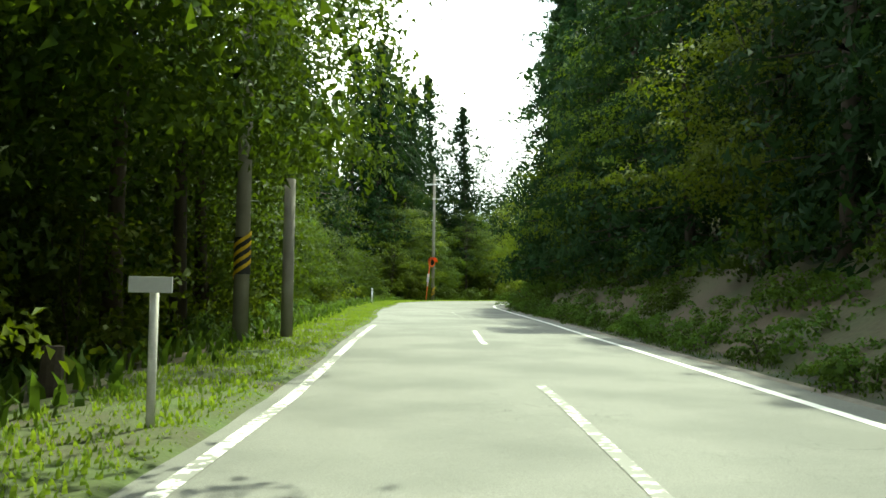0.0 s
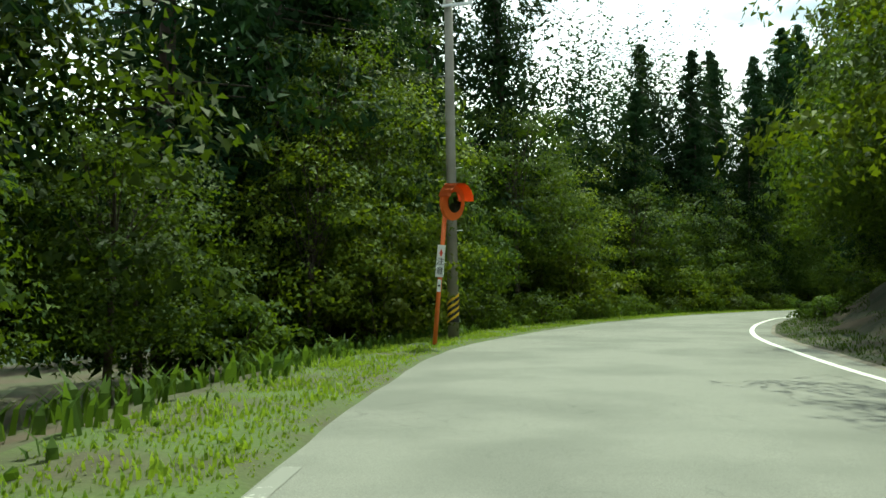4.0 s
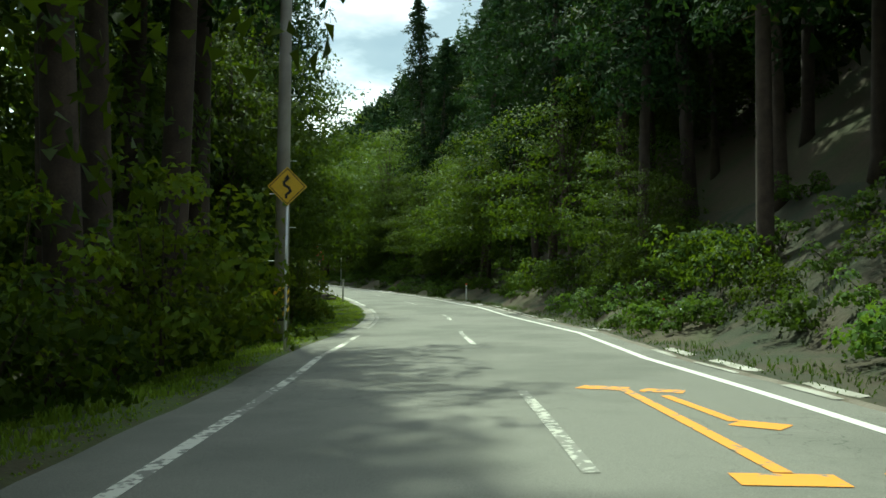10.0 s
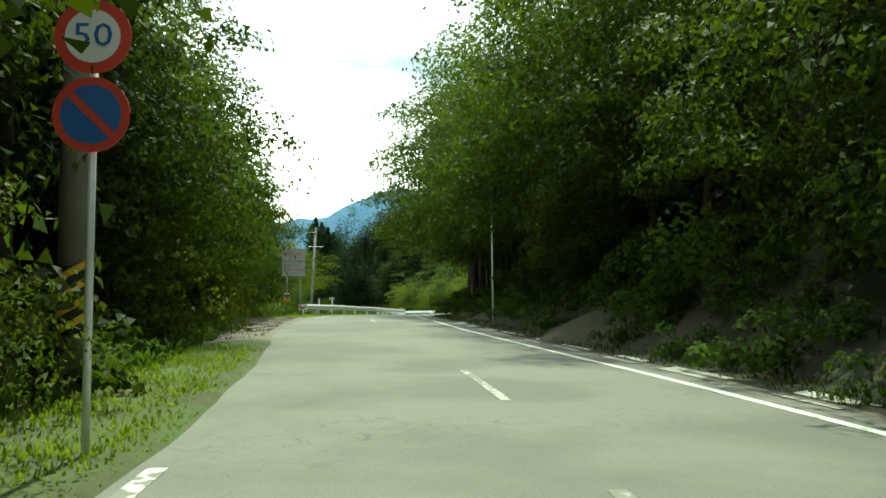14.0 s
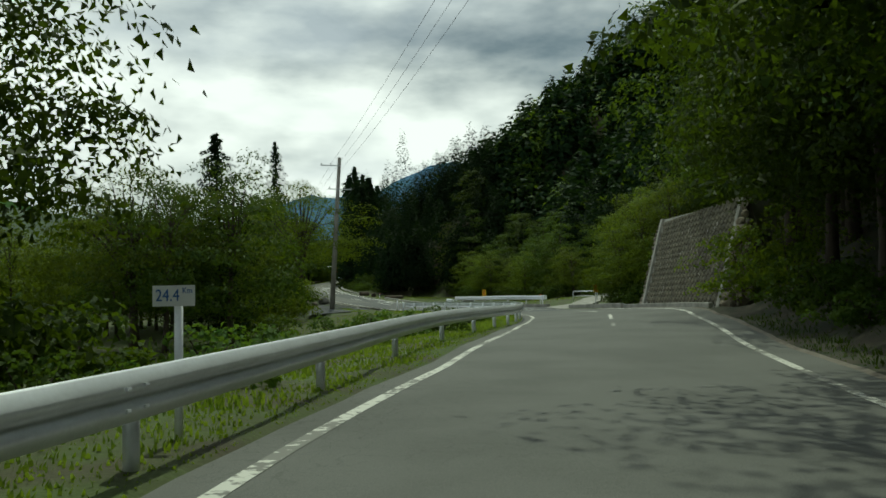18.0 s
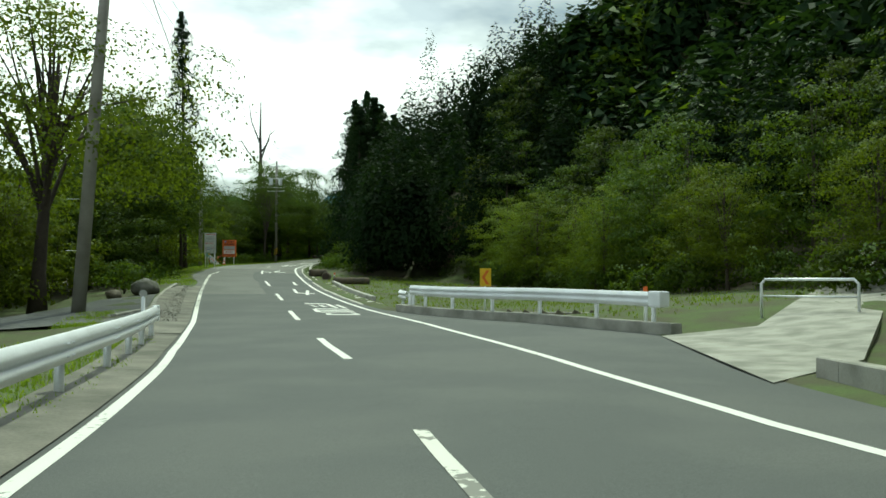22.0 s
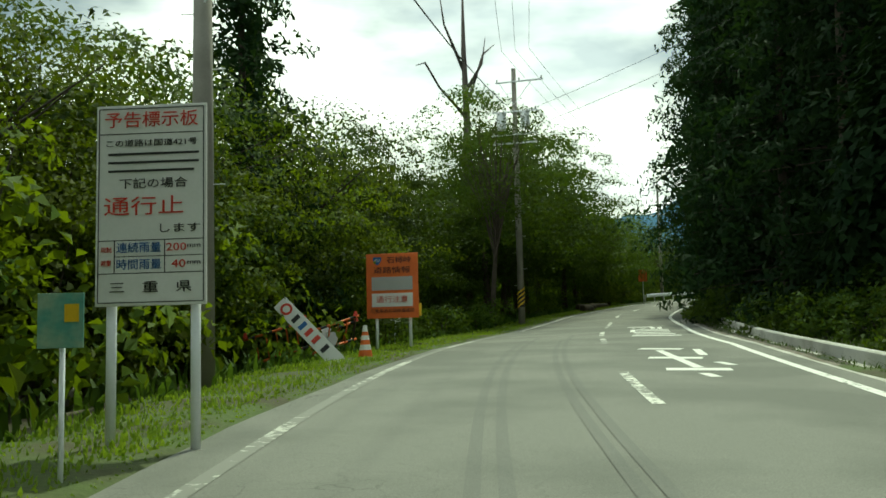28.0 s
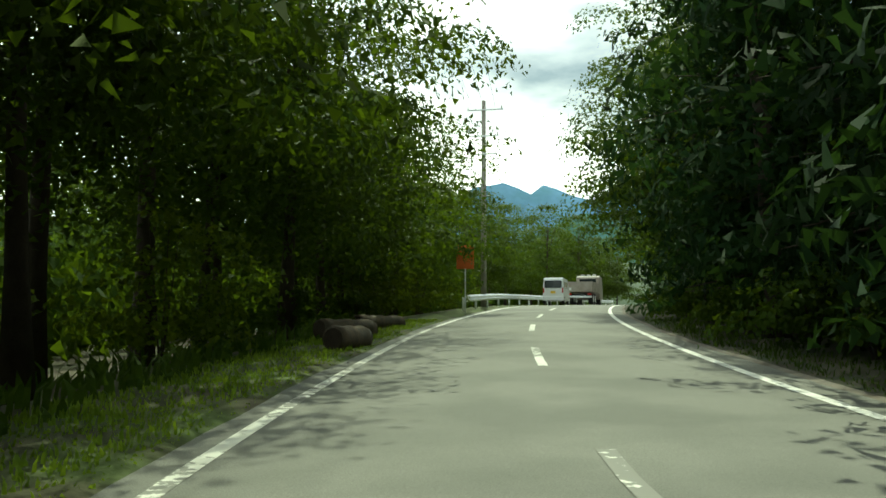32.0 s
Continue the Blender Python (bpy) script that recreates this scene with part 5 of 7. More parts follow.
e = utility_pole(436.2, -2.88, 14.4, 0.17, "dark utility pole with two transformers and a striped wrap", ((13.6, 2.4, 0.3, 3), (11.9, 2.3, 0, 3), (10.6, 2.3, 0, 3), (10.1, 2.2, 0, 2)), (1.0, 1.95))
e.scale = (1, 1, 0.89)
for x in (-0.62, 0.55):
    t = part("transformer", disc(0.24, 0.85, (x, -0.3, 11.3), None, 18, None, 0.22), GALVANISED, e, "grey pole transformer")
    part("lid", disc(0.26, 0.07, (x, -0.3, 11.76), None, 18), GALVANISED, t)
    for k in (-0.1, 0.1):
        part("bushing", tube([(x + k, -0.3, 11.78), (x + k, -0.3, 11.98)], 0.025, 8), CONCRETE_PALE, t)
for z0, x0 in ((12.8, 0.9), (12.8, -0.7)):
    part("brace", tube([(0, -0.18, z0 - 0.5), (x0, -0.18, 13.55)], 0.015, 6), GALVANISED, e)
utility_pole(490, -3.5, 12.5, 0.18, "dark utility pole with crossarms beyond the bend", ((11.9, 2.2, 0.1, 3), (10.3, 1.9, 0, 3), (9.2, 1.7, 0, 2)))
utility_pole(262, 10.5, 13.0, 0.18, "utility pole hidden among the trees on the bank", ((12.2, 1.8, 0, 3),))


def wire(a, b, sag, label, radius=0.009):
    pts = [Vector(a).lerp(Vector(b), u) - Vector((0, 0, sag * 4 * u * (1 - u))) for u in np.linspace(0, 1, 15)]
    ob = part("overhead_wire", tube(pts, radius, 5, None, False), CABLE, None, smooth=True)
    tagged(ob, label, "wire", "overhead wires")


def top(s0, d0, z, x=0.0):
    return tuple(spot(s0, d0 + x, float(land(s0, d0)) + z))


SPANS = [((19, -4.25), (82.0, -3.18), 9.95, 11.15), ((82.0, -3.18), (179.6, -3.95), 11.15, 11.75), ((179.6, -3.95), (226.6, -4.0), 11.75, 10.95),
         ((226.6, -4.0), (262, 10.5), 10.95, 12.35), ((262, 10.5), (356.8, -5.0), 12.35, 13.55), ((356.8, -5.0), (436.2, -2.75), 13.55, 13.75),
         ((436.2, -2.75), (490, -3.5), 13.75, 12.05)]
for (s0, d0), (s1, d1), z0, z1 in SPANS:
    for x in (-0.7, 0.0, 0.7):
        wire(top(s0, d0, z0, x), top(s1, d1, z1, x), 0.9, "black overhead power wire between poles")
wire(top(356.8, -5.1, 11.3, 1.6), top(406.3, -4.35, 7.3, 2.3), 0.5, "thick black overhead cable between poles", 0.018)
wire(top(406.3, -4.35, 7.3, 2.3), top(436.2, -2.75, 10.2, 0.4), 0.5, "thick black overhead cable between poles", 0.018)
wire(top(-40, -4.5, 9.5, 0), top(19, -4.25, 9.9, 0), 0.6, "black overhead power wire between poles")
for z in (7.9, 7.0):
    wire(top(436.2, -2.75, z + 2.5, 0), top(396, 36, z - 6, 0), 1.2, "black overhead wire crossing to the hillside")

# ---- traffic mirror ----
e = at_road("traffic_mirror", 78.5, -2.78, "orange convex traffic mirror on a tall leaning orange pole", "mirror")
e.matrix_world = e.matrix_world @ pose(0, 0, 0, 0, 5.5, 0)
part("pole", tube([(0, 0, -0.3), (0, 0, 4.0)], 0.055, 14), ORANGE, e, smooth=True)
ang = pose(0, 0, 0, 0, 0, 64)
hous = part("housing", disc(0.44, 0.08, ang @ Vector((0.1, -0.12, 3.55)), ang @ FACE, 32), ORANGE, e)
bm = bmesh.new()
bmesh.ops.create_uvsphere(bm, u_segments=32, v_segments=16, radius=1.3)
bmesh.ops.delete(bm, geom=[v for v in bm.verts if v.co.z < 1.24], context="VERTS")
for v in bm.verts:
    v.co.z -= 1.24
bmesh.ops.transform(bm, matrix=Matrix.Translation(ang @ Vector((0.1, -0.165, 3.55))) @ ang @ FACE, verts=bm.verts)
MIRROR = material("mirror_face", (0.85, 0.86, 0.86), 0.03, metal=1.0, vary=0.02, bump=0)
part("mirror_face", bm, MIRROR, hous, "convex mirror face", True)
bm = bmesh.new()
arc = [(math.cos(a), math.sin(a)) for a in np.linspace(radians(10), radians(170), 17)]
vs = [[bm.verts.new(ang @ Vector((0.1 + 0.47 * c, y, 3.55 + 0.47 * q))) for c, q in arc] for y in (-0.05, -0.42)]
for i in range(16):
    bm.faces.new((vs[0][i], vs[0][i + 1], vs[1][i + 1], vs[1][i]))
bmesh.ops.solidify(bm, geom=bm.faces[:], thickness=0.006)
part("hood", bm, ORANGE, hous, "curved orange hood", True)
pl = plate(0.2, 0.78, 0.012, (0, -0.07, 2.1), WHITE, e, "warning_plate", 0.004, "white plate with a red arrow and two black characters")
writing("注", 0.19, (0, -0.082, 2.08), DARK, pl)
writing("意", 0.19, (0, -0.082, 1.85), DARK, pl)
bm = bmesh.new()
bm.faces.new([bm.verts.new(p) for p in ((-0.05, -0.079, 2.28), (-0.025, -0.079, 2.28), (-0.025, -0.079, 2.22), (0.025, -0.079, 2.22), (0.025, -0.079, 2.28), (0.05, -0.079, 2.28), (0, -0.079, 2.4))])
part("arrow", bm, RED, pl)
plate(0.09, 0.3, 0.006, (0.01, -0.062, 1.5), WHITE, e, "sticker", 0.0)
bars([(0.01, 1.5, 0.05, 0.05, -0.067)], DARK, e, "sticker_print")


# ---- warning sign with a winding arrow ----
e = at_road("warning_sign", 176.6, -3.45, "yellow diamond warning sign with a winding arrow on a steel post", "road sign")
part("post", tube([(0, 0, -0.3), (0, 0, 4.2)], 0.032, 12), GALVANISED, e, smooth=True)
dia = part("diamond", box(0.66, 0.02, 0.66, (0, -0.05, 3.85), 0.03, pose(0, 0, 0, 0, 45, 0)), YELLOW, e)
part("border", box(0.6, 0.004, 0.6, (0, -0.063, 3.85), 0.0, pose(0, 0, 0, 0, 45, 0)), DARK, dia)
part("field", box(0.565, 0.004, 0.565, (0, -0.067, 3.85), 0.0, pose(0, 0, 0, 0, 45, 0)), YELLOW, dia)
bm = bmesh.new()
path = [(-0.02, -0.27), (-0.02, -0.2), (0.08, -0.12), (0.04, -0.03), (-0.07, 0.03), (-0.08, 0.1), (0.0, 0.16), (0.0, 0.19)]
for (x0, z0), (x1, z1) in zip(path, path[1:]):
    a = Vector((x1 - x0, z1 - z0))
    n = Vector((-a.y, a.x)).normalized() * 0.03
    m_ = a.normalized() * 0.015
    bm.faces.new([bm.verts.new((x, -0.072, 3.85 + z)) for x, z in ((x0 - m_.x + n.x, z0 - m_.y + n.y), (x0 - m_.x - n.x, z0 - m_.y - n.y), (x1 + m_.x - n.x, z1 + m_.y - n.y), (x1 + m_.x + n.x, z1 + m_.y + n.y))])
bm.faces.new([bm.verts.new((x, -0.0725, 3.85 + z)) for x, z in ((-0.075, 0.17), (0.075, 0.17), (0, 0.28))])
part("arrow", bm, DARK, dia)
plate(0.06, 0.2, 0.01, (0.0, -0.04, 2.35), WHITE, e, "sticker", 0.0)

# ---- speed and parking signs ----
e = at_road("speed_sign", 222.4, -2.5, "round speed limit and no-parking signs on one post", "road sign")
e.location.z -= 0.11
part("post", tube([(0, 0, -0.3), (0, 0, 3.78)], 0.032, 12), GALVANISED, e, smooth=True)
sp = part("speed_disc", disc(0.3, 0.012, (0, -0.05, 3.42), FACE, 40), RED, e, "red-rimmed white speed disc")
part("field", disc(0.215, 0.006, (0, -0.058, 3.42), FACE, 40), WHITE, sp)
writing("50", 0.27, (0, -0.064, 3.42), BLUE, sp, 0.3)
pk = part("parking_disc", disc(0.3, 0.012, (0, -0.05, 2.79), FACE, 40), RED, e, "blue no-parking disc with a red bar")
part("field", disc(0.235, 0.006, (0, -0.058, 2.79), FACE, 40), BLUE, pk)
part("bar", box(0.5, 0.004, 0.06, (0, -0.064, 2.79), 0.0, pose(0, 0, 0, 0, 45, 0)), RED, pk)

# ---- grey road notice ----
e = at_road("road_notice", 269.0, -3.9, "large grey notice board with red and black writing on two posts", "road sign")
for x in (-0.38, 0.42):
    part("post", tube([(x, 0.03, -0.4), (x, 0.03, 2.6)], 0.045, 12), POLE, e, smooth=True)
bd = plate(1.4, 1.68, 0.03, (0, -0.03, 3.28), GREY_SHEET, e, "board", 0.01)
writing("通行注意", 0.23, (0.02, -0.05, 3.76), RED, bd, 1.02)
writing("国道421号滋賀県側", 0.12, (0, -0.05, 3.34), DARK, bd, 1.18)
writing("幅員狭小のため", 0.12, (-0.12, -0.05, 3.09), DARK, bd, 0.92)
writing("大型車すれ違い困難", 0.12, (0, -0.05, 2.84), RED, bd, 1.16)
po = plate(0.4, 0.56, 0.012, (-0.38, -0.03, 1.15), YELLOW, e, "poster", 0.0, "yellow and blue poster with a red figure")
plate(0.38, 0.2, 0.004, (-0.38, -0.04, 1.29), BLUE, po, "poster_sky", 0.0)
plate(0.34, 0.07, 0.004, (-0.38, -0.044, 1.37), WHITE, po, "poster_title", 0.0)
plate(0.16, 0.17, 0.004, (-0.36, -0.044, 1.14), RED, po, "poster_shape", 0.0)
bars([(-0.38, 0.94, 0.26, 0.05, -0.04)], DARK, po)


# ---- guard rails ----
W_BEAM = [(-0.175, 0.0), (-0.165, 0.03), (-0.12, 0.045), (-0.09, 0.085), (-0.055, 0.085), (-0.025, 0.045), (0.0, 0.03), (0.025, 0.045), (0.055, 0.085), (0.09, 0.085), (0.12, 0.045), (0.165, 0.03), (0.175, 0.0)]


def guard_rail(line, posts, top_h, label, mat, face, base=0.0, post_r=0.057):
    """A W-beam on round posts; line gives d along s, face is +1 where the beam bulges to the right."""
    s0, s1 = line[0][0], line[-1][0]
    d_of = table(line)
    mid = spot((s0 + s1) / 2, float(d_of((s0 + s1) / 2)))
    e = thing("guard_rail", mid, 0, label, "guard rail")
    inv = e.matrix_world.inverted()
    for a, b in zip(posts, posts[1:]):
        sv = np.linspace(a, b, max(3, int((b - a) / 0.8)))
        dv = smooth_curve([q[0] for q in line], [q[1] for q in line], sv)
        v = np.stack([spots(sv, dv + face * (y + 0.03), base + top_h - 0.175 + z) for z, y in W_BEAM], 1)
        n, k = v.shape[:2]
        i, j = np.meshgrid(np.arange(n - 1), np.arange(k - 1), indexing="ij")
        q = i * k + j
        f = np.stack([q, q + k, q + k + 1, q + 1], -1).reshape(-1, 4)
        v = (np.array(inv.to_3x3()) @ v.reshape(-1, 3).T).T + np.array(inv.translation)
        beam = mesh_part("beam", mesh_from("beam", v, f, [mat], smooth=True), e)
        for z, w in ((0.07, 0), (-0.07, 0), (0.07, 0.25), (-0.07, 0.25)):
            p = inv @ spot(b - 0.15 - w, float(d_of(b)) + face * 0.12, base + top_h - 0.175 + z)
            part("bolt", disc(0.016, 0.03, p, pose(0, 0, 0, 0, 90, -heading(b)), 6), GALVANISED, beam)
    for a in posts:
        p = inv @ spot(a, float(d_of(a)) - face * 0.06, 0)
        part("post", tube([p + Vector((0, 0, -0.35)), p + Vector((0, 0, base + top_h - 0.06))], post_r, 12), mat, e, smooth=True)
        q = inv @ spot(a, float(d_of(a)), base + top_h - 0.175)
        part("bracket", box(0.07, 0.12, 0.1, q, 0.01, pose(0, 0, 0, 0, 0, heading(a))), mat, e)
    return e, inv, d_of


LEFT_RAIL = [(269.3, -3.3), (273, -2.9), (277, -2.56), (282, -2.6), (287, -2.85), (292, -3.0), (298, -3.0), (305, -2.8), (311, -2.68), (317, -2.66), (324, -2.75), (333, -2.85), (345.3, -2.7)]
posts = [269.4, 273, 277, 281.7, 286.8, 291.8, 296, 300, 303.5, 306.5, 309.2, 311.8, 314.3, 316.6, 319.5, 322.5, 325.5, 328.5, 331.5, 334.5, 337.5, 340, 342.4, 345.1]
rail, inv, d_of = guard_rail(LEFT_RAIL, posts, 0.71, "galvanised W-beam guard rail along the meadow on round posts", GALVANISED, 1)
p = inv @ spot(269.1, -3.36, 0.53)
endp = part("end_plate", box(0.5, 0.03, 0.36, p + Vector((0, -0.1, 0)), 0.01, pose(0, 0, 0, 0, 0, heading(269))), WHITE, rail, "white end plate with a red chevron")
bm = bmesh.new()
turn_ = Matrix.Translation(p + Vector((0, -0.1, 0))) @ pose(0, 0, 0, 0, 0, heading(269))
bm.faces.new([bm.verts.new(turn_ @ Vector((x, -0.02, z))) for x, z in ((-0.2, 0.14), (0, -0.02), (0.2, 0.14), (0.2, 0.02), (0, -0.15), (-0.2, 0.02))])
part("chevron", bm, RED, endp)
p = inv @ spot(345.4, -2.68, 0.53)
part("end_plate", box(0.16, 0.3, 0.36, p, 0.03, pose(0, 0, 0, 0, 0, heading(345))), GALVANISED, rail)
RIGHT_RAIL = [(342.6, 8.6), (345, 7.9), (348, 6.95), (351, 6.1), (354.2, 5.5)]
rail, inv, d_of = guard_rail(RIGHT_RAIL, [342.7, 344.6, 346.8, 349, 351.2, 353.2, 354.2], 0.82, "white painted guard rail on a concrete kerb", WHITE_STEEL, -1, 0.12)
p = inv @ spot(342.45, 8.62, 0.77)
part("end_box", box(0.42, 0.34, 0.38, p, 0.05, pose(0, 0, 0, 0, 0, heading(343) + 28)), WHITE_STEEL, rail)
guard_rail([(354.9, 5.55), (357, 5.75), (359, 6.6)], [355.0, 356.8, 358.8], 0.7, "short white guard rail curving off the road", WHITE_STEEL, -1)
guard_rail([(481, -3.0), (500, -3.1), (520, -3.2), (545, -3.4)], list(np.arange(481, 546, 4.0)), 0.78, "grey guard rail beyond the bend", GALVANISED, 1)
guard_rail([(500, 5.2), (540, 5.4), (580, 5.4)], list(np.arange(500, 580, 4.0)), 0.78, "grey guard rail on the outside of the bend", GALVANISED, -1)

# ---- kilometre sign, notice in the meadow ----
e = at_road("kilometre_sign", 278.2, -2.82, "small white kilometre sign on a white post", "road sign")
part("post", tube([(0, 0, -0.3), (0, 0, 1.2)], 0.035, 12), WHITE_STEEL, e, smooth=True)
pl = plate(0.36, 0.17, 0.012, (-0.02, -0.05, 1.21), WHITE, e, "board", 0.0)
writing("24.4", 0.14, (-0.07, -0.06, 1.21), BLUE, pl, 0.2)
writing("Km", 0.07, (0.1, -0.06, 1.25), BLUE, pl, 0.08)
e = at_road("notice_board", 309, -23, "small wooden notice board in the meadow", "board")
for x in (-0.55, 0.55):
    part("post", box(0.08, 0.08, 1.2, (x, 0, 0.5), 0.01), BARK_CEDAR, e)
plate(1.3, 0.7, 0.05, (0, -0.05, 0.95), BARK_CEDAR, e, "panel", 0.01)
plate(1.4, 0.04, 0.3, (0, -0.05, 1.34), BARK_CEDAR, e, "roof", 0.005)


# ---- chevron signs ----
def chevron_sign(s0, d0, top_h, label, turn=0.0):
    e = at_road("chevron_sign", s0, d0, label, "road sign", "chevron signs", turn)
    part("post", tube([(0, 0, -0.3), (0, 0, top_h - 0.1)], 0.03, 12), WHITE_STEEL, e, smooth=True)
    pl = plate(0.4, 0.62, 0.02, (0, -0.05, top_h - 0.31), YELLOW, e, "board", 0.005)
    bm = bmesh.new()
    z = top_h - 0.31
    bm.faces.new([bm.verts.new((x, -0.064, z + h)) for x, h in ((0.13, 0.24), (0.02, 0.24), (-0.14, 0.0), (0.02, -0.24), (0.13, -0.24), (-0.03, 0.0))])
    part("chevron", bm, ORANGE, pl, "orange chevron pointing left")


chevron_sign(332.1, 7.5, 1.75, "yellow chevron sign with an orange arrow above the kerb", 10)
chevron_sign(352.6, 7.7, 1.55, "yellow chevron sign with an orange arrow behind the rail", 0)


# ---- kerbs, gutters, driveway ----
def kerb(name, line, wide, tall, label, mat=CONCRETE, piece=2.0, base=0.0):
    """A row of kerb stones along the road."""
    s0, s1 = line[0][0], line[-1][0]
    d_of = table(line)
    e = thing(name, spot((s0 + s1) / 2, float(d_of((s0 + s1) / 2)), -0.05), 0, label, "kerb", kind="structure")
    inv = e.matrix_world.inverted()
    for a in np.arange(s0, s1 - 0.2, piece):
        b = min(a + piece, s1) - 0.012
        sv = np.array([a, (a + b) / 2, b])
        prof = [(-wide / 2, -0.25), (-wide / 2 + 0.015, tall - 0.02), (-wide / 2 + 0.035, tall), (wide / 2 - 0.035, tall), (wide / 2 - 0.015, tall - 0.02), (wide / 2, -0.25)]
        v = np.stack([spots(sv, d_of(sv) + x, base + z) for x, z in prof], 1)
        v = (v.reshape(-1, 3) - np.array(e.matrix_world.translation)).reshape(3, 6, 3)
        bm = bmesh.new()
        g = [[bm.verts.new(q) for q in row] for row in v]
        for i in range(2):
            for j in range(5):
                bm.faces.new((g[i][j], g[i][j + 1], g[i + 1][j + 1], g[i + 1][j]))
        bm.faces.new(g[0][::-1])
        bm.faces.new(g[2])
        part("kerb_stone", bm, mat, e)


DUSTY = material("dusty_concrete", (0.21, 0.2, 0.17), 0.95, vary=0.35, second=(0.11, 0.108, 0.09), grain=1.1, fine=30, bump=0.5)


def gutter(s0, s1, inner, outer, label, h0=-0.028, h1=0.0, mat=None):
    sv = np.arange(s0, s1 + 0.01, 0.5)
    a, b = inner(sv), outer(sv)
    h0 = h0(sv) if callable(h0) else h0
    ob = ribbon("gutter", sv, [(a, h0 + 0 * sv), ((a + b) / 2, (h0 + h1) / 2 - 0.012 + 0 * sv), (b, h1 + 0 * sv)], [mat or CONCRETE_PALE])
    tagged(ob, label, "gutter", kind="structure")


kerb("kerb", [(308.6, 5.1), (323.2, 5.3)], 0.22, 0.2, "low concrete kerb at the foot of the retaining wall")
kerb("kerb", [(323.6, 5.3), (327, 5.5), (331, 5.9), (334.2, 6.5)], 0.22, 0.28, "concrete kerb beside the driveway")
kerb("kerb", [(341.9, 8.75), (345, 7.75), (348, 6.8), (351, 5.95), (355, 5.25)], 0.3, 0.24, "concrete kerb that carries the guard rail")
kerb("kerb", [(362.5, 5.75), (370, 5.85), (379, 6.05)], 0.22, 0.2, "pale concrete kerb beside the grass", CONCRETE_PALE)
kerb("kerb", [(391, 5.5), (400, 5.65), (408, 5.8), (418, 6.1), (430, 6.2)], 0.22, 0.22, "pale concrete kerb beside the grass", CONCRETE_PALE)
gutter(360, 381, lambda q: right_line(q) + 0.45, lambda q: np.interp(q, [360, 379, 381], [5.65, 5.95, 6.0]), "pale concrete gutter beside the kerb")
gutter(384, 430, lambda q: right_line(q) + 0.5, lambda q: np.interp(q, [384, 400, 408, 418, 430], [5.5, 5.55, 5.7, 6.0, 6.1]), "pale concrete gutter beside the kerb")
kerb("kerb", [(353, -4.3), (356.7, -3.35), (362, -3.45), (368, -3.35), (374, -3.1)], 0.2, 0.1, "worn concrete kerb along the side road", CONCRETE, 1.0)
gutter(346.2, 374, lambda q: np.interp(q, [346.2, 353, 368, 374], [-3.3, -3.5, -3.3, -2.6]), lambda q: left_line(q) - 0.12, "dusty concrete strip beside the edge line", lambda q: np.interp(q, [346.2, 352, 371, 374], [0.07, 0.1, 0.1, -0.02]), -0.008, DUSTY)
gutter(186, 214, lambda q: left_line(q) - 0.54, lambda q: left_line(q) - 0.1, "worn concrete edge strip", 0.0, -0.012, CONCRETE)
gutter(322, 346, lambda q: np.interp(q, [322, 334, 346], [-3.0, -3.1, -3.2]), lambda q: left_line(q) - 0.15, "concrete strip under the guard rail", 0.07, -0.01, DUSTY)
for a in np.arange(104, 254, 3.1):
    if rng.uniform() < 0.75:
        gutter(a, a + rng.uniform(1.5, 2.9), lambda q: right_line(q) + 0.55, lambda q, w=rng.uniform(0.25, 0.5): right_line(q) + 0.62 + w, "broken concrete edging beside the asphalt", -0.018, 0.015)
# loose gravel and crumbs on the dusty strips and the pull-in
def pebbles(name, spans, count, size, mat, label):
    tetra = np.array([(1, 0, -0.3), (-0.5, 0.87, -0.3), (-0.5, -0.87, -0.3), (0.1, 0.1, 0.75)])
    tri = np.array([(0, 1, 3), (1, 2, 3), (2, 0, 3)])
    v, f = [], []
    for s0, s1, d0, d1, lift in spans:
        sv, u = rng.uniform(s0, s1, count), rng.uniform(0, 1, count)
        dv = d0 + (d1 - d0) * u
        p = spots(sv, dv, np.maximum(land(sv, dv), -0.05) + lift)
        a = rng.uniform(0, 2 * math.pi, count)
        k = size * rng.uniform(0.4, 1.3, count)
        x = tetra[None, :, 0] * np.cos(a)[:, None] - tetra[None, :, 1] * np.sin(a)[:, None] * 0.7
        y = tetra[None, :, 0] * np.sin(a)[:, None] + tetra[None, :, 1] * np.cos(a)[:, None] * 0.7
        q = np.stack([x, y, np.broadcast_to(tetra[None, :, 2], x.shape)], -1) * k[:, None, None] + p[:, None]
        base = sum(len(w) for w in v)
        v.append(q.reshape(-1, 3))
        f.append((tri[None] + base + 4 * np.arange(count)[:, None, None]).reshape(-1, 3))
    return tagged(new(name, mesh_from(name, np.concatenate(v), np.concatenate(f), [mat])), label, "gravel", kind="stuff")


pebbles("loose_gravel", [(350, 373, -3.3, -2.35, 0.06)], 900, 0.03, DUSTY, "loose grey gravel and crumbs beside the edge line")
pebbles("loose_gravel", [(240, 265, -6.4, -2.7, 0.0), (244, 262, -5.2, -2.8, 0.0)], 2600, 0.042, GRAVEL, "coarse brown gravel of the pull-in")
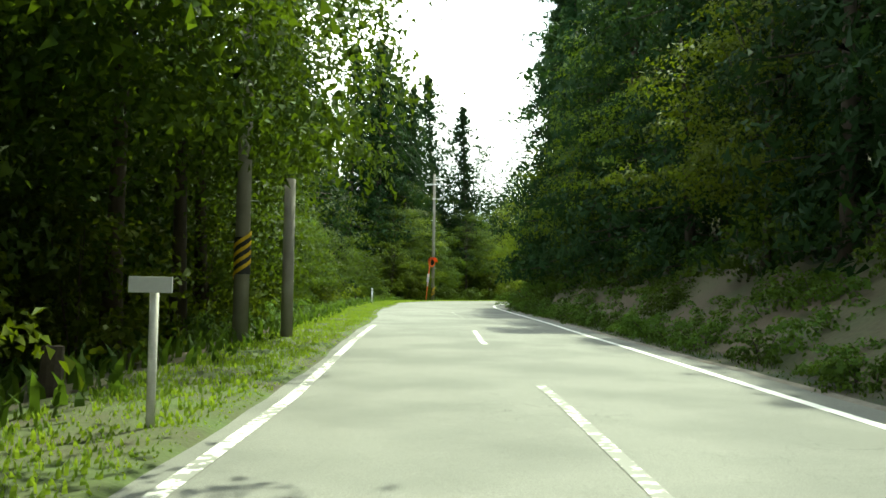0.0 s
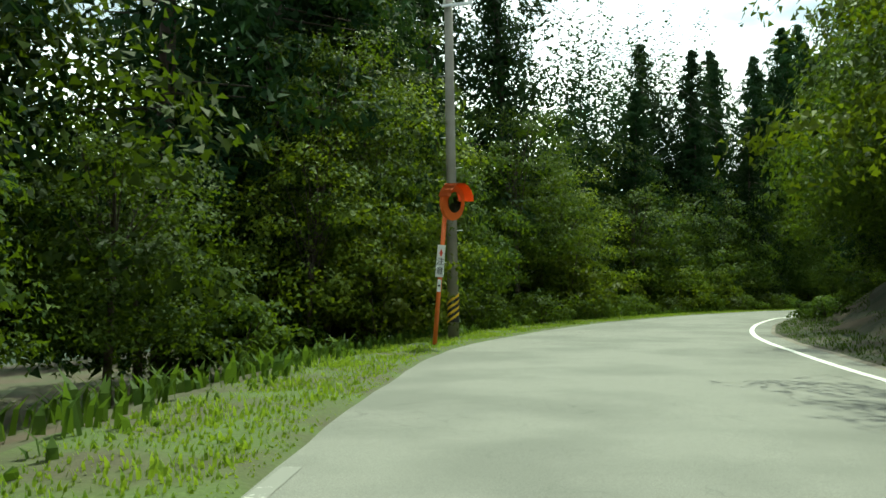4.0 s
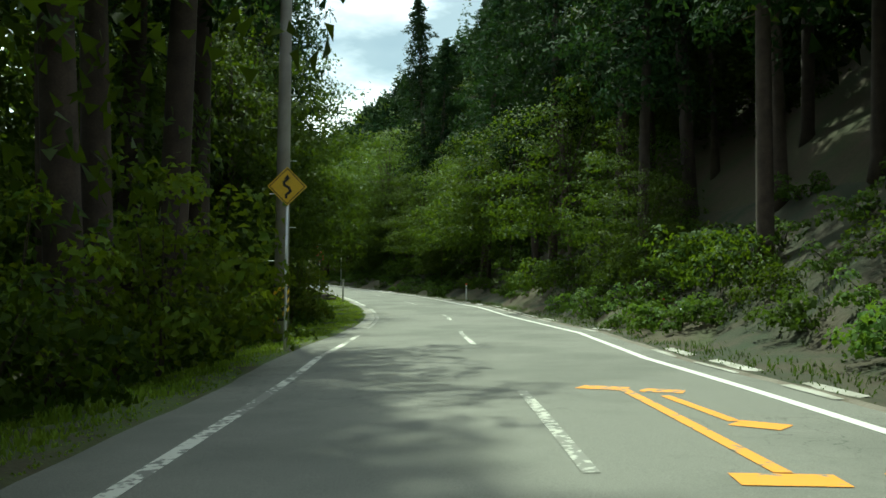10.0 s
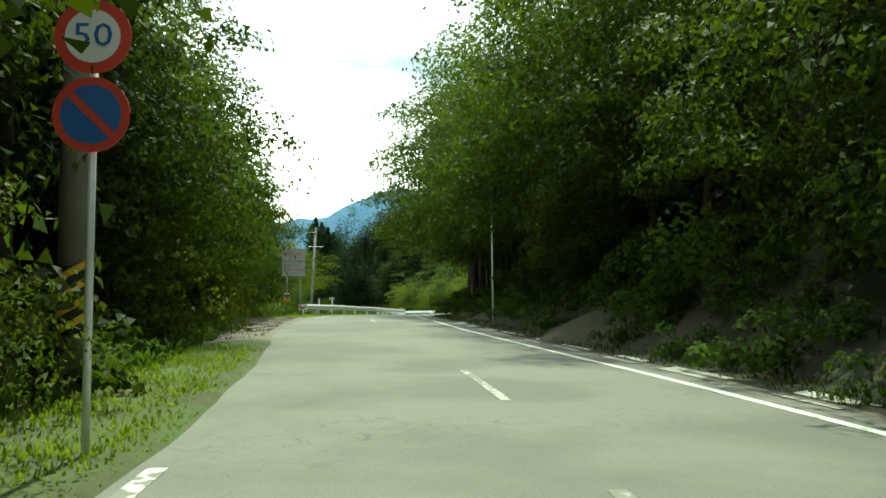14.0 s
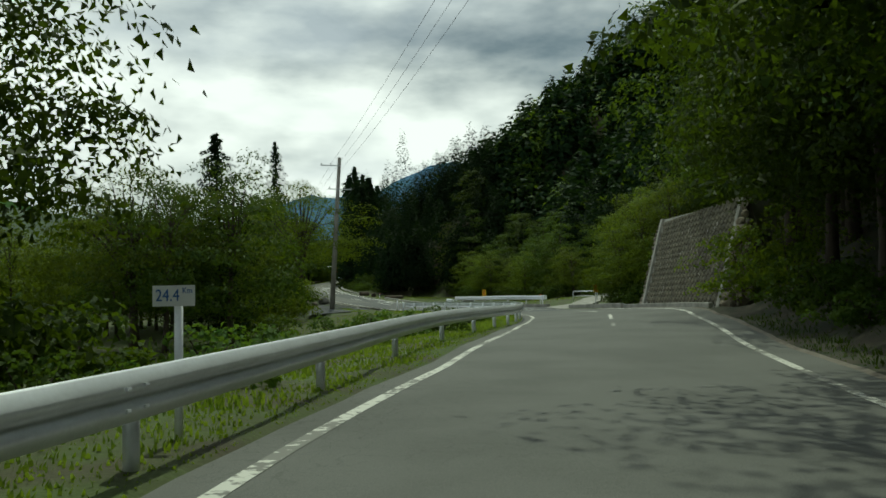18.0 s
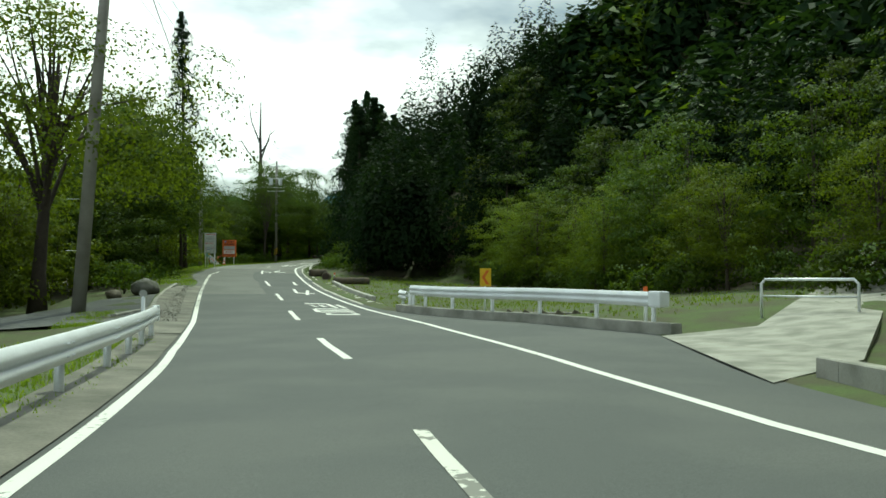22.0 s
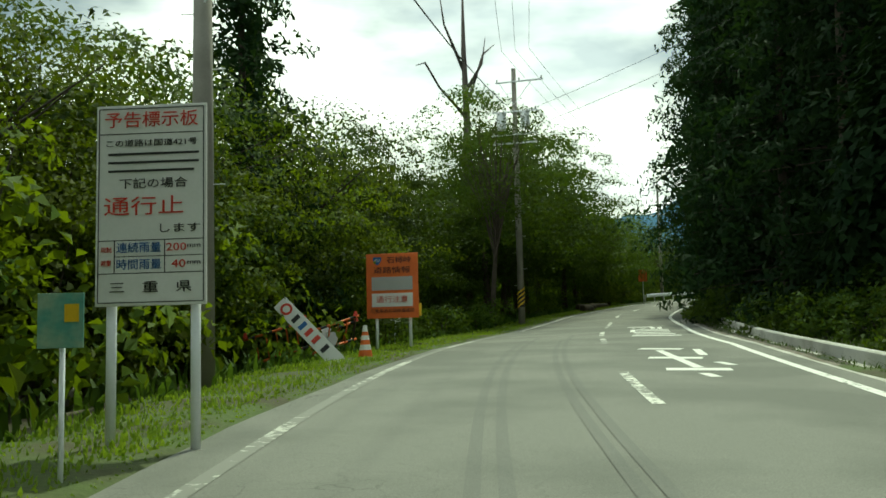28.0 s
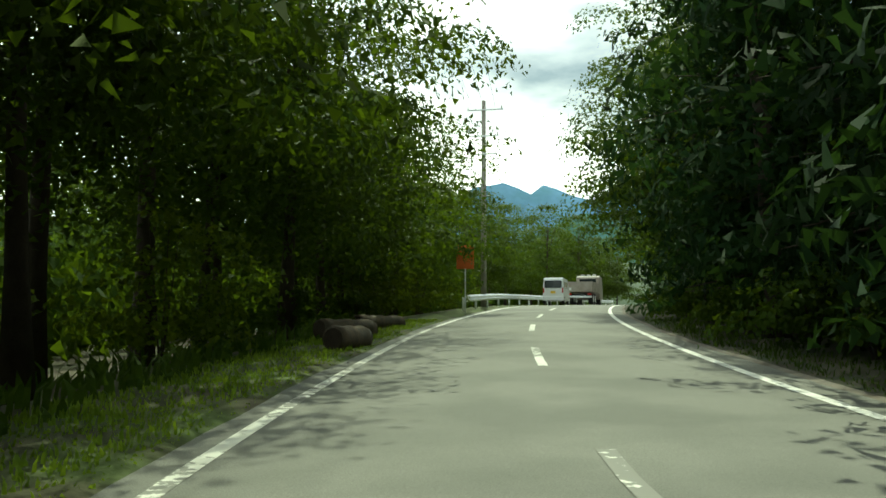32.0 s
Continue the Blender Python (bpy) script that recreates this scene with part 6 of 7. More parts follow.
# side road on the left and driveway on the right
sv = np.linspace(0, 1, 12)
bm = bmesh.new()
rows_ = []
for u in sv:
    a = spot(351.5 + 14.5 * u, -3.45 - 0.2 * u, 0.03)
    b = spot(349 + 15 * u, -5.4 - 0.4 * u - 4.5 * (1 - u), 0.03 + float(land(349 + 15 * u, -5.8 - 4.5 * (1 - u))))
    rows_.append((bm.verts.new(a), bm.verts.new(b)))
for q, w in zip(rows_, rows_[1:]):
    bm.faces.new((q[0], w[0], w[1], q[1]))
tagged(part("side_road", bm, ASPHALT_NEW), "dark asphalt of a narrow side road", "road", kind="structure")
DRIVE = [(333.9, 5.6, 341.6, 8.2), (336.0, 8.5, 341.0, 10.2), (339.5, 12.0, 343.6, 13.2), (345, 17.5, 348.5, 17.8), (351, 23, 354, 22.5)]
bm = bmesh.new()
rows_ = []
for a, b, c, d in DRIVE:
    low = 0.06 if b < 6 else 0.0
    ha, hc = max(0.0, float(land(a, b))) - low, max(0.0, float(land(c, d))) - low
    rows_.append((bm.verts.new(spot(a, b, ha + 0.05)), bm.verts.new(spot(c, d, hc + 0.05)), bm.verts.new(spot(c, d + 0.05, hc - 0.4)), bm.verts.new(spot(a, b - 0.05, ha - 0.4))))
for q, w in zip(rows_, rows_[1:]):
    for i in range(4):
        bm.faces.new((q[i], q[(i + 1) % 4], w[(i + 1) % 4], w[i]))
bmesh.ops.subdivide_edges(bm, edges=bm.edges[:], cuts=2)
tagged(part("driveway", bm, CONCRETE), "pale concrete driveway that climbs from the road", "driveway", kind="structure")
e = thing("handrail", spot(341.6, 12.0, float(land(341.6, 12.0))), heading(342) - 55, "low steel pipe handrail at the driveway's edge", "handrail")
part("rail", tube([(-1.1, 0, -0.3), (-1.1, 0, 0.7), (-1.0, 0, 0.8), (1.0, 0, 0.8), (1.1, 0, 0.7), (1.1, 0, -0.3)], 0.035, 10), GALVANISED, e, smooth=True)
part("lower_rail", tube([(-1.1, 0, 0.4), (1.1, 0, 0.4)], 0.025, 8), GALVANISED, e, smooth=True)
# masonry of the ditch behind the white rail
e = thing("ditch_wall", spot(348, 10.5, -0.25), heading(348) - 20, "low masonry wall of a ditch behind the rail", "wall", kind="structure")
part("core", box(9.0, 0.4, 0.75, (0, 0.25, 0.05), 0.02), CONCRETE, e)
stone_me = None
for r in range(3):
    for c in range(18):
        if stone_me is None:
            bm = box(0.44, 0.12, 0.2, (0, 0, 0), 0.03, pose(0, 0, 0, 0, 30, 0))
            st = part("stone", bm, BLOCK, e)
            stone_me = st.data
        else:
            st = mesh_part("stone", stone_me, e)
        st.location = (-4.3 + 0.5 * c + 0.25 * (r % 2), 0.02, -0.15 + 0.24 * r)

# ---- rocks and logs ----
def rock(name, s0, d0, size, label, seed, mat=STONE, sink=0.1):
    bm = bmesh.new()
    bmesh.ops.create_icosphere(bm, subdivisions=3, radius=1.0)
    for v in bm.verts:
        k = 1 + 0.22 * noise.noise(v.co * 1.3 + Vector((seed, 0, 0))) + 0.08 * noise.noise(v.co * 4 + Vector((0, seed, 0)))
        v.co = Vector((v.co.x * size[0], v.co.y * size[1], v.co.z * size[2])) * k
    ob = part(name, bm, mat, None, smooth=True)
    ob.matrix_world = pose(*(ground_at(s0, d0) + Vector((0, 0, size[2] - sink))), 0, 0, seed * 47)
    return tagged(ob, label, "rock", "boulders")


BOULDER = material("dark_boulder", (0.15, 0.145, 0.13), 0.9, vary=0.3, second=(0.08, 0.085, 0.06), grain=3, fine=25, bump=0.7)
rock("boulder", 366.6, -4.15, (0.75, 0.5, 0.42), "large rounded dark grey boulder beside the side road", 1, BOULDER)
rock("boulder", 365.4, -5.4, (0.42, 0.35, 0.26), "pale rounded boulder on the grass", 2)
for i, (a, b) in enumerate(((151.5, 6.3), (152.6, 6.6), (150.2, 6.2))):
    rock("rock", a, b, (0.32, 0.25, 0.2), "pale rock at the foot of the bank", 3 + i)
rock("sand_heap", 150.9, 5.7, (1.3, 0.9, 0.12), "small heap of pale sand beside the asphalt", 7, CONCRETE_PALE, 0.05)
rock("rock", 214.6, -3.3, (0.3, 0.22, 0.2), "pale rounded stone in the grass", 9)


def log(s0, d0, length, radius, turn, label, lift=0.0):
    e = thing("log", ground_at(s0, d0) + Vector((0, 0, radius * 0.9 + lift)), heading(s0) + turn, label, "log", "logs")
    n = 9
    bm = tube([(x, 0.03 * math.sin(3 * x), 0) for x in np.linspace(-length / 2, length / 2, n)], [radius * (1 + 0.08 * math.sin(k * 2.1)) for k in range(n)], 14)
    part("bark", bm, LOG, e, smooth=True)
    for x in (-1, 1):
        part("cut_end", disc(radius * 0.82, 0.015, (x * (length / 2 + 0.004), 0.03 * math.sin(1.5 * x * length), 0), pose(0, 0, 0, 0, 90, 0), 14), BARK_CEDAR, e, "pale cut end of the log")


log(379.3, 7.2, 2.3, 0.24, 12, "long grey log lying in the clearing")
log(385.6, 6.2, 1.1, 0.28, 75, "short thick log beside the kerb")
log(389.6, 5.9, 1.3, 0.3, 20, "two mossy logs lying beside the gutter")
log(368, 12.5, 1.6, 0.22, 10, "old log lying in the grass")
log(210.6, -3.4, 1.6, 0.13, 20, "thin log lying at the forest edge")
log(213.4, -3.6, 1.9, 0.17, 35, "old log lying at the forest edge")
log(211.8, -4.6, 1.5, 0.15, -10, "rotten log at the forest edge")
log(456.0, -2.65, 1.5, 0.25, 75, "thick sawn log lying in the grass")
log(459.5, -3.4, 1.9, 0.25, 60, "grey log lying in the grass")
log(464.0, -3.4, 2.2, 0.22, 65, "grey log lying in the grass")

# ---- retaining wall with stone flanks ----
a0, a1 = spot(309.3, 5.55, -0.05), spot(321.0, 5.65, -0.05)
along = (a1 - a0)
length = along.length
along.normalize()
out_n = Vector((-along.y, along.x, 0))           # towards the road
if (spot(316, 0) - a0).dot(out_n) < 0:
    out_n = -out_n
HIGH, BACK = 4.9, 0.26
wall = thing("retaining_wall", a0, math.degrees(math.atan2(along.y, along.x)), "leaning retaining wall of square concrete blocks set on their corners", "wall", kind="structure")
flip = 1 if (wall.matrix_world.to_3x3() @ Vector((0, 1, 0))).dot(out_n) > 0 else -1


def wall_top(x):
    return HIGH * (0.93 + 0.07 * x / length)


def lean_at(z):
    return -flip * BACK * z


bm = bmesh.new()
xs = np.linspace(0, length, 14)
fr = [(bm.verts.new((x, lean_at(-0.3), -0.3)), bm.verts.new((x, lean_at(wall_top(x)), wall_top(x))), bm.verts.new((x, lean_at(wall_top(x)) - flip * 1.4, wall_top(x))), bm.verts.new((x, -flip * 2.6, -0.3))) for x in xs]
for q, w in zip(fr, fr[1:]):
    for i in range(4):
        bm.faces.new((q[i], w[i], w[(i + 1) % 4], q[(i + 1) % 4]))
bm.faces.new(fr[0])
bm.faces.new(fr[-1][::-1])
part("backing", bm, CONCRETE, wall)
tilt = math.atan(BACK)
unit_w = 0.56
bm = bmesh.new()
h = unit_w / 2 * 0.95
pts_o = [(-h, 0), (0, -h), (h, 0), (0, h)]
pts_i = [(x * 0.88, z * 0.88) for x, z in pts_o]
vo = [bm.verts.new((x, -flip * 0.05, z)) for x, z in pts_o]
vm_ = [bm.verts.new((x, flip * 0.035, z)) for x, z in pts_o]
vi = [bm.verts.new((x, flip * 0.075, z)) for x, z in pts_i]
for i in range(4):
    j = (i + 1) % 4
    bm.faces.new((vo[i], vo[j], vm_[j], vm_[i]))
    bm.faces.new((vm_[i], vm_[j], vi[j], vi[i]))
bm.faces.new(vi)
for sx in (-1, 1):        # raised rib along the two upper edges
    box(0.22, 0.05, 0.035, (sx * 0.095, flip * 0.09, 0.085), 0, pose(0, 0, 0, 0, sx * 45, 0), bm)
bmesh.ops.recalc_face_normals(bm, faces=bm.faces[:])
first = part("block", bm, BLOCK, wall)
blk, spare, count = first.data, [], 0
rows_n = int(wall_top(0) / (unit_w / 2))
for r in range(rows_n):
    z = unit_w / 2 * (r + 1)
    for x in np.arange(unit_w / 2 + (unit_w / 2 if r % 2 else 0), length - unit_w / 2, unit_w):
        m4 = Matrix.Translation((x, lean_at(z) + flip * 0.02, z)) @ Matrix.Rotation(flip * tilt, 4, "X")
        if count == 0:
            first.matrix_local = m4
        elif count < 300:
            mesh_part("block", blk, wall).matrix_local = m4
        else:
            spare.append(m4)
        count += 1
if spare:
    bm = bmesh.new()
    for m4 in spare:
        k = len(bm.verts)
        bm.from_mesh(blk)
        bm.verts.ensure_lookup_table()
        bmesh.ops.transform(bm, matrix=m4, verts=bm.verts[k:])
    tagged(part("blocks", bm, BLOCK, wall), kind="stuff")
for x in (-0.2, length + 0.2):
    z1 = wall_top(min(max(x, 0), length)) + 0.05
    bm = bmesh.new()
    g = [[bm.verts.new((x + dx, lean_at(z) + flip * y, z)) for dx, y in ((-0.2, 0.14), (0.2, 0.14), (0.2, -0.3), (-0.2, -0.3))] for z in (-0.3, z1)]
    for i in range(4):
        bm.faces.new((g[0][i], g[0][(i + 1) % 4], g[1][(i + 1) % 4], g[1][i]))
    bm.faces.new(g[1])
    bmesh.ops.recalc_face_normals(bm, faces=bm.faces[:])
    part("pilaster", bm, CONCRETE, wall, "smooth concrete pilaster at the end of the wall")
cobbles = []
for side_x, away in ((-0.45, -1), (length + 0.45, 1)):
    fine = 1.0 if away < 0 else 0.72
    for r in range(int(16 / fine)):
        z = 0.15 + 0.34 * fine * r
        for c in range(5 if away < 0 else 11):
            x = side_x + away * (0.2 + fine * (0.38 * c + 0.19 * (r % 2))) + rng.uniform(-0.06, 0.06)
            if z > 4.6 - (0.9 if away < 0 else 0.62) * c * fine:
                continue
            if len(cobbles) < 4:
                bm = bmesh.new()
                bmesh.ops.create_icosphere(bm, subdivisions=2, radius=0.17)
                for v in bm.verts:
                    v.co *= 1 + 0.6 * noise.noise(v.co * 6 + Vector((9.0 * len(cobbles), 0, 0))) + 0.3 * noise.noise(v.co * 15)
                ob = part("stone", bm, STONE, wall)
                cobbles.append(ob.data)
            else:
                ob = mesh_part("stone", cobbles[int(rng.integers(4))], wall)
            ob.matrix_local = Matrix.Translation((x, lean_at(z) + flip * rng.uniform(-0.02, 0.06) - flip * 0.1 * c, z)) @ pose(0, 0, 0, *rng.uniform(0, 360, 3)) @ Matrix.Diagonal((*(fine * rng.uniform(0.7, 1.3, 3)), 1))
    bm = bmesh.new()
    x0, x1 = sorted((side_x, side_x + away * (2.0 if away < 0 else 2.7)))
    q = [bm.verts.new(p) for p in ((x0, lean_at(0) - flip * 0.1, -0.3), (x1, lean_at(0) - flip * 0.1, -0.3), (x1, lean_at(4.3) - flip * 0.2, 4.3 if away > 0 and x1 < length + 1 else (4.6 if away < 0 else 1.8)), (x0, lean_at(4.3) - flip * 0.2, 4.6 if away > 0 else 1.8))]
    bm.faces.new(q)
    bmesh.ops.solidify(bm, geom=bm.faces[:], thickness=-0.4)
    part("flank_backing", bm, SOIL, wall)

LIME = material("lime_streak", (0.55, 0.54, 0.5), 0.9, vary=0.2, second=(0.35, 0.34, 0.3), grain=9, fine=40, bump=0.1)
for k in range(46):
    x, z, ln = rng.uniform(1.0, length - 0.6), rng.uniform(0.8, wall_top(0) - 0.5), rng.uniform(0.14, 0.42)
    bm = bmesh.new()
    bend = rng.uniform(-0.05, 0.05)
    bm.faces.new([bm.verts.new((x + dx, lean_at(z + dz) + flip * 0.122, z + dz)) for dx, dz in ((-0.012, 0), (0.03, 0.01), (0.02 + bend, -ln * 0.6), (0.012 + bend * 2, -ln), (bend, -ln * 0.7))])
    part("lime_stain", bm, LIME, wall, "pale lime streak")

# ---- signs near the end ----
e = at_road("rainfall_notice", 400.8, -2.78, "white rain-closure notice with red and black writing on two posts", "road sign")
e.scale = (1.02, 1, 0.87)
for x in (-0.36, 0.36):
    part("post", tube([(x, 0.03, -0.4), (x, 0.03, 2.2)], 0.042, 12), WHITE_STEEL, e, smooth=True)
bd = plate(0.95, 2.0, 0.03, (0, -0.03, 2.4), WHITE, e, "board", 0.01)
Y = -0.05
for w, z in ((0.9, 3.365), (0.9, 3.11), (0.9, 2.045), (0.9, 1.72), (0.9, 1.435)):
    plate(w, 0.008, 0.004, (0, Y + 0.004, z), DARK, bd, "rule", 0.0)
plate(0.76, 0.006, 0.004, (0.07, Y + 0.004, 1.885), DARK, bd, "rule", 0.0)
for x, z, h in ((-0.45, 2.4, 1.93), (0.45, 2.4, 1.93), (-0.31, 1.882, 0.325), (0.12, 1.882, 0.325)):
    plate(0.008, h, 0.004, (x, Y + 0.004, z), DARK, bd, "rule", 0.0)
for txt, size, x, z, mat, w in (("予告標示板", 0.17, 0, 3.24, RED, 0.8), ("この道路は国道421号", 0.075, 0, 3.01, DARK, 0.78), ("下記の場合", 0.11, 0.02, 2.6, DARK, 0.58),
                                ("通行止", 0.2, -0.06, 2.37, RED, 0.68), ("します", 0.1, 0.24, 2.15, DARK, 0.34), ("連続雨量", 0.11, -0.1, 1.965, BLUE, 0.38), ("時間雨量", 0.11, -0.1, 1.8, BLUE, 0.38),
                                ("200", 0.11, 0.22, 1.965, RED, 0.17), ("mm", 0.07, 0.37, 1.98, DARK, 0.11), ("40", 0.11, 0.24, 1.8, RED, 0.12), ("mm", 0.07, 0.37, 1.815, DARK, 0.11), ("規制", 0.06, -0.38, 1.95, RED, 0.09), ("雨量", 0.06, -0.38, 1.82, RED, 0.09), ("三　重　県", 0.12, 0, 1.575, DARK, 0.7)):
    writing(txt, size, (x, Y, z), mat, bd, w)
bars([(0.02, 2.905, 0.78, 0.022, Y + 0.002), (0.02, 2.82, 0.78, 0.022, Y + 0.002), (0.0, 2.735, 0.74, 0.022, Y + 0.002)], DARK, bd)
e = at_road("small_poster_sign", 399.3, -2.8, "small faded green poster on a thin white post", "sign")
part("post", tube([(0, 0, -0.3), (0, 0, 1.05)], 0.02, 8), WHITE_STEEL, e, smooth=True)
TEAL = material("faded_teal_print", (0.12, 0.33, 0.27), 0.6, vary=0.2, second=(0.3, 0.42, 0.3), grain=6, fine=30, bump=0.02)
pl = plate(0.32, 0.37, 0.012, (0, -0.03, 1.13), TEAL, e, "panel", 0.003)
plate(0.1, 0.12, 0.004, (0.08, -0.04, 1.18), YELLOW, pl, "print", 0.0)
e = at_road("road_information_sign", 416.6, -3.45, "orange road information board with a grey display on two posts", "road sign")
for x in (-0.46, 0.46):
    part("post", tube([(x, 0.05, -0.4), (x, 0.05, 1.4)], 0.045, 12), GALVANISED, e, smooth=True)
bd = plate(1.42, 1.74, 0.06, (0, -0.03, 1.72), ORANGE, e, "board", 0.01)
Y = -0.068
plate(1.12, 0.36, 0.01, (0, Y, 1.78), GREY_SHEET, bd, "display", 0.0, "blank grey display strip")
plate(1.12, 0.36, 0.01, (0, Y, 1.34), WHITE, bd, "white_strip", 0.0)
writing("通行注意", 0.2, (0, Y - 0.012, 1.34), RED, bd, 0.86)
writing("石榑峠", 0.19, (0.2, Y - 0.008, 2.4), DARK, bd, 0.66)
writing("道路情報", 0.19, (0.0, Y - 0.008, 2.13), DARK, bd, 1.0)
writing("三重県桑名建設事務所", 0.11, (0, Y - 0.008, 1.04), DARK, bd, 1.2)
bm = bmesh.new()
bm.faces.new([bm.verts.new((-0.4 + x, Y - 0.004, 2.4 + z)) for x, z in ((-0.11, 0.1), (-0.12, 0.02), (-0.05, -0.09), (0, -0.12), (0.05, -0.09), (0.12, 0.02), (0.11, 0.1))])
sh = part("route_shield", bm, BLUE, bd)
writing("421", 0.1, (-0.4, Y - 0.01, 2.4), WHITE, sh, 0.15)
part("side_box", box(0.05, 0.12, 0.34, (0.735, 0.05, 1.06), 0.008), YELLOW, e, "narrow yellow box behind the board's edge")
e = at_road("number_sign", 420.6, -4.4, "small white sign on a thin post in the weeds", "sign")
part("post", tube([(0, 0, -0.3), (0, 0, 0.75)], 0.02, 8), WHITE_STEEL, e, smooth=True)
pl = plate(0.36, 0.2, 0.015, (0, -0.03, 0.85), WHITE, e, "panel", 0.003)
writing("No.1", 0.13, (0, -0.042, 0.85), DARK, pl, 0.26)
# pile of barriers and boards
e = at_road("leaning_board", 411.6, -4.2, "faded white board with red stripes leaning in the grass", "board")
t = pose(0, 0, 0, -20, -42, 20)
bd = part("panel", box(0.34, 0.03, 1.9, (0, 0, 0.66), 0.005, t), WHITE, e)
at_board = lambda x, z: Vector((0, 0, 0.66)) + t @ Vector((x, -0.02, z))
part("ring", disc(0.13, 0.006, at_board(0, 0.72), t @ FACE, 20), RED, bd, "red ring of a faded sign")
part("ring_field", disc(0.08, 0.01, at_board(0, 0.72), t @ FACE, 20), WHITE, bd)
for z, m in ((0.42, DARK), (0.2, BLUE), (0.0, RED), (-0.22, RED), (-0.5, DARK)):
    part("line_of_writing", box(0.2, 0.006, 0.1, at_board(0, z), 0.0, t), m, bd)


def barrier(s0, d0, turn, tip, label):
    e = at_road("pipe_barrier", s0, d0, label, "barrier", "fallen barriers", turn)
    r = pose(0, 0, 0.25, tip, -16, 0)
    for z in (0.0, 0.75):
        bar = part("long_pipe", tube([r @ Vector((-0.8, 0, z)), r @ Vector((0.8, 0, z))], 0.028, 8), ORANGE, e, smooth=True)
        for x in np.arange(-0.65, 0.8, 0.4):
            part("black_band", tube([r @ Vector((x, 0, z)), r @ Vector((x + 0.16, 0, z))], 0.031, 8), DARK, bar)
    for x in np.arange(-0.72, 0.8, 0.24):
        part("upright", tube([r @ Vector((x, 0, 0)), r @ Vector((x, 0, 0.75))], 0.016, 6), BARK_CEDAR if int(x * 10) % 2 else ORANGE, e, smooth=True)
    for x in (-0.7, 0.7):
        part("lamp", disc(0.06, 0.12, r @ Vector((x, 0, 0.86)), None, 12, None, 0.03), RED, e, "red warning lamp")


barrier(414.4, -4.6, 40, 40, "orange and black pipe barrier fallen in the weeds")
barrier(415.6, -5.0, 46, 48, "orange and black pipe barrier fallen in the weeds")
barrier(413.2, -5.4, 30, 36, "orange and black pipe barrier fallen in the weeds")
e = at_road("fallen_round_sign", 414.1, -4.6, "back of a round grey sign leaning on the barriers", "sign", "", 15)
part("disc", disc(0.32, 0.02, (0, 0, 0.5), pose(0, 0, 0, 58, 0, 0), 32), GREY_SHEET, e)
for x in (-0.08, 0.08):
    part("rib", box(0.03, 0.5, 0.02, (x, -0.02, 0.525), 0.0, pose(0, 0, 0, -32, 0, 0)), GALVANISED, e)
e = at_road("traffic_cone", 412.5, -3.2, "dirty orange and white striped traffic cone in the grass", "cone")
part("base", box(0.36, 0.36, 0.05, (0, 0, 0.025), 0.01), ORANGE, e)
cuts = [0.05, 0.2, 0.32, 0.42, 0.52, 0.6, 0.74]
for i, (a, b) in enumerate(zip(cuts, cuts[1:])):
    ra, rb = (0.15 * (1 - c / 0.85) + 0.02 for c in (a, b))
    part("cone_band", disc(ra, b - a, (0, 0, (a + b) / 2), None, 18, None, rb), WHITE if i % 2 else ORANGE, e, smooth=False)
e = at_road("flag_sign", 478, -2.5, "orange sign on a thin post beside the bend", "sign")
part("post", tube([(0, 0, -0.3), (0, 0, 2.2)], 0.03, 8), GALVANISED, e, smooth=True)
plate(0.8, 1.1, 0.03, (0, -0.04, 2.6), ORANGE, e, "panel", 0.01)

# ---- dead tree ----
e = thing("dead_tree", ground_at(449, -9.2), 30, "bare dead tree with broken grey limbs above the woods", "tree")
e.scale = (1, 1, 1.13)
DEAD = material("dead_wood", (0.13, 0.11, 0.1), 0.95, vary=0.3, grain=3, fine=20, bump=0.7)
bm = tube([(0, 0, -0.5), (0.1, 0, 6), (0.5, 0.1, 12), (0.3, 0, 16.5), (0.5, 0.2, 20.5)], [0.4, 0.32, 0.25, 0.17, 0.05], 10)
part("trunk", bm, DEAD, e, smooth=True)
for z, pts in ((13, [(2.2, 0.3, 16.6), (3.3, 0.4, 17.4)]), (12.4, [(-1.6, 0.2, 14.0), (-3.0, -0.2, 15.2), (-3.6, 0, 15.0)]), (15, [(-0.9, 0.5, 18), (-1.4, 0.3, 20)]), (14, [(1.2, -0.8, 15.6), (1.4, -1, 17.2)]), (11, [(1.5, 0.6, 11.6), (2.6, 0.2, 11.4)])):
    part("limb", tube([(0.4, 0, z)] + pts, [0.13] + [0.07] * (len(pts) - 1) + [0.02], 6), DEAD, e, smooth=True)


# ---- road writing, worn white bars ----
def road_bars(name, bars_, width, label, mat):
    """Strokes of road writing: (s0, d0, s1, d1) from end to end."""
    mid = spot(bars_[0][0], bars_[0][1])
    e = thing(name, mid, 0, label, "road marking", kind="structure")
    for s0, d0, s1, d1 in bars_:
        a, b = Vector((s0, d0)), Vector((s1, d1))
        w = (b - a).normalized()
        cross = abs(w.y) > abs(w.x)
        n = Vector((-w.y, w.x)) * ((0.24 if cross else 0.085) * width)
        u = np.linspace(0, 1, 4)
        v = []
        for k in u:
            for sg in (-1, 1):
                q = a.lerp(b, k) + n * sg
                v.append(np.array(spots(q.x, q.y, float(road_h(q.y, q.x)) + 0.007)[0]) - np.array(mid))
        f = [(2 * i, 2 * i + 1, 2 * i + 3, 2 * i + 2) for i in range(3)]
        mesh_part("stroke", mesh_from("stroke", np.array(v), np.array(f), [mat]), e)


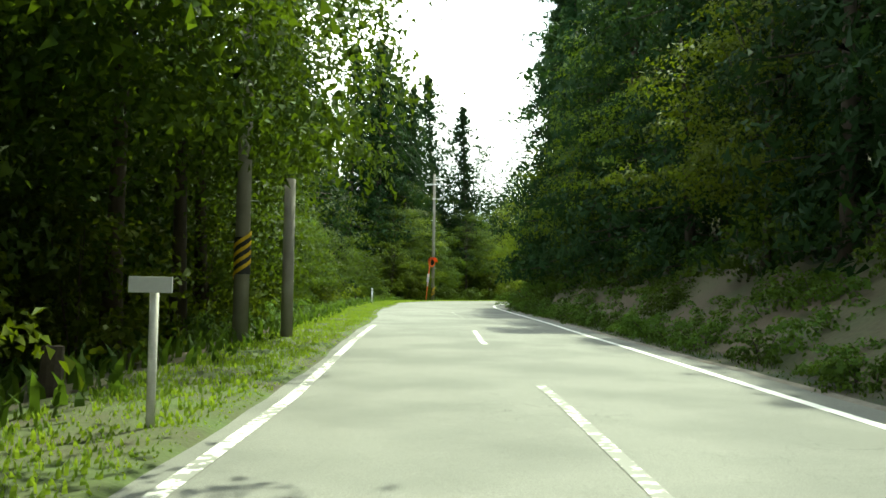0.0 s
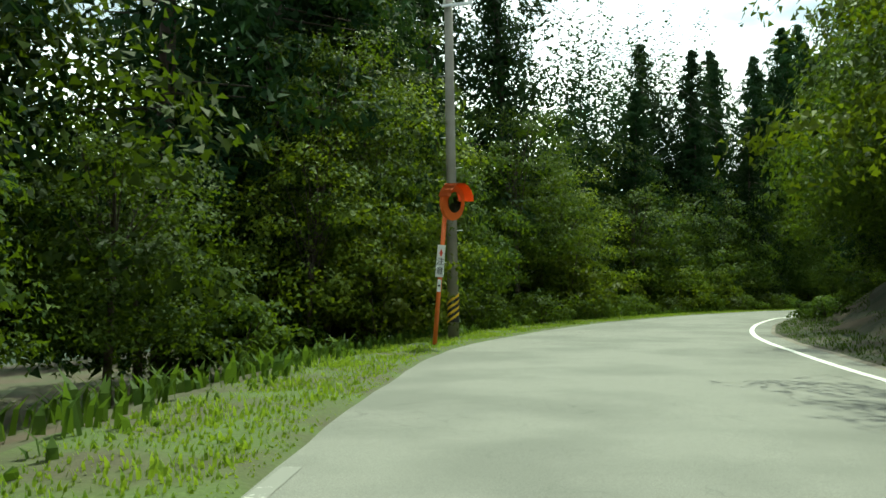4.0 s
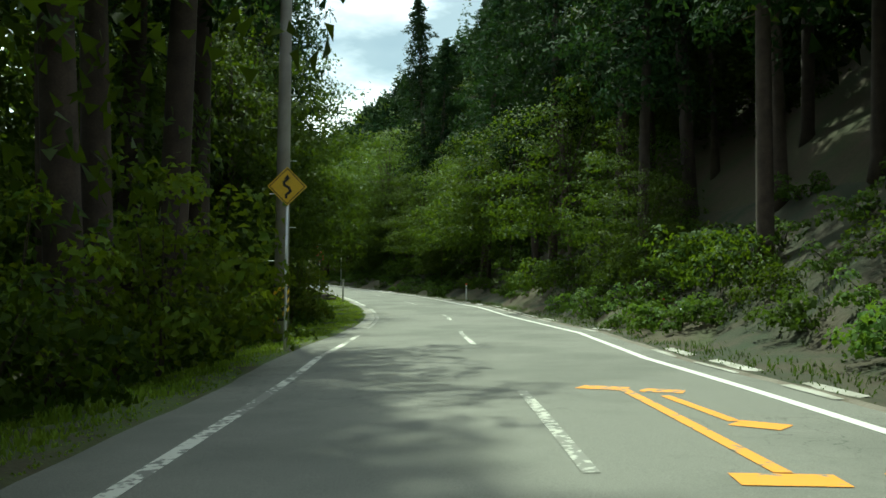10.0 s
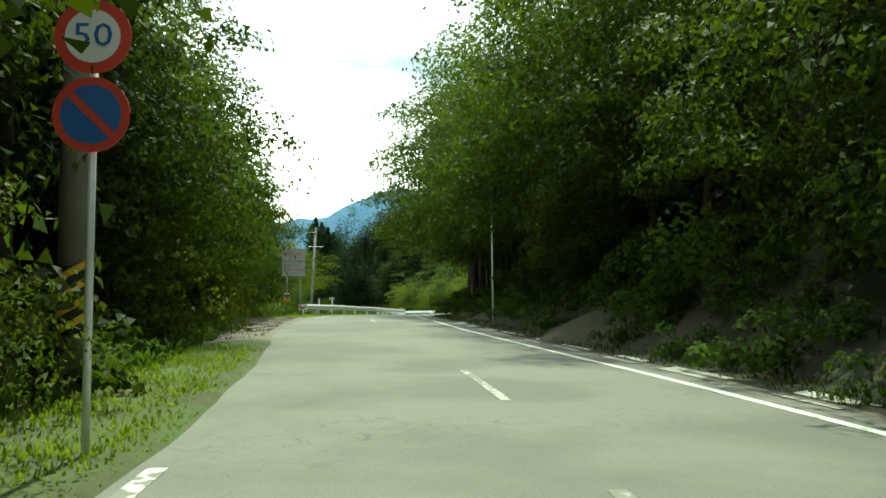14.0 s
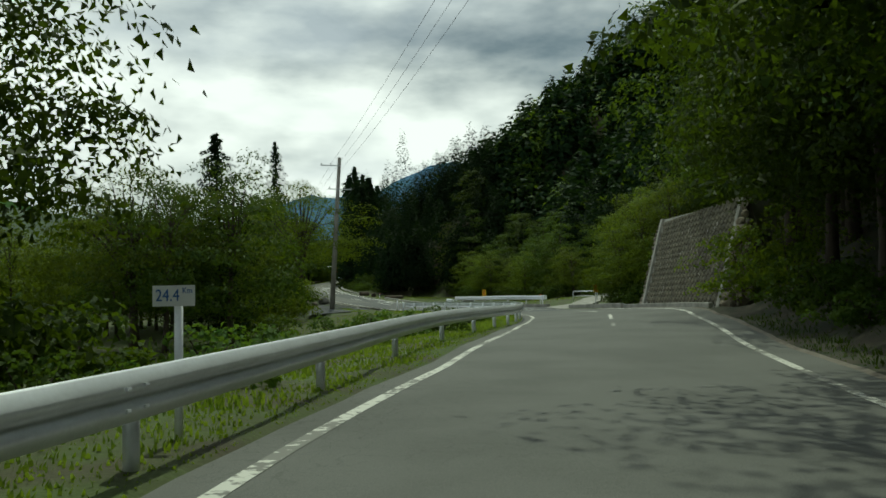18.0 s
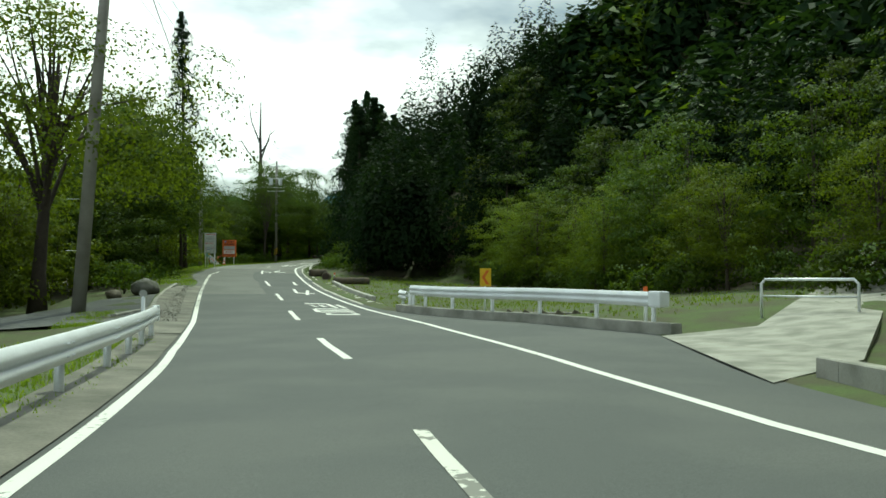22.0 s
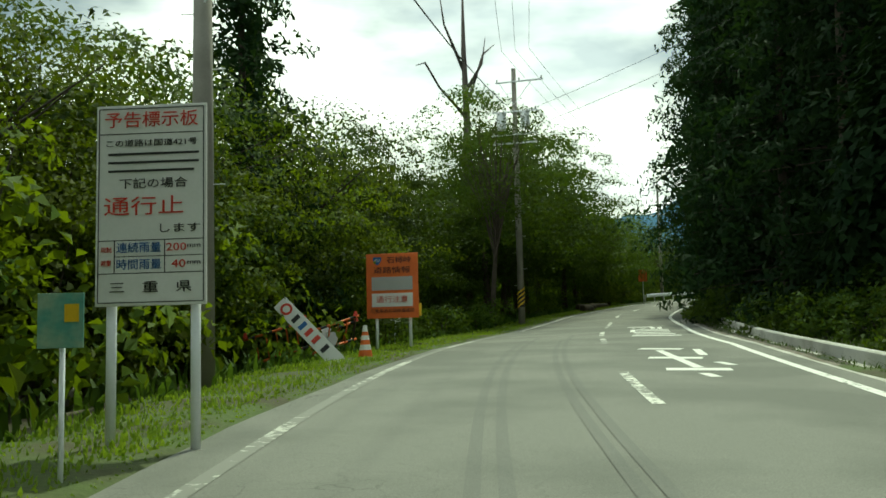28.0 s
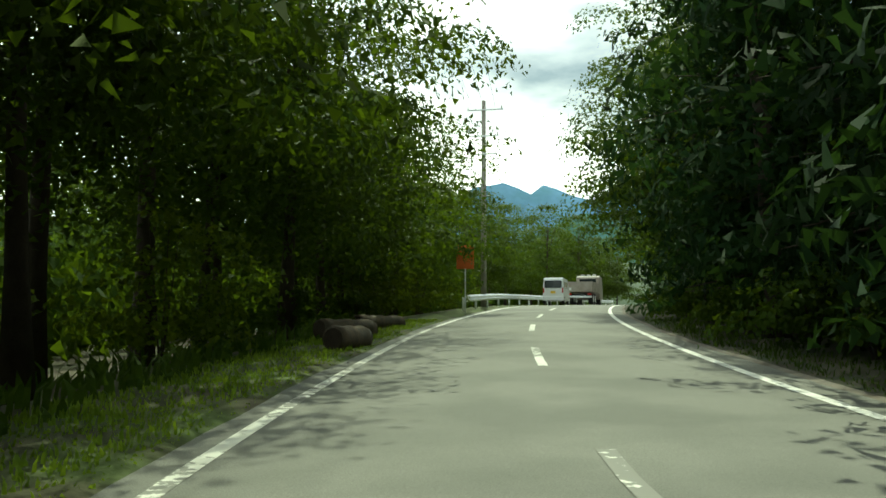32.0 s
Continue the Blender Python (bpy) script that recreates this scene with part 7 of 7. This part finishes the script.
road_bars("road_lettering", [(360.1, 2.42, 360.0, 3.32), (359.9, 3.3, 357.15, 3.3), (359.25, 2.9, 357.7, 2.95), (359.1, 2.56, 358.6, 2.62), (358.1, 2.55, 357.75, 2.64), (359.45, 3.62, 357.05, 3.62),
                             (356.45, 2.38, 356.2, 3.62), (355.4, 2.33, 355.1, 3.58), (356.3, 2.34, 354.4, 2.24), (354.4, 2.25, 354.35, 3.5), (353.6, 2.48, 352.8, 2.35), (352.8, 2.32, 352.75, 3.4), (353.6, 3.3, 352.9, 3.35)], 1.0, "worn white road lettering on dark asphalt", PAINT)
road_bars("road_lettering", [(372.0, 3.1, 368.3, 2.95), (368.3, 2.95, 368.1, 3.8), (371.0, 3.75, 366.8, 3.3)], 1.0, "white road lettering on dark asphalt", PAINT)
road_bars("road_lettering", [(379.8, 3.6, 376.0, 3.55)], 1.0, "single white stroke on dark asphalt", PAINT)
road_bars("road_lettering", [(396.2, 3.2, 393.3, 2.75), (393.25, 2.74, 393.15, 3.6), (393.2, 2.0, 392.9, 2.12), (393.2, 2.33, 392.1, 2.47), (392.6, 2.15, 392.2, 2.2)], 1.0, "white road lettering on the asphalt", PAINT)
road_bars("road_lettering", [(413.2, 2.75, 412.9, 3.62), (410.2, 2.66, 410.0, 3.6), (407.55, 2.62, 407.45, 3.6), (412.5, 3.1, 407.8, 3.17), (412.8, 3.9, 410.8, 3.75), (409.0, 3.68, 408.3, 3.8), (406.8, 3.06, 406.2, 3.12)], 1.0, "white road lettering on the asphalt", PAINT)
road_bars("road_lettering", [(427.7, 2.65, 427.6, 3.5), (427.6, 3.48, 425.8, 3.6), (426.8, 3.15, 426.1, 3.27), (426.6, 2.86, 426.3, 2.92), (427.3, 3.8, 425.5, 3.8), (424.95, 2.86, 424.9, 4.1), (424.9, 2.9, 422.9, 2.93),
                             (423.9, 2.95, 423.8, 4.1), (422.6, 2.95, 422.5, 4.1), (421.4, 3.0, 421.3, 4.2), (420.3, 2.9, 420.1, 4.3)], 1.0, "white road lettering on the asphalt", PAINT)
road_bars("road_lettering", [(167.4, 1.75, 167.1, 2.3), (167.1, 2.25, 162.0, 2.3), (167.0, 2.45, 166.8, 2.95), (166.4, 2.6, 164.4, 2.75), (164.3, 2.72, 164.0, 3.1), (161.8, 1.9, 161.75, 2.6), (161.8, 2.95, 161.7, 3.6)], 0.8, "worn orange road lettering on the asphalt", PAINT_ORANGE)


# ---- vehicles ahead ----
def wheel(parent, x, y, r, w):
    tyre = part("tyre", disc(r, w, (x, y, r), pose(0, 0, 0, 0, 90, 0), 24), DARK, parent)
    part("rim", disc(r * 0.62, w + 0.01, (x, y, r), pose(0, 0, 0, 0, 90, 0), 16), GALVANISED, tyre)


def shell(profile, half, name, mat, parent, taper=0.04, label=""):
    """A body drawn by its side profile (y, z), with sides that lean in towards the top."""
    bm = bmesh.new()
    zmax = max(z for _, z in profile)
    g = [[bm.verts.new((sx * (half - taper * z / zmax), y, z)) for y, z in profile] for sx in (-1, 1)]
    n = len(profile)
    for i in range(n):
        j = (i + 1) % n
        bm.faces.new((g[0][i], g[0][j], g[1][j], g[1][i]))
    bm.faces.new(g[0][::-1])
    bm.faces.new(g[1])
    bmesh.ops.recalc_face_normals(bm, faces=bm.faces[:])
    bmesh.ops.bevel(bm, geom=bm.edges[:], offset=0.04, segments=2, affect="EDGES")
    return part(name, bm, mat, parent, label)


CAR_PAINT = material("white_car_paint", (0.72, 0.73, 0.73), 0.25, vary=0.03, bump=0)
GLASS = material("dark_car_glass", (0.02, 0.025, 0.028), 0.06, vary=0.05, bump=0)
LAMP_RED = material("red_lamp_lens", (0.45, 0.02, 0.02), 0.2, vary=0.05, bump=0)
van = thing("van", spot(500, -0.35, 0.02), heading(500), "small white van driving ahead on the road", "van")
body = shell([(-1.68, 0.25), (-1.7, 0.95), (-1.6, 1.72), (-1.5, 1.82), (1.0, 1.8), (1.25, 1.25), (1.68, 1.0), (1.7, 0.3)], 0.74, "body", CAR_PAINT, van, 0.09)
part("rear_window", box(1.16, 0.02, 0.5, (0, -1.665, 1.36), 0.05, pose(0, 0, 0, -7, 0, 0)), GLASS, body, "dark rear window")
part("bumper", box(1.44, 0.14, 0.3, (0, -1.68, 0.4), 0.05), CAR_PAINT, body)
part("number_plate", box(0.33, 0.012, 0.16, (0, -1.725, 0.82), 0.004), YELLOW, body)
part("garnish", box(0.7, 0.02, 0.05, (0, -1.72, 0.98), 0.01), GALVANISED, body)
for x in (-0.64, 0.64):
    part("tail_lamp", box(0.09, 0.03, 0.34, (x, -1.705, 0.95), 0.015), LAMP_RED, body)
    part("side_window", box(0.012, 1.7, 0.42, (x * 1.072, -0.3, 1.36), 0.02), GLASS, body)
    part("wing_mirror", box(0.16, 0.1, 0.18, (x * 1.32, 0.95, 1.15), 0.03), CAR_PAINT, body)
for x in (-0.64, 0.64):
    for y in (-1.12, 1.15):
        wheel(van, x, y, 0.28, 0.17)
truck = thing("dump_truck", spot(514, -0.2, 0.02), heading(514), "grey dump truck driving ahead of the van", "truck")
TRUCK = material("faded_truck_paint", (0.33, 0.3, 0.26), 0.6, vary=0.15, second=(0.24, 0.2, 0.17), grain=2, fine=20, bump=0.05)
part("chassis", box(0.9, 6.0, 0.22, (0, 0.2, 0.75), 0.02), DARK, truck)
bed = part("bed", box(2.1, 3.9, 0.12, (0, -0.9, 1.05), 0.02), TRUCK, truck)
for x in (-1.02, 1.02):
    part("side_board", box(0.06, 3.9, 0.75, (x, -0.9, 1.45), 0.01), TRUCK, bed)
    for y in (-2.4, -1.4, -0.4, 0.6):
        part("rib", box(0.05, 0.08, 0.75, (x * 1.04, y, 1.45), 0.01), TRUCK, bed)
gate = part("tailgate", box(2.1, 0.06, 0.75, (0, -2.86, 1.45), 0.01), TRUCK, bed)
for x in (-0.7, 0, 0.7):
    part("rib", box(0.08, 0.05, 0.7, (x, -2.9, 1.45), 0.01), TRUCK, gate)
cab = shell([(1.3, 0.7), (1.3, 2.4), (1.5, 2.55), (2.7, 2.5), (3.1, 1.6), (3.15, 0.5), (1.6, 0.5)], 1.03, "cab", TRUCK, truck)
part("rear_window", box(1.4, 0.02, 0.45, (0, 1.29, 2.05), 0.03), GLASS, cab)
for x in (-0.5, 0, 0.5):
    part("roof_lamp", box(0.3, 0.2, 0.12, (x, 1.7, 2.62), 0.03), GREY_SHEET, cab)
part("rear_bumper", box(2.0, 0.1, 0.16, (0, -2.8, 0.6), 0.02), WHITE_STEEL, truck)
for x in (-0.8, 0.8):
    part("tail_lamp", box(0.3, 0.04, 0.12, (x, -2.87, 0.82), 0.01), LAMP_RED, truck)
    for y in (-1.9, -0.9, 2.3):
        wheel(truck, x, y, 0.45, 0.36)
